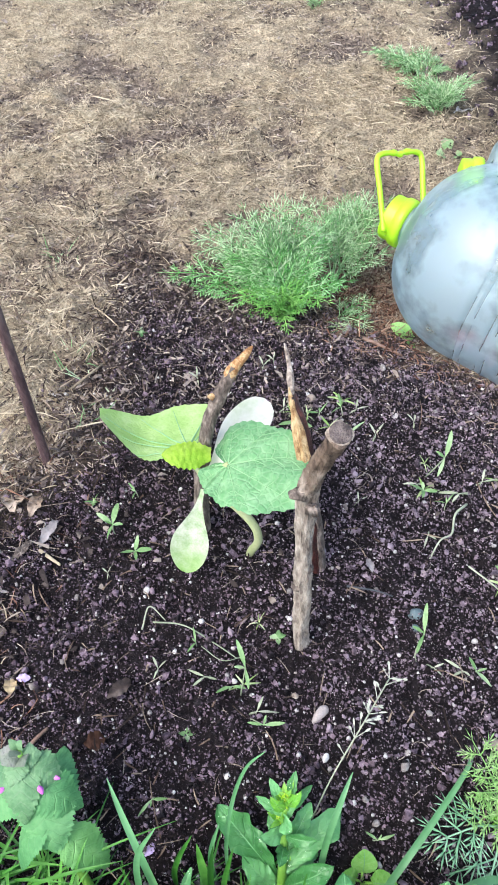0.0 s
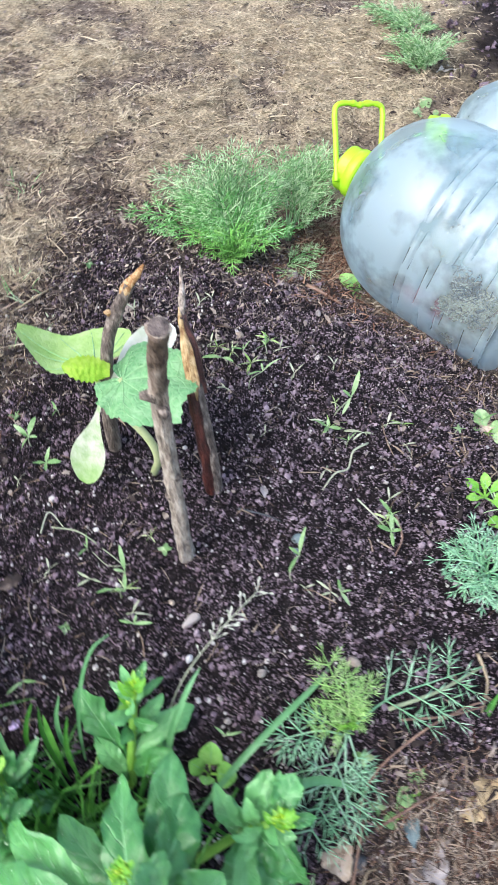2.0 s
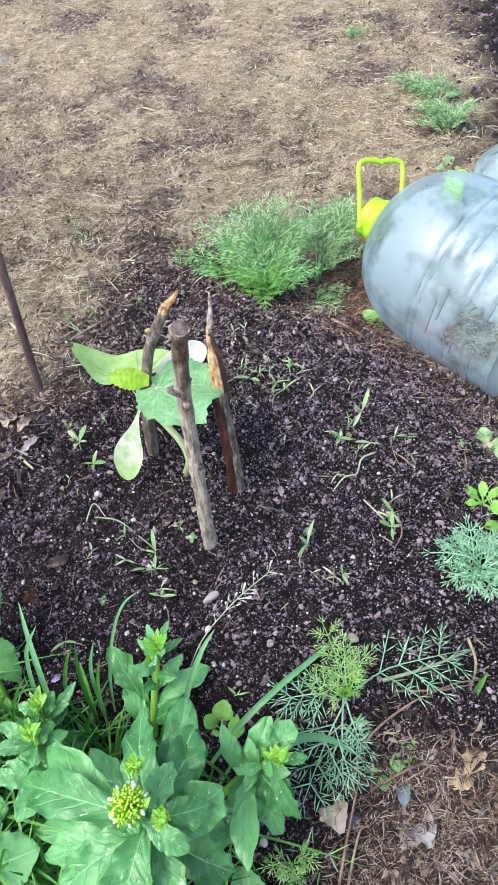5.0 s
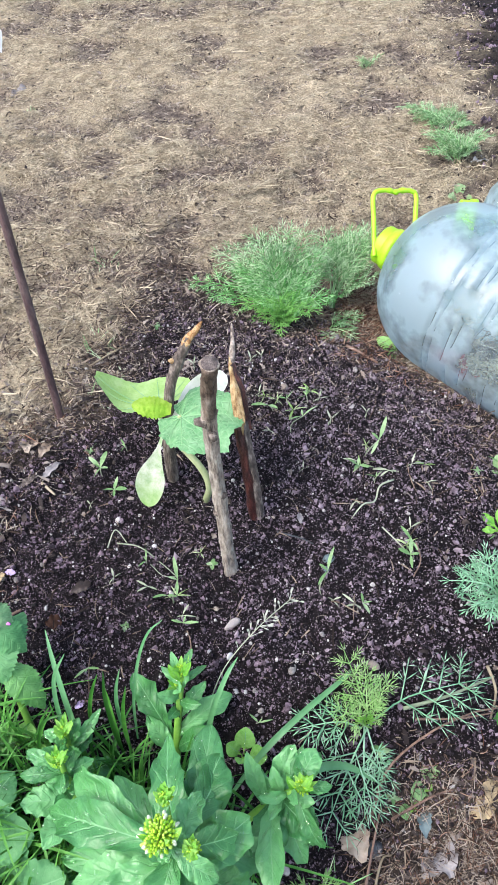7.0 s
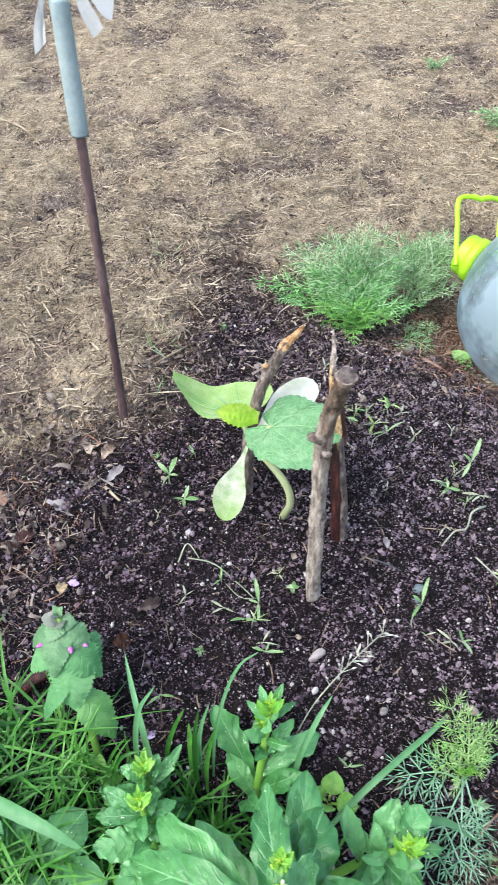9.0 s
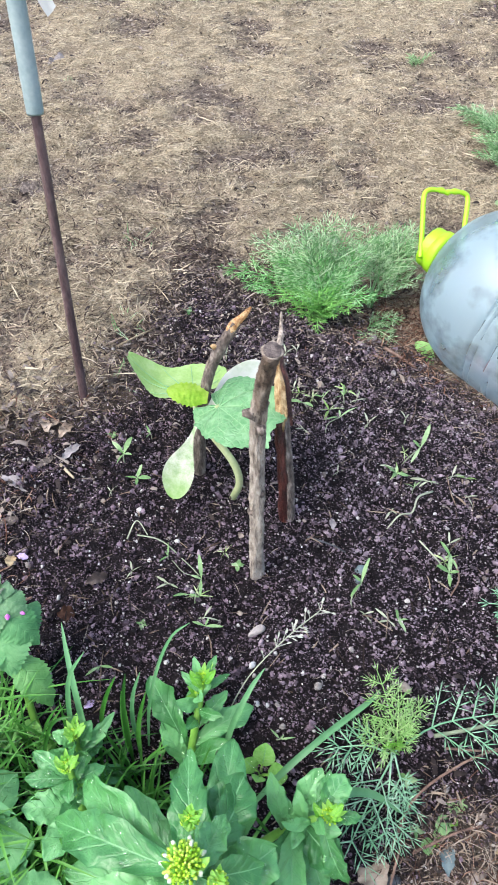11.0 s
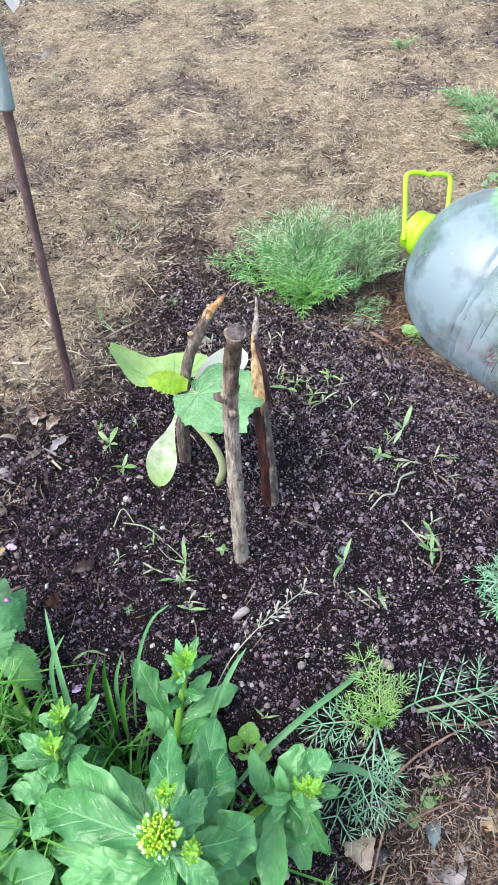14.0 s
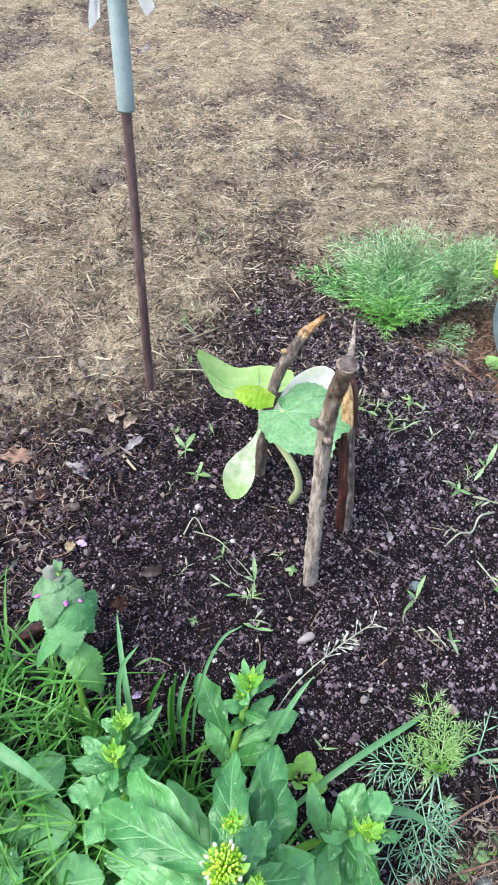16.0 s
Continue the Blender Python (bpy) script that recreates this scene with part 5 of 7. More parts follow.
def build_weed(head, foot, leaves, label, white=False, bud=0.006, crown=13, side_buds=(), bend=(0.003, -0.004, 0), young=8):
    """A leafy shoot with a head of buds; leaves: share of the stem's height, tip, width, and shape words."""
    head, foot = Vector(head), Vector((*foot, float(gz(*foot)) - 0.005))
    wd = thing("flowering_weed", foot, label, "weed", "flowering weeds in front of the bed")
    pts = curve_pts([foot, foot.lerp(head, 0.5) + Vector(bend), head - Vector((0, 0, bud * 0.6))], 24)
    g = Geo()
    tube(g, pts, [0.0036 - 0.0014 * i / 23 for i in range(24)], 9, rough=0.12)
    part("stem", g, M_WEED_STEM, wd)
    for hs, tip, w, shape in leaves:
        shape["depth"], shape["lobes"] = 0.03 + 1.0 * shape.get("depth", 0.16), shape.get("lobes", 4.0) + rnd.uniform(-0.3, 0.9)
        weed_leaf(wd, pts[min(23, int(hs * 23))], tip, w * 0.80, **shape)
    heads = [(head, bud, white)] + [(Vector(q), r, False) for q, r in side_buds]
    for h, r, wh in heads:
        bud_head(wd, h, r, wh, 110 if wh else 60)
        for k in range(crown):
            a = k * 2.4 + 0.7
            o = h - Vector((0, 0, r * 1.3))
            e = Vector((math.cos(a), math.sin(a), rnd.uniform(1.3, 3.6)))
            weed_leaf(wd, o, o + e.normalized() * (r * 1.3 + rnd.uniform(0.005, 0.012)), rnd.uniform(0.0032, 0.0052), M_CROWN, wet=0, rows=12, lobes=3, depth=0.16, cup=0.3, neck=0.4)
    for k in range(young):
        a, p = k * 2.4 + 0.3, pts[22 - k]
        e = Vector((math.cos(a), math.sin(a), rnd.uniform(1.4, 2.4) if k < 2 else rnd.uniform(0.5, 1.3))).normalized()
        weed_leaf(wd, p, p + e * rnd.uniform(0.016, 0.026), rnd.uniform(0.005, 0.007) if k < 2 else rnd.uniform(0.008, 0.012), M_CROWN if k < 2 else None, wet=0.5, rows=20, lobes=3, depth=0.12, cup=0.25, arch=0.14, up=(0, -0.6, 1))
    for q, r in side_buds:
        g = Geo()
        tube(g, curve_pts([pts[14], (pts[16] + Vector(q)) / 2, Vector(q) - Vector((0, 0, r * 0.6))], 8), 0.0014, 7)
        part("stem", g, M_WEED_STEM, wd)


build_weed((0.018, -0.247, 0.124), (0.016, -0.228),
           [(0.80, (-0.004, -0.174, 0.068), 0.030, dict(peak=0.42, blunt=1.5, arch=0.10, depth=0.20)),
            (0.78, (-0.068, -0.200, 0.046), 0.036, dict(peak=0.62, arch=0.16, lobes=3.0, depth=0.14, tilt=-0.25)),
            (0.84, (-0.077, -0.227, 0.050), 0.034, dict(peak=0.55, blunt=1.6, arch=0.16, lobes=4.0, tilt=0.15)),
            (0.74, (0.034, -0.178, 0.046), 0.031, dict(peak=0.66, arch=0.12, depth=0.06, tilt=0.35)),
            (0.84, (0.056, -0.231, 0.082), 0.025, dict(peak=0.6, arch=0.10, depth=0.12, tilt=0.25)),
            (0.88, (0.048, -0.256, 0.080), 0.019, dict(peak=0.66, arch=0.12, depth=0.06)),
            (0.76, (-0.029, -0.284, 0.058), 0.034, dict(peak=0.5, blunt=1.6, arch=0.14, lobes=5.0, depth=0.22)),
            (0.82, (0.013, -0.300, 0.058), 0.036, dict(peak=0.55, arch=0.16, lobes=4.0, depth=0.18)),
            (0.70, (0.048, -0.296, 0.040), 0.034, dict(peak=0.55, arch=0.14, lobes=4.0, depth=0.2)),
            (0.93, (0.023, -0.257, 0.110), 0.008, dict(peak=0.6, arch=0.15)),
            (0.86, (0.030, -0.212, 0.088), 0.022, dict(peak=0.5, arch=0.14, lobes=4.0, depth=0.24)),
            (0.90, (0.010, -0.220, 0.112), 0.012, dict(peak=0.6, arch=0.16)),
            (0.55, (-0.055, -0.262, 0.030), 0.036, dict(peak=0.55, arch=0.14, lobes=5.0, depth=0.2)),
            (0.52, (0.068, -0.254, 0.018), 0.036, dict(peak=0.6, arch=0.14, lobes=5.0, depth=0.26)),
            (0.45, (0.022, -0.165, 0.012), 0.028, dict(peak=0.6, arch=0.14)),
            (0.42, (-0.050, -0.190, 0.016), 0.030, dict(peak=0.6, arch=0.14)),
            (0.40, (0.075, -0.215, 0.000), 0.030, dict(peak=0.6, arch=0.14, depth=0.2)),
            (0.38, (-0.010, -0.310, 0.020), 0.036, dict(peak=0.6, arch=0.14)),
            (0.36, (-0.075, -0.245, 0.006), 0.032, dict(peak=0.6, arch=0.14, lobes=5.0)),
            (0.62, (0.033, -0.180, 0.060), 0.040, dict(peak=0.62, blunt=2.4, arch=0.12, lobes=3.0, depth=0.05, up=(0.1, -0.7, 1))),
            (0.50, (0.020, -0.154, 0.044), 0.030, dict(peak=0.66, blunt=2.4, arch=0.10, lobes=2.5, depth=0.05, up=(0.1, -0.7, 1))),
            (0.72, (0.060, -0.218, 0.070), 0.038, dict(peak=0.6, blunt=2.2, arch=0.14, lobes=3.0, depth=0.06, up=(0.2, -0.6, 1)))],
           "tall broad-leaved weed with white and yellow-green flower head", white=True, bud=0.0105, crown=13, side_buds=[((0.015, -0.226, 0.120), 0.0050), ((0.036, -0.250, 0.117), 0.0050)])
build_weed((0.089, -0.185, 0.036), (0.030, -0.200),
           [(0.95, (0.106, -0.214, 0.002), 0.018, dict(peak=0.6, arch=0.16, tilt=0.3)),
            (0.95, (0.099, -0.160, 0.030), 0.016, dict(peak=0.6, arch=0.10, depth=0.10)),
            (0.94, (0.086, -0.157, 0.032), 0.015, dict(peak=0.45, blunt=1.5, arch=0.10)),
            (0.96, (0.109, -0.181, 0.030), 0.011, dict(peak=0.6, arch=0.12)),
            (0.60, (0.078, -0.254, 0.024), 0.026, dict(peak=0.62, arch=0.12, depth=0.05, tilt=0.3)),
            (0.62, (0.045, -0.170, 0.012), 0.016, dict(peak=0.62, arch=0.14)),
            (0.70, (0.068, -0.172, 0.022), 0.014, dict(peak=0.6, arch=0.12)),
            (0.72, (0.094, -0.222, -0.010), 0.026, dict(peak=0.5, blunt=1.6, arch=0.16, lobes=5.0, depth=0.22)),
            (0.55, (0.060, -0.232, 0.006), 0.022, dict(peak=0.55, arch=0.16, lobes=5.0, depth=0.2)),
            (0.45, (0.080, -0.196, -0.012), 0.018, dict(peak=0.6, arch=0.14)),
            (0.58, (0.080, -0.157, 0.032), 0.022, dict(peak=0.66, blunt=2.2, arch=0.12, lobes=3.0, depth=0.16, up=(0, -0.6, 1))),
            (0.50, (0.047, -0.168, 0.038), 0.016, dict(peak=0.6, arch=0.10, depth=0.10, up=(0.2, -0.6, 1))),
            (0.88, (0.096, -0.159, 0.034), 0.022, dict(peak=0.62, blunt=2.4, arch=0.12, lobes=3.0, depth=0.06, up=(0, -0.6, 1))),
            (0.66, (0.101, -0.208, 0.012), 0.030, dict(peak=0.6, blunt=2.0, arch=0.14, lobes=4.0, depth=0.12, up=(0.2, -0.6, 1)))],
           "smaller weed with toothed leaves and green buds", bud=0.0062, bend=(0.004, 0.004, 0.012))
build_weed((-0.089, -0.170, 0.040), (-0.085, -0.195),
           [(0.90, (-0.104, -0.173, 0.040), 0.012, dict(peak=0.6, arch=0.14)),
            (0.80, (-0.068, -0.150, 0.036), 0.012, dict(peak=0.5, arch=0.10, tilt=0.5)),
            (0.72, (-0.074, -0.164, 0.020), 0.014, dict(peak=0.5, arch=0.14)),
            (0.65, (-0.106, -0.160, 0.010), 0.014, dict(peak=0.6, arch=0.14)),
            (0.50, (-0.056, -0.176, 0.000), 0.018, dict(peak=0.6, arch=0.14)),
            (0.45, (-0.124, -0.180, 0.005), 0.020, dict(peak=0.6, arch=0.14, lobes=5.0, depth=0.2))],
           "leafy weed with bright buds among the grass", bud=0.0050)
build_weed((-0.082, -0.194, 0.051), (-0.074, -0.215),
           [(0.90, (-0.109, -0.190, 0.047), 0.014, dict(peak=0.62, arch=0.12, depth=0.06)),
            (0.88, (-0.110, -0.206, 0.040), 0.014, dict(peak=0.62, arch=0.14, depth=0.08)),
            (0.90, (-0.076, -0.212, 0.038), 0.012, dict(peak=0.6, arch=0.18)),
            (0.85, (-0.062, -0.186, 0.036), 0.013, dict(peak=0.55, arch=0.14)),
            (0.55, (-0.112, -0.218, 0.020), 0.026, dict(peak=0.6, arch=0.16, lobes=5.0, depth=0.16)),
            (0.50, (-0.085, -0.245, 0.020), 0.026, dict(peak=0.6, arch=0.16, lobes=5.0, depth=0.16)),
            (0.50, (-0.040, -0.210, 0.010), 0.022, dict(peak=0.6, arch=0.16))],
           "leafy weed with a round head of green buds", bud=0.0054)
build_weed((-0.012, -0.114, 0.040), (-0.018, -0.160),
           [(0.93, (-0.021, -0.105, 0.050), 0.0085, dict(peak=0.6, arch=0.10, depth=0.06)), (0.93, (-0.005, -0.101, 0.050), 0.0085, dict(peak=0.6, arch=0.10)),
            (0.90, (0.005, -0.105, 0.032), 0.0075, dict(peak=0.5, arch=0.10)), (0.90, (-0.030, -0.112, 0.036), 0.008, dict(peak=0.5, arch=0.10)),
            (0.30, (-0.055, -0.114, 0.022), 0.026, dict(peak=0.72, arch=0.08, lobes=3.0, depth=0.30, neck=0.16)),
            (0.42, (0.024, -0.114, 0.002), 0.022, dict(peak=0.66, arch=0.14, lobes=2.5, depth=0.34, neck=0.3)),
            (0.25, (0.016, -0.147, 0.016), 0.020, dict(peak=0.66, arch=0.10, depth=0.05)),
            (0.18, (0.012, -0.120, -0.014), 0.018, dict(peak=0.6, arch=0.14)),
            (0.15, (-0.040, -0.140, 0.006), 0.018, dict(peak=0.62, arch=0.12, depth=0.06)),
            (0.60, (0.004, -0.112, 0.018), 0.014, dict(peak=0.6, arch=0.14)),
            (0.12, (-0.008, -0.178, 0.020), 0.020, dict(peak=0.6, arch=0.14))],
           "upright weed shoot with a spiky bud tip", bud=0.0052, crown=11, side_buds=[((-0.015, -0.121, 0.026), 0.0048)], bend=(0, -0.006, 0))


def build_broad_weed(base, leaves, label, mat=None, even=False):
    """A low rosette of broad leaves; leaves: degrees, length, width, tilt."""
    b = Vector((*base, float(gz(*base))))
    wd = thing("leafy_weed", b, label, "weed", "leafy weeds")
    for deg, ln, w, tilt in leaves:
        a = radians(deg)
        d = Vector((math.cos(a), math.sin(a), tilt)).normalized()
        g = Geo()
        tube(g, [b, b + d * ln * 0.34], [0.0012, 0.0009], 6)
        part("stalk", g, M_WEED_STEM, wd)
        weed_leaf(wd, b + d * ln * 0.28, b + d * ln - Vector((0, 0, 0.1 * ln)), w, mat, wet=0.6, peak=0.5, blunt=2.0, arch=0.12, lobes=rnd.choice((5.0, 7.0)), depth=0.02 if even else 0.10, neck=0.35, rows=40, saw=not even and mat is not None,
                  cup=0.1, quilt=0.02, crumple=0.05 if even else 0.12, ruffle=0.02 if even else 0.06)


build_broad_weed((-0.150, -0.245), [(60, 0.065, 0.034, 0.7), (130, 0.065, 0.034, 0.6), (10, 0.060, 0.034, 0.5), (200, 0.07, 0.036, 0.4), (300, 0.07, 0.036, 0.4)], "broad-leaved green weed among the grass", M_NETTLE)
build_broad_weed((-0.225, -0.215), [(60, 0.060, 0.034, 0.6), (130, 0.06, 0.034, 0.5), (350, 0.065, 0.036, 0.6), (250, 0.07, 0.036, 0.4)], "toothed broad weed under the grass", M_NETTLE)
build_broad_weed((-0.120, -0.275), [(80, 0.060, 0.034, 0.7), (140, 0.06, 0.034, 0.5), (20, 0.065, 0.036, 0.6), (250, 0.07, 0.036, 0.4)], "soft toothed weed at the front of the grass", M_NETTLE)
build_broad_weed((-0.134, -0.172), [(90, 0.026, 0.018, 1.4), (170, 0.030, 0.022, 0.5), (20, 0.024, 0.016, 0.7)], "round-leaved green weed by the dead-nettle", M_SEEDLING_FRESH, even=True)
build_broad_weed((0.036, -0.150), [(85, 0.030, 0.017, 1.6), (350, 0.030, 0.017, 1.0), (165, 0.022, 0.013, 1.3), (265, 0.018, 0.011, 1.5)], "pale rounded weed at the soil's edge", M_SEEDLING_FRESH, even=True)
build_broad_weed((-0.066, -0.262), [(60, 0.024, 0.017, 0.8), (120, 0.026, 0.018, 0.6), (10, 0.024, 0.016, 0.6), (190, 0.022, 0.016, 0.5)], "bright smooth-leaved weed under the tall weed", M_CROWN, even=True)
build_broad_weed((-0.050, -0.270), [(110, 0.060, 0.026, 0.5), (60, 0.06, 0.026, 0.6), (160, 0.06, 0.028, 0.4), (200, 0.06, 0.028, 0.3)], "broad lower leaves of a garden weed")
build_broad_weed((0.085, -0.280), [(60, 0.05, 0.028, 0.5), (120, 0.06, 0.028, 0.6), (20, 0.05, 0.028, 0.5)], "lower green leaves at the edge of the litter")
build_broad_weed((-0.096, -0.240), [(70, 0.026, 0.016, 1.0), (150, 0.024, 0.015, 0.9), (10, 0.022, 0.014, 0.8)], "bright young weed under taller leaves", M_CROWN)


# ---- dead-nettle ----
def build_nettle():
    top, foot = Vector((-0.164, -0.099, 0.093)), Vector((-0.130, -0.164, -0.02))
    nt = thing("dead_nettle", foot, "purple dead-nettle with soft toothed leaves and pink flowers", "dead-nettle")
    pts = curve_pts([foot, (-0.136, -0.150, 0.025), (-0.151, -0.120, 0.072), top], 24)
    g = Geo()
    tube(g, pts, [0.0034 - 0.0014 * i / 23 for i in range(24)], 4)
    part("stem", g, M_WEED_STEM, nt)
    tooth = dict(saw=True, blunt=1.5, veins=6, quilt=0.018, cup=-0.26, ruffle=0.02, crumple=0.07, neck=0.5, rows=64)
    for hs, tip, w, mat, arch, tilt, lobes in [
            (0.62, (-0.171, -0.150, 0.028), 0.021, M_NETTLE, 0.16, 0.5, 13), (0.56, (-0.122, -0.146, 0.010), 0.026, M_NETTLE_LIGHT, 0.12, -0.3, 13), (0.60, (-0.150, -0.085, 0.050), 0.026, M_NETTLE, 0.2, 0, 12),
            (0.78, (-0.146, -0.144, 0.044), 0.033, M_NETTLE, 0.14, 0.0, 13), (0.80, (-0.131, -0.122, 0.058), 0.027, M_NETTLE, 0.22, -0.2, 12), (0.82, (-0.184, -0.126, 0.056), 0.022, M_NETTLE, 0.22, 0.2, 12),
            (0.92, (-0.160, -0.133, 0.068), 0.022, M_NETTLE_TOP, 0.20, 0, 10), (0.92, (-0.141, -0.112, 0.074), 0.022, M_NETTLE_TOP, 0.20, -0.2, 10), (0.92, (-0.182, -0.116, 0.073), 0.018, M_NETTLE_TOP, 0.22, 0.2, 10),
            (0.96, (-0.167, -0.117, 0.086), 0.015, M_NETTLE_TOP, 0.2, 0, 8), (0.97, (-0.151, -0.100, 0.089), 0.014, M_NETTLE_TOP, 0.2, 0, 8), (0.97, (-0.178, -0.100, 0.088), 0.013, M_NETTLE_PURPLE, 0.2, 0, 8),
            (0.98, (-0.158, -0.108, 0.094), 0.010, M_NETTLE_PURPLE, 0.2, 0, 7), (0.98, (-0.172, -0.107, 0.094), 0.009, M_NETTLE_PURPLE, 0.2, 0, 7),
            (1.0, (-0.165, -0.105, 0.101), 0.007, M_NETTLE_PURPLE, 0.1, 0, 5), (1.0, (-0.160, -0.096, 0.102), 0.006, M_NETTLE_TOP, 0.1, 0, 5), (1.0, (-0.168, -0.095, 0.100), 0.006, M_NETTLE_TOP, 0.1, 0, 5)]:
        g = Geo()
        veined_leaf(g, pts[min(23, int(hs * 23))], tip, w, arch=arch, tilt=tilt, lobes=lobes, depth=0.20, peak=0.34, **tooth)
        part("leaf", g, [mat, mat], nt)
    for a, drop in ((-0.9, 0.006), (-0.35, 0.012), (4.0, 0.008), (-0.6, 0.016)):
        o = pts[21] + Vector((math.cos(a), math.sin(a), 0.0)) * 0.013 - Vector((0, 0, drop))
        g = Geo()
        tube(g, curve_pts([o - Vector((0, 0, 0.004)), o + Vector((math.cos(a), math.sin(a), 0.8)) * 0.003, o + Vector((math.cos(a), math.sin(a), 0.5)) * 0.008], 7),
             [0.0004, 0.0006, 0.0008, 0.0011, 0.0015, 0.0012, 0.0005], 8, rough=0.5)
        part("flower", g, M_PINK, nt, "small magenta-pink flower")


build_nettle()


# ---- grass in front ----
def blade(geo, base, heading, length, width, lean, curl, mat=0, rows=9):
    b = Vector(base)
    a = heading
    h = Vector((math.cos(a), math.sin(a), 0))
    sd = Vector((-math.sin(a), math.cos(a), 0))
    out = []
    for i in range(rows + 1):
        s = i / rows
        p = b + h * length * (lean * s + curl * s * s) + Vector((0, 0, 1)) * length * (s * (1 - 0.35 * lean) - 0.55 * curl * s ** 2.4)
        w = width * (0.75 + 0.5 * s) * (1 - s ** 3) + 0.0002
        k = sd * w / 2
        out.append([p - k + Vector((0, 0, 0.15 * w)), p, p + k + Vector((0, 0, 0.15 * w))])
    geo.grid(out, mat)


g = Geo()
for _ in range(1050):
    u = rnd.random()
    x = -0.27 + 0.24 * rnd.random() ** 1.2 if u < 0.85 else rnd.uniform(-0.05, 0.06)
    y = rnd.uniform(-0.30, -0.176 + 0.034 * float(smooth(-0.12, -0.16, x)))
    blade(g, (x, y, float(gz(x, y))), rnd.uniform(0, 6.28), rnd.uniform(0.03, 0.075), rnd.uniform(0.0011, 0.0028), rnd.uniform(0.03, 0.38), rnd.uniform(0.1, 1.0) if rnd.random() < 0.7 else 1.3)
for _ in range(130):
    x = rnd.uniform(-0.14, -0.01)
    y = rnd.uniform(-0.215, -0.165)
    blade(g, (x, y, float(gz(x, y))), rnd.uniform(0, 6.28), rnd.uniform(0.04, 0.075), rnd.uniform(0.0014, 0.0034), rnd.uniform(0.0, 0.2), rnd.uniform(0.0, 0.4))
solo("grass", g, M_GRASS, (-0.17, -0.21, 0), "fresh green grass growing at the front of the bed", "grass", kind="stuff")


def build_blade(pts, width, label, mat=None):
    """One broad grass blade along points."""
    c = curve_pts(pts, 26)
    g = Geo()
    rows = []
    for i, p in enumerate(c):
        s = i / 25
        d = (c[min(25, i + 1)] - c[max(0, i - 1)]).normalized()
        sd = d.cross(Vector((0.1, -0.5, 0.85))).normalized()
        w = width * min(1, 0.5 + 2 * s) * (1 - s ** 4) + 0.0004
        up = sd.cross(d)
        rows.append([p - sd * w / 2 + up * w * 0.18, p - sd * w / 4 + up * 0.05 * w, p, p + sd * w / 4 + up * 0.05 * w, p + sd * w / 2 + up * w * 0.18])
    g.grid(rows)
    solo("wild_grass", g, mat or M_GRASS_BLUE, tuple(c[0]), label, "grass", "broad grass blades")


build_blade([(0.030, -0.175, -0.04), (0.054, -0.150, -0.010), (0.082, -0.120, 0.0), (0.110, -0.088, -0.004), (0.120, -0.070, -0.012)], 0.0046, "broad blue-green grass blade leaning over soil")
build_blade([(-0.050, -0.150, -0.02), (-0.049, -0.135, 0.02), (-0.043, -0.118, 0.055), (-0.034, -0.106, 0.078), (-0.022, -0.100, 0.090)], 0.0022, "long narrow grass blade with a bent tip")
build_blade([(-0.085, -0.17, -0.01), (-0.092, -0.155, 0.03), (-0.105, -0.13, 0.06), (-0.115, -0.11, 0.075)], 0.0042, "upright narrow grass blade")
build_blade([(0.006, -0.155, -0.03), (0.012, -0.135, 0.01), (0.022, -0.115, 0.035), (0.030, -0.10, 0.042)], 0.004, "thin pointed grass blade by the weed")
build_blade([(-0.06, -0.16, -0.01), (-0.062, -0.15, 0.025), (-0.064, -0.14, 0.05)], 0.005, "short upright grass blade", M_GRASS)
build_blade([(-0.25, -0.20, 0.0), (-0.20, -0.205, 0.03), (-0.15, -0.215, 0.04), (-0.11, -0.225, 0.03)], 0.011, "broad pale grass blade lying across grass")
build_blade([(-0.057, -0.164, -0.02), (-0.056, -0.160, 0.03), (-0.053, -0.156, 0.075), (-0.049, -0.150, 0.106)], 0.0034, "upright green grass blade by the weed", M_GRASS)
build_blade([(-0.052, -0.161, -0.02), (-0.050, -0.157, 0.02), (-0.046, -0.153, 0.05), (-0.041, -0.146, 0.074)], 0.0032, "slender upright grass blade", M_GRASS)
build_blade([(-0.058, -0.150, -0.02), (-0.058, -0.146, 0.02), (-0.055, -0.141, 0.05), (-0.049, -0.134, 0.074)], 0.0030, "slender grass blade at the soil's edge")
build_blade([(-0.083, -0.154, -0.02), (-0.080, -0.150, 0.02), (-0.073, -0.145, 0.05), (-0.064, -0.140, 0.075)], 0.0032, "leaning green grass blade at the soil's edge", M_GRASS)
build_blade([(-0.101, -0.164, -0.02), (-0.099, -0.158, 0.03), (-0.092, -0.150, 0.08), (-0.079, -0.142, 0.108)], 0.0036, "tall bluish grass blade by the dead-nettle")
build_blade([(-0.118, -0.185, -0.02), (-0.112, -0.178, 0.02), (-0.102, -0.170, 0.05), (-0.086, -0.164, 0.056)], 0.0026, "arching thin grass blade", M_GRASS)
build_blade([(0.232, -0.098, -0.07), (0.237, -0.088, -0.055), (0.246, -0.075, -0.04)], 0.006, "short cut grass blade at the litter", M_GRASS)
build_blade([(0.060, -0.200, -0.03), (0.085, -0.165, -0.01), (0.115, -0.150, -0.02), (0.145, -0.152, -0.045)], 0.007, "grass blade lying over dill fronds")


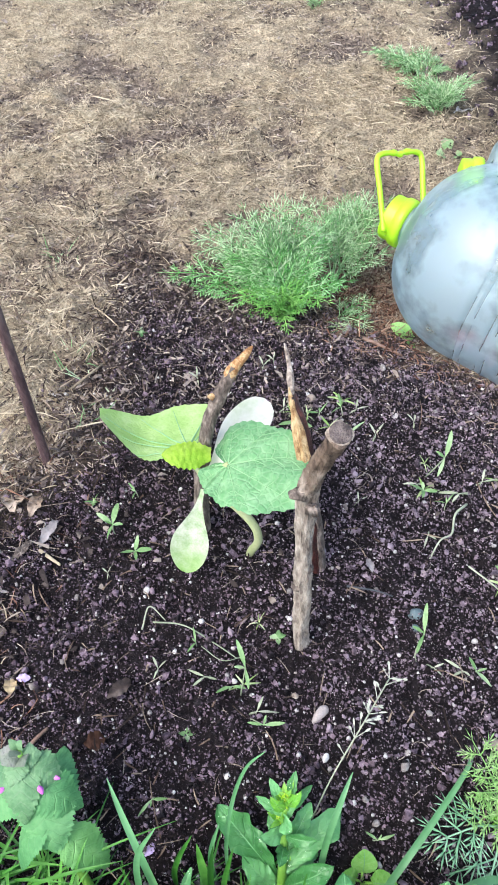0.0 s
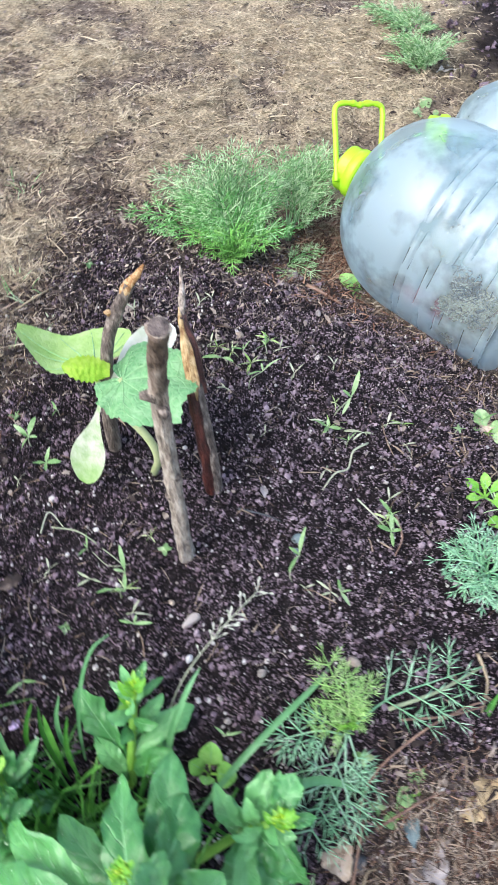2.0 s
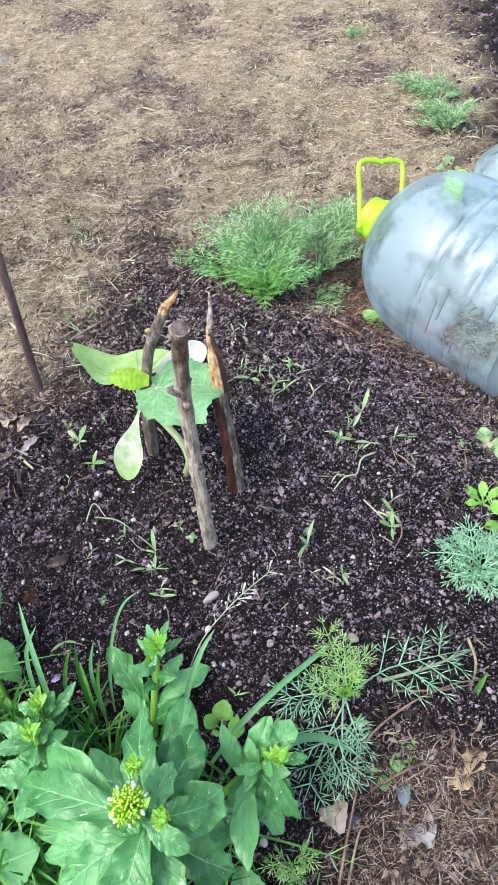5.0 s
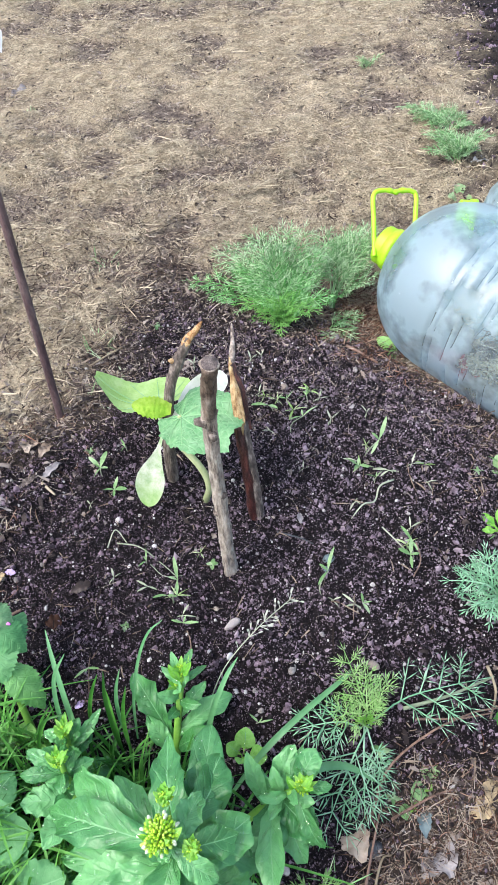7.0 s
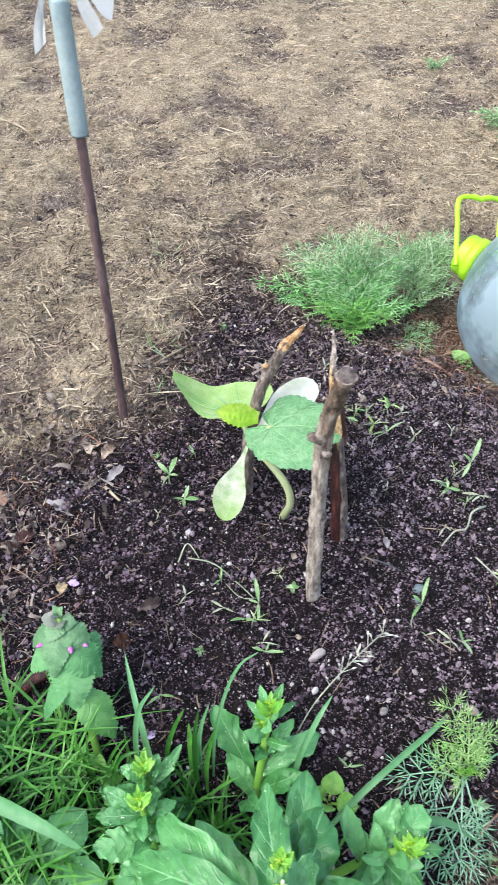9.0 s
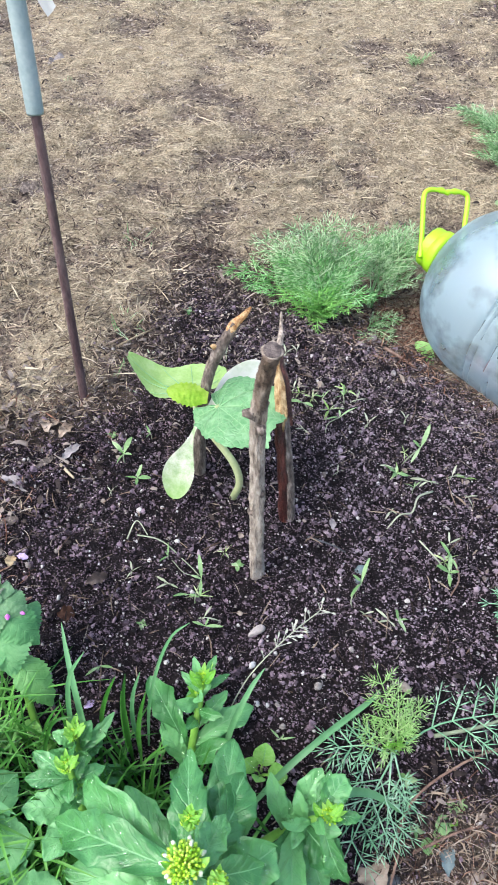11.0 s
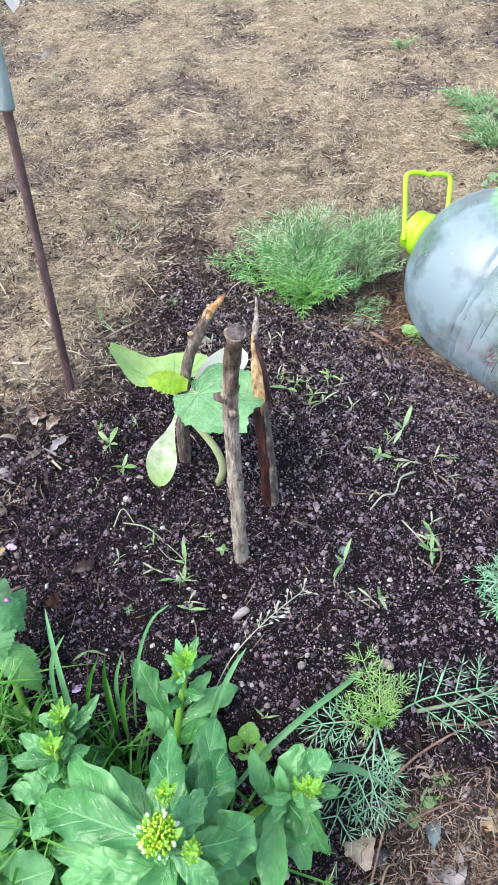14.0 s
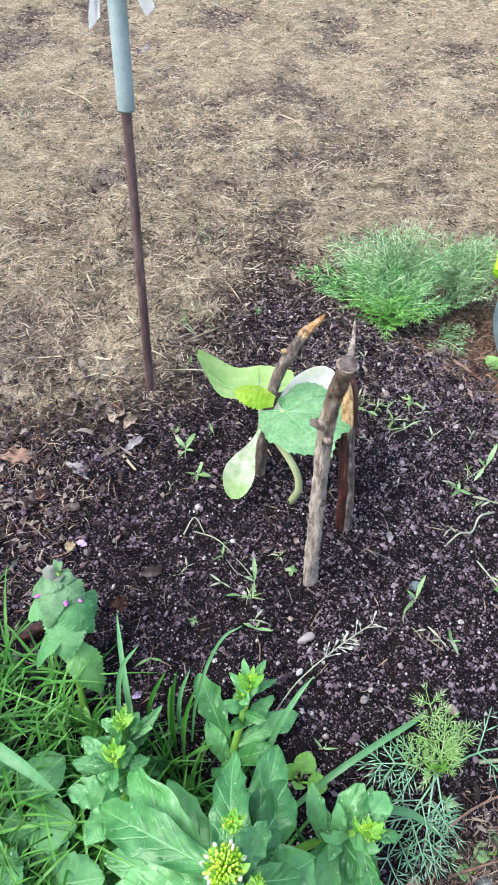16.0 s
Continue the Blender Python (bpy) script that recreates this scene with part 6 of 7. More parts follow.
# ---- weed seedlings over the bed ----
def seedling_model(kind):
    """A seedling at the origin, to be copied: two to four small leaves on a thin stalk."""
    lab = {"pair": "tiny green seedling with two narrow leaves", "cross": "small green seedling with four oval leaves",
           "pale": "tiny pale wilted seedling with narrow leaves", "dot": "tiny round-leaved green seedling on soil", "tall": "leggy green seedling bent to one side", "sprout": "small yellow-green seedling with curling narrow leaves"}[kind]
    sd = thing("weed_seedling", (0, 0, 0), lab, "seedling", "weed seedlings on the soil")
    mats = [{"pale": M_SEEDLING_PALE, "sprout": M_SPROUT}.get(kind, M_SEEDLING)] * 2
    h = {"pair": 0.010, "cross": 0.012, "pale": 0.006, "dot": 0.005, "tall": 0.024, "sprout": 0.004}[kind]
    top = Vector((0.002, 0.001, h)) if kind != "tall" else Vector((0.006, 0.010, h))
    g = Geo()
    tube(g, curve_pts([(0, 0, -0.004), (0, 0, h * 0.5), top], 6), 0.0006, 5)
    part("stalk", g, M_SEEDLING_PALE, sd)
    spec = {"pair": [(20, 0.019, 0.0034, 0.9), (160, 0.016, 0.0032, 0.5), (80, 0.008, 0.002, 1.6)],
            "cross": [(35, 0.019, 0.0052, 1.1), (115, 0.017, 0.0046, 1.4), (200, 0.015, 0.0042, 0.3), (300, 0.010, 0.0036, 0.6), (150, 0.008, 0.002, 2.0)],
            "pale": [(10, 0.019, 0.0028, 0.25), (70, 0.013, 0.0024, 0.8), (200, 0.010, 0.0020, -0.1)],
            "dot": [(0, 0.006, 0.005, 0.2), (180, 0.006, 0.005, 0.2), (90, 0.005, 0.004, 0.4), (270, 0.005, 0.004, 0.4)],
            "sprout": [(20, 0.019, 0.0028, 1.8), (95, 0.014, 0.0030, 2.6), (165, 0.017, 0.0026, 1.2), (235, 0.013, 0.0034, 0.7), (320, 0.018, 0.0026, 1.6)],
            "tall": [(85, 0.023, 0.0042, 1.2), (255, 0.016, 0.0030, 0.1), (160, 0.010, 0.0026, 0.9)]}[kind]
    for deg, ln, w, tilt in spec:
        a = radians(deg) + rnd.uniform(-0.3, 0.3)
        g = Geo()
        leaf(g, top, (math.cos(a), math.sin(a), tilt), (0, 0, 1), ln, w, droop=0.9 if kind == "sprout" else 0.35, cup=0.06, shape=(0.5, 1.0), rows=9, rib=False, neck=0.12, twist=rnd.uniform(-1.2, 1.2))
        part("leaf", g, mats, sd)
    return sd


SEEDLINGS = {
    "cross": [(-0.149, 0.098, 1.25, 40), (-0.132, 0.080, 1.05, 330), (0.163, 0.030, 1.05, 60), (0.112, 0.130, 1.0, 140)],
    "pair": [(-0.076, -0.001, 0.8, 80), (0.014, 0.210, 1.3, 170), (0.029, 0.221, 1.0, 15), (0.051, 0.224, 1.1, 70), (-0.171, 0.128, 0.7, 30), (-0.134, 0.137, 0.8, 110), (0.256, 0.180, 1.2, 0),
             (-0.099, -0.104, 0.9, 210), (0.128, 0.116, 0.9, 20), (0.044, -0.128, 0.8, 0), (-0.045, -0.034, 0.9, 190)],
    "tall": [(-0.042, -0.038, 1.15, 20), (0.117, 0.150, 1.35, 350), (0.087, -0.014, 1.25, 340), (0.166, 0.032, 0.9, 40), (0.126, -0.021, 1.0, 200), (-0.035, -0.056, 0.9, 270), (0.038, 0.174, 1.15, 300)],
    "pale": [(-0.065, -0.025, 1.1, 160), (-0.104, -0.021, 1.0, 60), (0.145, 0.128, 1.25, 170), (0.163, 0.141, 1.15, 10), (0.178, 0.123, 0.9, 300), (0.078, 0.196, 1.15, 60), (0.018, 0.175, 0.9, 140), (0.056, 0.122, 0.8, 30),
             (0.162, 0.062, 1.0, 40), (0.108, 0.140, 0.9, 190), (0.111, 0.092, 0.9, 250), (-0.173, 0.256, 0.9, 70), (-0.024, 0.288, 1.1, 60), (-0.004, 0.228, 1.1, 20), (-0.088, 0.272, 1.0, 100), (0.062, 0.226, 1.0, 20),
             (-0.031, -0.052, 1.1, 0), (0.115, 0.210, 1.0, 80), (0.096, -0.020, 0.8, 320), (-0.150, 0.060, 0.7, 80), (-0.012, 0.302, 0.9, 90), (0.118, -0.024, 1.0, 150)],
    "sprout": [(0.037, 0.205, 1.25, 20), (0.018, 0.219, 0.9, 90), (0.055, 0.238, 1.1, 150), (0.112, 0.134, 1.1, 0), (0.160, 0.040, 1.1, 60), (0.002, 0.226, 0.8, 10), (0.178, 0.146, 0.8, 200), (0.117, 0.163, 0.7, 300),
               (-0.041, -0.032, 0.9, 30), (-0.028, 0.016, 0.7, 80)],
    "dot": [(-0.155, 0.342, 1.8, 0), (-0.172, 0.128, 1.0, 0), (-0.082, -0.067, 1.4, 0), (0.175, -0.153, 1.6, 0), (0.140, -0.131, 1.7, 0), (-0.016, 0.004, 1.4, 0), (0.229, 0.156, 1.5, 0), (0.152, -0.158, 1.5, 0)],
}
for kind, places in SEEDLINGS.items():
    model = seedling_model(kind)
    for x, y, s, turn in places:
        s *= 0.62 if kind == "sprout" else 0.76
        m = pose(x, y, float(crust(x, y)) - 0.0005, rnd.uniform(-16, 16), rnd.uniform(-16, 16), turn)
        model.scale = (s, s, s)
        if (x, y) == places[0][:2]:
            first = m @ Matrix.Diagonal((s, s, s, 1))
        else:
            copy_thing(model, m)
    model.matrix_basis = first

build_broad_weed((0.157, 0.383), [(150, 0.045, 0.020, 0.55), (205, 0.030, 0.013, 0.5)], "smooth pale green leaf under the bottle", M_SEEDLING_FRESH, even=True)
build_broad_weed((0.238, 0.719), [(100, 0.030, 0.018, 1.0), (200, 0.026, 0.016, 0.7), (330, 0.022, 0.014, 0.7)], "round-leaved green weed behind the bottles", M_SEEDLING)
build_broad_weed((0.262, 0.170), [(110, 0.026, 0.016, 0.7), (200, 0.020, 0.012, 0.6), (330, 0.024, 0.014, 0.4), (20, 0.020, 0.013, 0.7)], "round-leaved pale green weed by the bed's edge", M_SEEDLING)
build_broad_weed((0.250, 0.090), [(150, 0.026, 0.009, 0.6), (95, 0.024, 0.009, 1.0), (200, 0.022, 0.008, 0.5), (40, 0.024, 0.008, 0.7), (320, 0.026, 0.009, 0.3)], "low narrow-leaved bright green weed", M_CROWN)
build_broad_weed((0.270, 0.076), [(120, 0.026, 0.012, 0.8), (30, 0.024, 0.012, 0.5), (210, 0.024, 0.011, 0.4), (300, 0.022, 0.011, 0.4)], "small bright green weed in dry bits", M_CROWN)
build_broad_weed((0.186, -0.145), [(100, 0.024, 0.016, 0.7), (200, 0.020, 0.014, 0.5)], "small scallop-leaved weed on litter", M_SEEDLING)
build_broad_weed((0.174, -0.160), [(100, 0.018, 0.012, 0.7), (200, 0.016, 0.012, 0.5)], "small grey-green weed on litter", M_SEEDLING)
for x, y in ((-0.55, 0.95), (-0.21, 0.30), (-0.70, 0.75), (-0.26, 0.47), (0.257, 0.085), (0.262, 0.055), (0.112, -0.222), (-0.185, 0.215)):
    g = Geo()
    for _ in range(11):
        blade(g, (x + rnd.gauss(0, 0.010), y + rnd.gauss(0, 0.010), float(gz(x, y))), rnd.uniform(0, 6.28), rnd.uniform(0.012, 0.028), 0.0010, rnd.uniform(0.3, 0.9), rnd.uniform(0, 0.4), rows=4)
    solo("grass_tuft", g, M_DILL_GREY, (x, y, float(gz(x, y))), "thin green grass tuft on dry litter", "grass", "small grass tufts")


# ---- seed head, dry stalks, twigs and dead leaves ----
def build_seed_head():
    base = Vector((0.004, -0.118, -0.01))
    sh = thing("grass_seed_head", base, "thin grass stalk with pale flat spikelets", "grass")
    pts = curve_pts([base, (0.018, -0.098, 0.02), (0.040, -0.068, 0.030), (0.062, -0.035, 0.022)], 20)
    g = Geo()
    tube(g, pts, 0.0005, 5)
    part("stalk", g, M_SEEDLING_PALE, sh)
    for i in range(26):
        p = pts[rnd.choice([9, 11, 12, 13, 14, 14, 15, 16, 17, 18, 19, 19])]
        s = rnd.choice([-1, 1])
        d = Vector((0.5 * s + rnd.uniform(0.1, 0.7), 0.5 - 0.4 * s + rnd.uniform(-0.3, 0.3), rnd.uniform(-0.5, 0.3))).normalized()
        l = rnd.uniform(0.001, 0.009)
        g = Geo()
        tube(g, [p, p + d * l], 0.0003, 4)
        leaf(g, p + d * l, d, (0, 0, 1), rnd.uniform(0.0035, 0.006), rnd.uniform(0.0012, 0.002), droop=0.1, rows=5, rib=False)
        part("spikelet", g, [M_SPIKELET, M_SPIKELET], sh)


build_seed_head()


def build_twig(pts, r, label, mat=None, cat="twig"):
    c = curve_pts([(x, y, float(gz(x, y)) + z) for x, y, z in pts], 18)
    g = Geo()
    tube(g, c, [r * (1 - 0.4 * i / 17) for i in range(18)], 7, rough=0.2, seed=len(pts))
    solo("twig" if cat == "twig" else "dry_stalk", g, mat or M_TWIG, tuple(c[0]), label, cat, "twigs and dry stalks")


build_twig([(0.139, -0.172, 0.004), (0.150, -0.142, 0.012), (0.180, -0.115, 0.014), (0.215, -0.092, 0.010), (0.240, -0.080, 0.006)], 0.0012, "curved reddish-brown twig across the litter")
build_twig([(0.141, -0.24, 0.006), (0.148, -0.20, 0.010), (0.156, -0.193, 0.010)], 0.0012, "pale dry stalk on brown litter", M_STRAW, "stalk")
build_twig([(0.135, -0.235, 0.006), (0.140, -0.20, 0.012), (0.146, -0.165, 0.008)], 0.0013, "thin reddish stalk on brown litter")
build_twig([(0.160, -0.10, 0.006), (0.195, -0.085, 0.012), (0.235, -0.058, 0.008)], 0.0016, "straight grey-green dry stalk", M_SEEDLING_PALE, "stalk")
build_twig([(0.155, -0.170, 0.005), (0.185, -0.152, 0.010), (0.205, -0.142, 0.006)], 0.0012, "thin brown twig among litter")
build_twig([(0.170, -0.105, 0.006), (0.205, -0.098, 0.010), (0.235, -0.085, 0.006)], 0.0010, "thin pinkish dry stem")
build_twig([(0.230, -0.05, 0.006), (0.236, -0.07, 0.010), (0.232, -0.09, 0.004)], 0.0014, "bent pale straw by the stalk", M_STRAW, "stalk")
build_twig([(-0.217, 0.255, 0.006), (-0.195, 0.28, 0.008), (-0.175, 0.31, 0.004)], 0.0016, "pale straight straw by the bed", M_STRAW, "stalk")
build_twig([(-0.11, 0.018, 0.004), (-0.085, 0.012, 0.010), (-0.060, -0.002, 0.006), (-0.045, -0.012, 0.004)], 0.0007, "withered bent seedling stalk", M_SEEDLING_PALE, "stalk")
build_twig([(-0.072, -0.002, 0.004), (-0.056, -0.014, 0.006), (-0.040, -0.010, 0.003)], 0.0004, "thread-like root on the soil", M_SEEDLING_PALE, "stalk")
build_twig([(-0.118, 0.012, 0.004), (-0.112, 0.026, 0.014), (-0.100, 0.018, 0.006)], 0.0007, "curled withered leaf stalk", M_SEEDLING_PALE, "stalk")
build_twig([(-0.21, 0.083, 0.004), (-0.19, 0.068, 0.006)], 0.0018, "short pale straw on soil", M_STRAW, "stalk")
build_twig([(0.085, 0.365, 0.006), (0.105, 0.352, 0.006), (0.125, 0.335, 0.006)], 0.0022, "short brown twig by the litter")
build_twig([(0.146, 0.118, 0.004), (0.133, 0.104, 0.010), (0.129, 0.090, 0.004), (0.118, 0.082, 0.008), (0.108, 0.068, 0.003)], 0.0011, "pale kinked wilted stalk", M_SEEDLING_PALE, "stalk")
build_twig([(0.137, 0.060, 0.004), (0.150, 0.044, 0.007), (0.160, 0.036, 0.003)], 0.0008, "pale withered stalk lying on soil", M_SEEDLING_PALE, "stalk")
build_twig([(0.168, 0.048, 0.003), (0.172, 0.028, 0.006), (0.166, 0.012, 0.003)], 0.0009, "thin reddish withered stalk")
build_twig([(0.04, 0.045, 0.004), (0.062, 0.040, 0.005), (0.075, 0.036, 0.003)], 0.0009, "dark thin twig on soil", M_DARKSTONE)
build_twig([(-0.70, 0.86, 0.010), (-0.60, 0.80, 0.016), (-0.52, 0.72, 0.006)], 0.0018, "long pale stalk on the thatch", M_STRAW, "stalk")


def build_dead_leaf(x, y, size, mat, label, turn=0.0, wide=0.7, lift=0.006):
    g = Geo()
    z = float(gz(x, y)) + lift
    a = radians(turn)
    leaf(g, (x - math.cos(a) * size / 2, y - math.sin(a) * size / 2, z), (math.cos(a), math.sin(a), 0.15), (0.1, -0.1, 1), size, size * wide, droop=0.3, cup=0.16, teeth=0.12, count=5,
         shape=(0.5, 1.0), ruffle=0.13, rows=20, rib=False, neck=0.2, quilt=0.05, twist=rnd.uniform(-0.7, 0.7))
    solo("dead_leaf", g, [mat, mat], (x, y, z), label, "leaf", "dead leaves on the ground")


build_dead_leaf(-0.252, 0.150, 0.040, M_DRYLEAF, "curled brown dead leaf by the stake", 30)
build_dead_leaf(-0.243, 0.135, 0.030, M_DRYLEAF, "torn pale brown dead leaf", 100)
build_dead_leaf(-0.243, 0.052, 0.034, M_GREYLEAF, "grey wet dead leaf on soil", -15, 0.35)
build_dead_leaf(-0.205, 0.100, 0.028, M_GREYLEAF, "small curled grey dead leaf", 70, 0.4)
build_dead_leaf(-0.130, -0.034, 0.020, M_FLAKE, "dark crumpled dead leaf on soil", 40, 0.5)
build_dead_leaf(0.236, -0.137, 0.026, M_TANLEAF, "tan crumpled dead leaf on litter", 60)
build_dead_leaf(0.228, -0.150, 0.024, M_TANLEAF, "yellow-tan folded dead leaf", 200)
build_dead_leaf(0.198, -0.186, 0.030, M_GREYLEAF, "pale grey frayed dead leaf", 110)
build_dead_leaf(0.188, -0.192, 0.026, M_GREYLEAF, "torn grey dead leaf on litter", 60)
build_dead_leaf(0.127, -0.188, 0.034, M_DRYLEAF, "pinkish-brown dead leaf by the weed", 120)
build_dead_leaf(0.181, -0.166, 0.026, M_BLUESTONE, "dark blue-grey dead leaf", 95, 0.45)
build_dead_leaf(0.069, 0.545, 0.03, M_DRYLEAF, "reddish-brown dead leaf behind dill", 20)
build_dead_leaf(0.27, 0.80, 0.035, M_PERLITE, "white scrap of dead leaf", 20, 0.5)
build_dead_leaf(-0.158, 0.636, 0.036, M_GREYLEAF, "upright grey dead leaf on thatch", 95, 0.6)
build_dead_leaf(-0.13, 0.65, 0.03, M_BARK_DARK, "dark dead leaf on thatch", 10, 0.5)
build_dead_leaf(-0.60, 1.04, 0.05, M_GREYLEAF, "pale grey dead leaf on thatch", 30)
build_dead_leaf(-0.46, 0.578, 0.045, M_BARK_DARK, "dark wet dead leaf on thatch", 5, 0.5)
build_dead_leaf(-0.40, 0.56, 0.03, M_BARK_DARK, "small dark dead leaf on thatch", 70, 0.5)
build_dead_leaf(0.069, 0.378, 0.022, M_GREYLEAF, "pale grey chip of leaf at the litter", 0, 0.6)
# leaf shapes added to give the lower bottle its blurred reddish patch
for x, y, size, turn in ((0.212, 0.392, 0.040, 30), (0.196, 0.402, 0.028, 110), (0.222, 0.376, 0.040, 75), (0.205, 0.382, 0.036, 150), (0.236, 0.356, 0.034, 10)):
    build_dead_leaf(x, y, size, M_REDSCRAP, "reddish scrap under the bottle", turn, 0.7, 0.010)
build_dead_leaf(0.30, 0.25, 0.03, M_DRYLEAF, "brown dead leaf by the bottle", 40)
build_dead_leaf(0.060, 0.062, 0.013, M_GREYLEAF, "small pale leaf scrap on soil", 100, 0.5)
build_dead_leaf(-0.202, -0.025, 0.010, M_LILAC, "fallen lilac petal on soil", 0, 0.6)
build_dead_leaf(-0.10, -0.135, 0.009, M_LILAC, "fallen pale lilac petal in grass", 50, 0.6)


build_dead_leaf(-0.264, 0.012, 0.026, M_BARK_RED, "dark red shrivelled dead leaf", 60, 0.5)
build_dead_leaf(-0.312, 0.049, 0.030, M_RUST, "rusty red crumpled dead leaf", 20, 0.6)
build_dead_leaf(-0.222, 0.127, 0.024, M_DRYLEAF, "folded pale brown dead leaf", 80, 0.5)
build_dead_leaf(-0.210, -0.031, 0.012, M_TANLEAF, "small yellow-tan leaf scrap", 100, 0.8)
build_dead_leaf(-0.143, -0.070, 0.014, M_RUST, "orange-brown tuft of dead moss", 20, 0.9)
build_dead_leaf(-0.225, 0.081, 0.026, M_BARK_DARK, "dark narrow dead leaf on soil", 60, 0.3)
build_dead_leaf(0.262, 0.178, 0.024, M_DRYLEAF, "pale pinkish dead leaf at the bed's edge", 60)
build_twig([(-0.208, -0.120, 0.004), (-0.188, -0.104, 0.009), (-0.168, -0.090, 0.005)], 0.0055, "dark reddish chunk of rotten wood", M_BARK_RED)
build_twig([(-0.196, -0.085, 0.003), (-0.186, -0.070, 0.006), (-0.178, -0.060, 0.004)], 0.0020, "small reddish-brown wood splinter")


def build_pebble(x, y, size, mat, label, name="pebble", wedge=0.0):
    me = lumps(name, np.zeros((1, 3)), np.array([size]), mat, rng, 0.6, 0.13)
    sub = bmesh.new()
    sub.from_mesh(me)
    bmesh.ops.subdivide_edges(sub, edges=sub.edges[:], cuts=2, use_grid_fill=True, smooth=0.45)
    sub.to_mesh(me)
    sub.free()
    if wedge:
        ca, sa = math.cos(wedge), math.sin(wedge)
        for v in me.vertices:
            u = v.co.x / size
            p, q = v.co.x * 1.7, v.co.y * (0.52 + 0.36 * u)
            v.co = (p * ca - q * sa, p * sa + q * ca, v.co.z * 0.6)
    me.polygons.foreach_set("use_smooth", [True] * len(me.polygons))
    ob = new(name, me)
    ob.location = (x, y, float(gz(x, y)) + size * 0.45)
    tagged(ob, label, "stone", "pebbles on the bed")


for x, y, s in [(-0.118, 0.046, 0.0042), (-0.130, 0.042, 0.0036), (0.016, -0.081, 0.0042), (0.069, -0.086, 0.0048), (0.047, -0.119, 0.0038), (0.031, -0.129, 0.0036), (0.023, 0.086, 0.0032),
                (0.041, -0.106, 0.0036), (0.099, 0.304, 0.0055), (0.025, -0.108, 0.0040), (0.058, 0.161, 0.003), (0.139, 0.231, 0.0035), (-0.082, 0.021, 0.003), (0.072, -0.078, 0.003),
                (-0.097, -0.112, 0.0036), (-0.104, -0.115, 0.0030), (0.10, 0.22, 0.0045), (0.02, 0.25, 0.004), (-0.19, -0.013, 0.004), (0.076, -0.216, 0.007)]:
    build_pebble(x, y, s * 0.72, M_PERLITE, "small pale pebble lying on dark soil")
for x, y, s in [(0.094, 0.053, 0.0055), (-0.211, -0.029, 0.006), (-0.205, -0.137, 0.007), (0.022, 0.243, 0.0075), (0.204, -0.136, 0.0085), (0.134, -0.072, 0.0062), (-0.003, -0.039, 0.004)]:
    build_pebble(x, y, s * 0.72, M_PEBBLE, "brownish stone on dark soil")
build_pebble(0.090, 0.021, 0.0050, M_BLUESTONE, "blue-grey pebble on dark soil")
build_pebble(0.089, 0.010, 0.0046, M_BLUESTONE, "small blue-grey pebble on soil")
build_pebble(0.143, -0.190, 0.0065, M_DARKSTONE, "dark blue-grey stone by the litter")
build_pebble(0.0125, -0.053, 0.0058, M_PINKSTONE, "pale pinkish pointed pebble on soil", wedge=0.9)


# ---- loose stuff: crumbs of soil, grit, thatch and litter ----
def scatter(n, x0, x1, y0, y1, keep):
    x, y = rng.uniform(x0, x1, n), rng.uniform(y0, y1, n)
    k = rng.random(n) < keep(x, y)
    return x[k], y[k]


x, y = scatter(270000, -0.42, 0.40, -0.26, 0.48, lambda a, b: bed(a, b))
size = np.clip(rng.lognormal(math.log(0.00062), 0.48, len(x)), 0.00032, 0.0030)
size = np.clip(size * np.clip(1 + 0.45 * wobble(x, y, 110, 2.5), 0.6, 1.5), 0.0003, 0.0034)
z = crust(x, y) + size * 0.25 + rng.uniform(0, 1, len(x)) ** 1.5 * 0.0034
# dry picks the crumbs of the paler tone, commoner towards the right
dry = rng.random(len(x)) < 0.92 * smooth(-0.05, 0.07, x + 0.05 * wobble(x, y, 14, 3.0)) * smooth(-0.16, -0.02, y)
grade = np.digitize(size, (0.00068, 0.0016))
for k, fine, word in ((2, True, "crumbs"), (1, False, "small crumbs"), (0, None, "fine grains")):
    # wet is the mask of each tone in turn, dark then pale
    for wet, mat, tone in ((~dry, M_CLOD, "dark purple-brown"), (dry, M_CLOD_PALE, "paler brown-grey")):
        sel = wet & (grade == k)
        me = lumps("soil_crumbs", np.stack([x, y, z], 1)[sel], size[sel], mat, rng, 0.48, 0.34 if fine else 0.38, False, fine)
        tagged(new("soil_crumbs", me), tone + " " + word + " of garden soil", "soil", kind="stuff")
x, y = scatter(700, -0.42, 0.40, -0.22, 0.48, lambda a, b: bed(a, b))
size = np.clip(rng.lognormal(math.log(0.0022), 0.3, len(x)), 0.0012, 0.0042)
me = lumps("soil_clods", np.stack([x, y, crust(x, y) + size * 0.1], 1), size, M_CLOD, rng, 0.45, 0.34, False)
tagged(new("soil_clods", me), "small dark clods among the crumbs", "soil", kind="stuff")
x, y = scatter(36000, 0.2, 1.75, 0.50, 2.5, lambda a, b: bed(a, b) * (1 - 0.8 * smooth(0.5, 0.9, a)) * (1 - 0.8 * smooth(1.3, 1.8, b)))
size = np.clip(rng.lognormal(math.log(0.0022), 0.5, len(x)), 0.001, 0.009)
me = lumps("soil_crumbs", np.stack([x, y, crust(x, y) + size * 0.3], 1), size, M_CLOD, rng, 0.7, 0.22, False, False)
tagged(new("soil_crumbs", me), "dark clods of a second bed", "soil", kind="stuff")
x, y = scatter(3200, -0.30, 0.36, -0.2, 0.42, lambda a, b: bed(a, b))
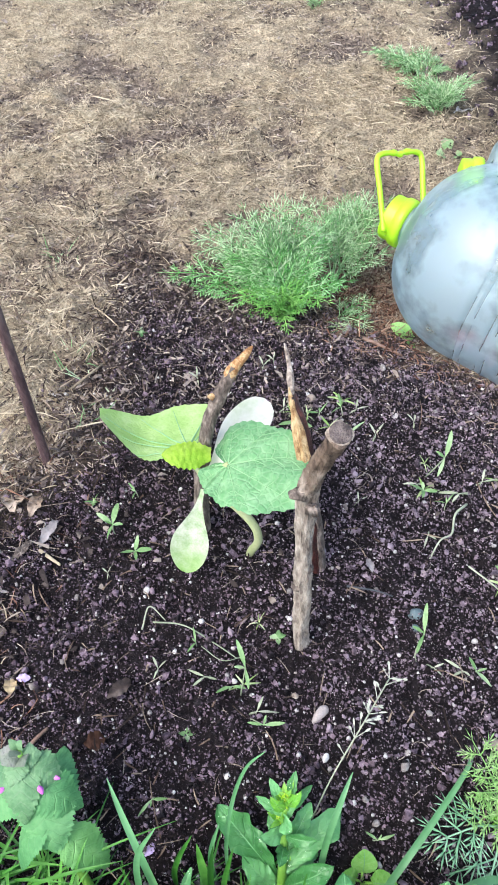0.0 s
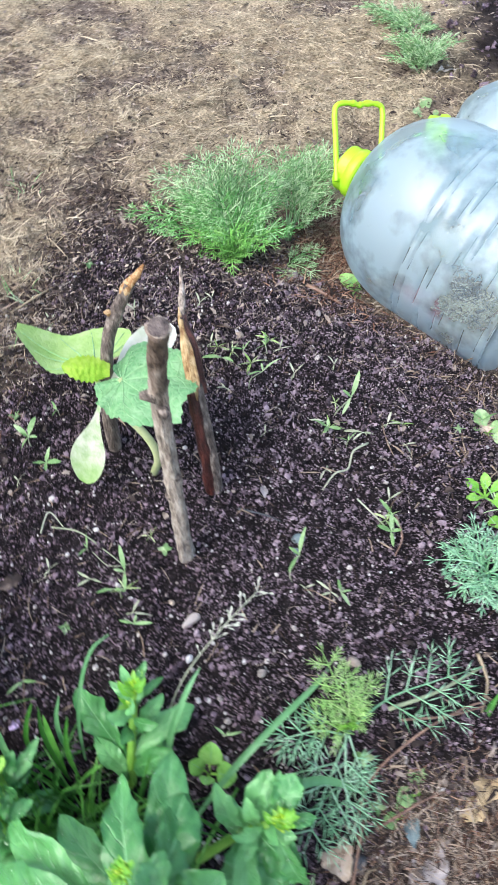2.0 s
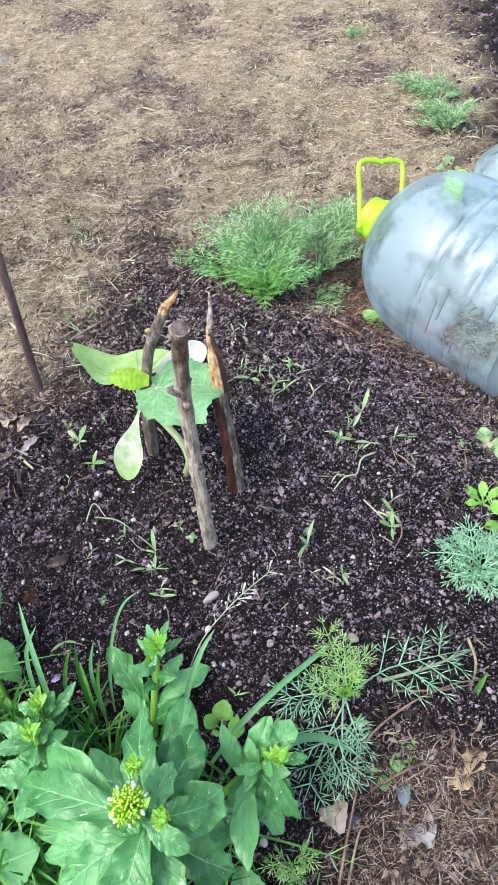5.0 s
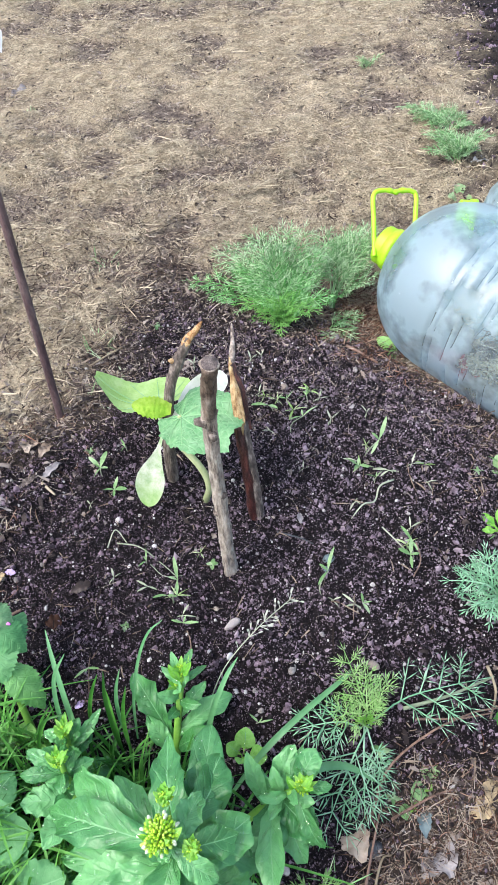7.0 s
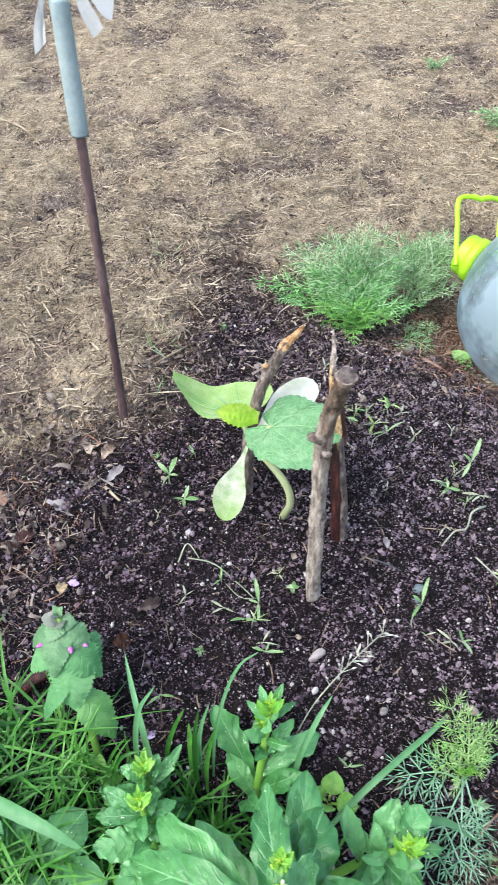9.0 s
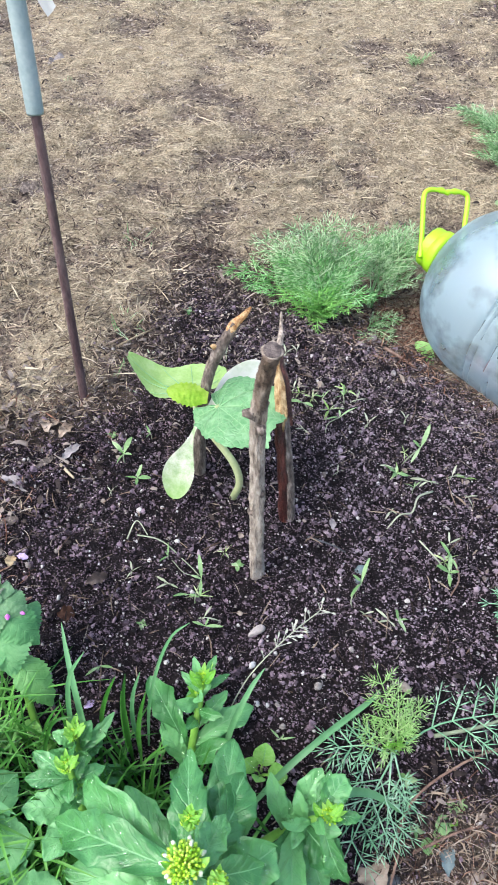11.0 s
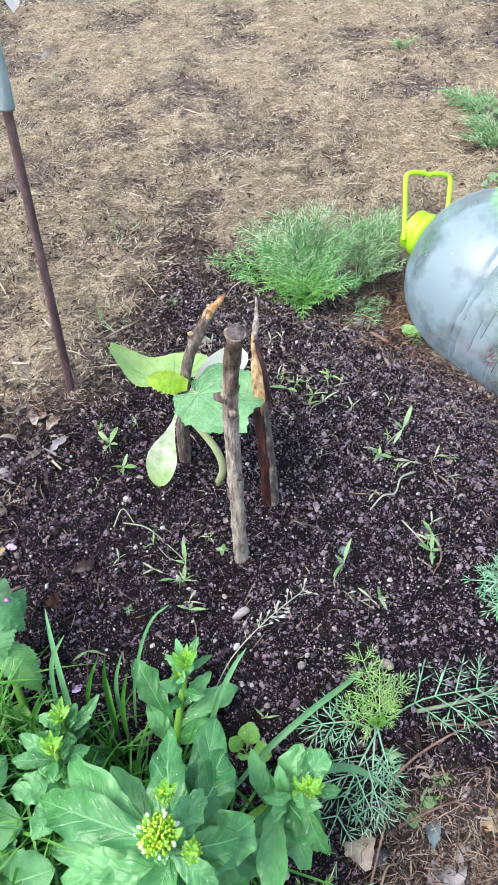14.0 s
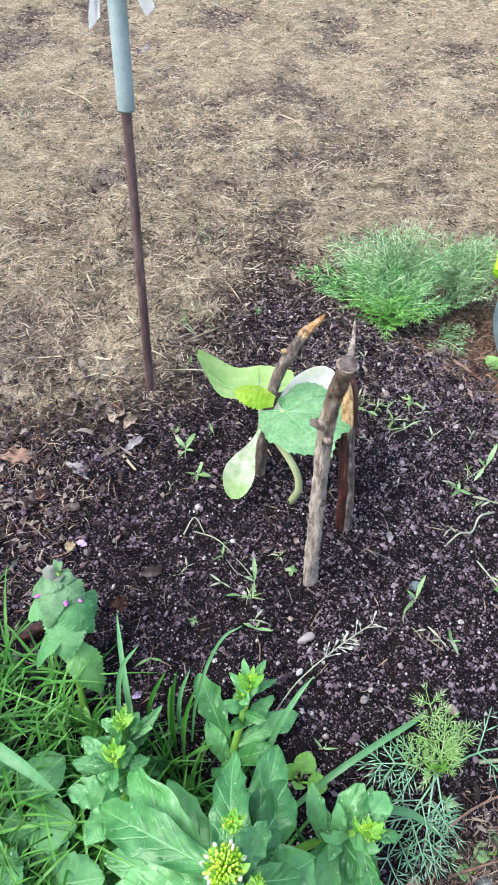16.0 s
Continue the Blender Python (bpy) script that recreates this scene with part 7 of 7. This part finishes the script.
size = np.clip(rng.lognormal(math.log(0.00085), 0.42, len(x)), 0.0004, 0.0024)
me = lumps("pale_grit", np.stack([x, y, crust(x, y) + 0.001 + size * 0.4], 1), size, M_PERLITE, rng, 0.7, 0.15)
tagged(new("pale_grit", me), "white and grey grit strewn in the soil", "grit", kind="stuff")


x, y = scatter(5000, -0.32, 0.36, -0.2, 0.45, lambda a, b: bed(a, b))
size = np.clip(rng.lognormal(math.log(0.00042), 0.35, len(x)), 0.0002, 0.0009)
me = lumps("pale_grit", np.stack([x, y, crust(x, y) + 0.0014 + size], 1), size, M_PERLITE, rng, 0.7, 0.2, False, None)
tagged(new("pale_grit", me), "fine pale specks of sand on the soil", "grit", kind="stuff")


def thatch_share(a, b):
    clump = np.clip(0.68 + 0.9 * wobble(a, b, 62, 2.2) + 0.5 * wobble(b, a, 107, 5.1), 0.12, 1)
    return np.clip(1.05 - 1.15 * bed(a, b), 0.0, 1) ** 1.2 * (0.16 + 0.84 * mats(a, b)) * clump


def patch(a, b, x0, x1, y0, y1, soft):
    """1 inside a stretch of the plot, falling off softly and unevenly at its edges."""
    u, v = a + 0.5 * soft * wobble(a, b, 6, 7.0), b + 0.5 * soft * wobble(a, b, 5, 8.0)
    return smooth(x0, x0 + soft, u) * (1 - smooth(x1 - soft, x1, u)) * smooth(y0, y0 + soft, v) * (1 - smooth(y1 - soft, y1, v))


x1, y1 = scatter(104000, -0.90, 0.60, 0.20, 0.92, lambda a, b: thatch_share(a, b) * patch(a, b, -0.9, 0.6, 0.20, 0.92, 0.12))
x2, y2 = scatter(136000, -1.55, 1.0, 0.72, 2.05, lambda a, b: thatch_share(a, b) * patch(a, b, -1.55, 1.0, 0.72, 2.05, 0.25))
x3, y3 = scatter(20000, -0.72, -0.12, -0.25, 0.42, lambda a, b: thatch_share(a, b) * patch(a, b, -0.72, -0.05, -0.25, 0.45, 0.15))
x, y = np.concatenate([x1, x2, x3]), np.concatenate([y1, y2, y3])
me = straws("dry_thatch", x, y, np.clip(rng.lognormal(math.log(0.0125), 0.5, len(x)), 0.004, 0.05), rng.uniform(0.0004, 0.0011, len(x)) * np.clip(0.45 + 0.7 * y, 0.6, 1.5), M_STRAW, rng, lift=0.006 * np.clip(1 + 0.9 * wobble(x, y, 150, 1.5), 0.1, 2.2), curl=0.5, steep=0.25, comb=0.75)
tagged(new("dry_thatch", me), "dry tan thatch of dead matted grass", "thatch", kind="stuff")
x1, y1 = scatter(70000, -0.85, 0.60, -0.15, 0.95, lambda a, b: thatch_share(a, b) * patch(a, b, -0.85, 0.6, -0.15, 0.95, 0.15))
x2, y2 = scatter(46000, -1.4, 0.9, 0.75, 1.9, lambda a, b: thatch_share(a, b) * patch(a, b, -1.4, 0.9, 0.75, 1.9, 0.25))
x, y = np.concatenate([x1, x2]), np.concatenate([y1, y2])
me = straws("thatch_chaff", x, y, rng.uniform(0.003, 0.009, len(x)), rng.uniform(0.0006, 0.0016, len(x)), M_STRAW, rng, lift=0.006, curl=0.9, steep=0.45, segs=2)
tagged(new("thatch_chaff", me), "short broken bits of dry grass", "thatch", kind="stuff")
x, y = scatter(70000, -4.0, 4.0, -3.0, 4.6, lambda a, b: thatch_share(a, b) * smooth(1.3, 1.9, np.hypot(a + 0.2, b - 0.8)) * (1 - 0.9 * smooth(1.5, 4.0, np.hypot(a, b - 0.8))))
me = straws("dry_thatch", x, y, rng.uniform(0.02, 0.07, len(x)), rng.uniform(0.002, 0.004, len(x)), M_STRAW, rng, lift=0.004, curl=0.4, steep=0.12)
tagged(new("dry_thatch", me), "sparse dry thatch farther from the bed", "thatch", kind="stuff")


x, y = scatter(10000, -1.0, 0.6, -0.15, 1.5, lambda a, b: 0.20 * patch(a, b, -1.0, 0.6, -0.15, 1.5, 0.25) + np.exp(-((bed(a, b) - 0.35) / 0.28) ** 2) * (1 - smooth(0.62, 0.75, b)))
me = straws("leaf_flakes", x, y, np.clip(rng.lognormal(math.log(0.0062), 0.4, len(x)), 0.003, 0.015), rng.uniform(0.0016, 0.0044, len(x)), M_FLAKE, rng, lift=0.005, curl=0.3, steep=0.5)
tagged(new("leaf_flakes", me), "dark brown and grey flakes of dead leaves", "litter", kind="stuff")


x, y = scatter(60000, -1.2, 0.8, 0.1, 1.7, lambda a, b: (1 - bed(a, b)) * (1 - mats(a, b)) * patch(a, b, -1.2, 0.8, 0.1, 1.7, 0.2))
me = straws("gap_litter", x, y, rng.uniform(0.004, 0.016, len(x)), rng.uniform(0.0006, 0.0020, len(x)) * np.clip(0.5 + 0.6 * y, 0.6, 1.4), M_MULCH, rng, lift=0.005, curl=0.5, steep=0.3)
tagged(new("gap_litter", me), "brown rotting bits between mats of dry grass", "litter", kind="stuff")


x, y = scatter(4200, -0.62, -0.06, 0.12, 0.62, lambda a, b: np.clip(1 - 1.3 * bed(a, b), 0, 1) * patch(a, b, -0.62, -0.06, 0.12, 0.62, 0.12))
pick = rng.random(len(x))
for lo, hi, mat, label in ((0.0, 0.5, M_STRAW, "long pale straws on matted grass"), (0.5, 1.0, M_LITTER, "dark rotting stems among pale straws")):
    k = (pick >= lo) & (pick < hi)
    me = straws("loose_straw", x[k], y[k], np.clip(rng.lognormal(math.log(0.017), 0.45, k.sum()), 0.006, 0.05), rng.uniform(0.0006, 0.0016, k.sum()), mat, rng, lift=0.010, curl=0.4, steep=0.2, comb=0.5)
    tagged(new("loose_straw", me), label, "straw", kind="stuff")


def back_edge(a, b):
    """The strewn margin behind and left of the plant, where thatch thins out into soil."""
    return np.exp(-((bed(a, b) - 0.62) / 0.33) ** 2) * smooth(0.10, 0.22, b) * smooth(0.06, -0.02, a) + 0.10 * bed(a, b) * smooth(0.16, 0.30, b)


x, y = scatter(19000, -0.36, 0.12, 0.08, 0.50, back_edge)
pick = rng.random(len(x))
for lo, hi, mat, label in ((0.0, 0.55, M_MULCH, "tan and brown chips strewn on the soil's edge"), (0.55, 1.0, M_FLAKE, "dark brown chips strewn on the soil's edge")):
    k = (pick >= lo) & (pick < hi)
    me = straws("edge_chips", x[k], y[k], np.clip(rng.lognormal(math.log(0.0058), 0.5, k.sum()), 0.0025, 0.022), np.clip(rng.lognormal(math.log(0.0011), 0.55, k.sum()), 0.0004, 0.004), mat, rng, lift=0.005, curl=0.6, steep=0.35, segs=2)
    tagged(new("edge_chips", me), label, "litter", kind="stuff")


def litter_share(a, b):
    bottle = np.exp(-(((a - 0.17) / 0.11) ** 2 + ((b - 0.43) / 0.10) ** 2)) + 0.5 * np.exp(-(((a - 0.30) / 0.10) ** 2 + ((b - 0.22) / 0.10) ** 2))
    front = smooth(0.12, 0.19, a - 0.35 * (b + 0.17)) * smooth(-0.10, -0.16, b)
    rim = np.exp(-((bed(a, b) - 0.42) / 0.34) ** 2) * (0.55 + 0.45 * smooth(0.05, -0.1, a))
    return np.clip(bottle + front + rim, 0, 1)


x, y = scatter(60000, -0.45, 0.5, -0.45, 0.75, litter_share)
me = straws("brown_litter", x, y, np.clip(rng.lognormal(math.log(0.009), 0.55, len(x)), 0.003, 0.04), rng.uniform(0.0004, 0.0014, len(x)), M_LITTER, rng, lift=0.005, curl=0.3, steep=0.18)
tagged(new("brown_litter", me), "reddish-brown litter of needles and dead stems", "litter", kind="stuff")
x, y = scatter(26000, 0.08, 0.42, -0.42, -0.10, lambda a, b: smooth(0.11, 0.20, a - 0.35 * (b + 0.17)) * smooth(0.10, 0.17, -b))
pick = rng.random(len(x)) + 0.25 * wobble(x, y, 40, 4.0)
for lo, hi, mat, label in ((-9, 0.55, M_MULCH, "matted brown and tan dead stems"), (0.55, 0.80, M_RUST, "reddish dead needles among matted stems"), (0.80, 9, M_LITTER, "dark rotting bits among matted stems")):
    k = (pick >= lo) & (pick < hi)
    me = straws("front_litter", x[k], y[k], np.clip(rng.lognormal(math.log(0.0085), 0.55, k.sum()), 0.002, 0.035), rng.uniform(0.00022, 0.00075, k.sum()), mat, rng, lift=0.008, curl=0.9, steep=0.3)
    tagged(new("front_litter", me), label, "litter", kind="stuff")
x, y = scatter(1500, 0.08, 0.42, -0.42, -0.10, lambda a, b: smooth(0.11, 0.20, a - 0.35 * (b + 0.17)) * smooth(0.10, 0.17, -b))
me = straws("leaf_flakes", x, y, rng.uniform(0.004, 0.013, len(x)), rng.uniform(0.0015, 0.0045, len(x)), M_FLAKE, rng, lift=0.007, curl=0.5, steep=0.5)
tagged(new("leaf_flakes", me), "curled brown flakes on matted stems", "litter", kind="stuff")
x, y = scatter(4200, -0.34, 0.34, -0.2, 0.44, lambda a, b: bed(a, b) * (0.2 + 0.8 * np.clip(smooth(-0.10, -0.24, a) + smooth(0.16, 0.30, b), 0, 1)))
me = straws("straw_bits", x, y, rng.uniform(0.003, 0.018, len(x)), rng.uniform(0.00025, 0.0006, len(x)), M_MULCH, rng, lift=0.004, curl=0.8, steep=0.2)
tagged(new("straw_bits", me), "thin dry bits of straw and root on soil", "straw", kind="stuff")
x, y = scatter(27000, -0.02, 0.36, 0.24, 0.62, lambda a, b: np.exp(-(((a - 0.115) / 0.05) ** 2 + ((b - 0.455) / 0.065) ** 2)) + 0.12 * np.exp(-(((a - 0.20) / 0.10) ** 2 + ((b - 0.335) / 0.035) ** 2)))
me = straws("rust_litter", x, y, np.clip(rng.lognormal(math.log(0.010), 0.5, len(x)), 0.003, 0.035), rng.uniform(0.0005, 0.0015, len(x)), M_RUST, rng, lift=0.007, curl=0.3, steep=0.2)
tagged(new("rust_litter", me), "rust-brown dead needles beside the bottle", "litter", kind="stuff")


def left_edge(a, b):
    return smooth(-0.17, -0.30, a + 0.05 * wobble(a, b, 30, 6.0)) * smooth(-0.16, -0.08, b) * (1 - smooth(0.15, 0.22, b))


x, y = scatter(6000, -0.45, -0.14, -0.17, 0.23, left_edge)
pick = rng.random(len(x))
for lo, hi, mat, label in ((0.0, 0.60, M_MULCH, "tangled dead stems at the bed's edge"), (0.60, 0.93, M_RUST, "reddish-brown dead needles at the bed's edge"), (0.93, 1.0, M_STRAW, "loose pale straws strewn on the bed's edge")):
    k = (pick >= lo) & (pick < hi)
    me = straws("edge_litter", x[k], y[k], np.clip(rng.lognormal(math.log(0.009), 0.5, k.sum()), 0.003, 0.030), rng.uniform(0.0003, 0.0010, k.sum()), mat, rng, lift=0.006, curl=0.5, steep=0.22)
    tagged(new("edge_litter", me), label, "litter", kind="stuff")
x, y = scatter(1300, -0.45, -0.14, -0.17, 0.23, left_edge)
me = straws("leaf_flakes", x, y, np.clip(rng.lognormal(math.log(0.0075), 0.45, len(x)), 0.003, 0.020), rng.uniform(0.0018, 0.0050, len(x)), M_FLAKE, rng, lift=0.007, curl=0.4, steep=0.6)
tagged(new("leaf_flakes", me), "brown and grey leaf flakes at the bed's edge", "litter", kind="stuff")
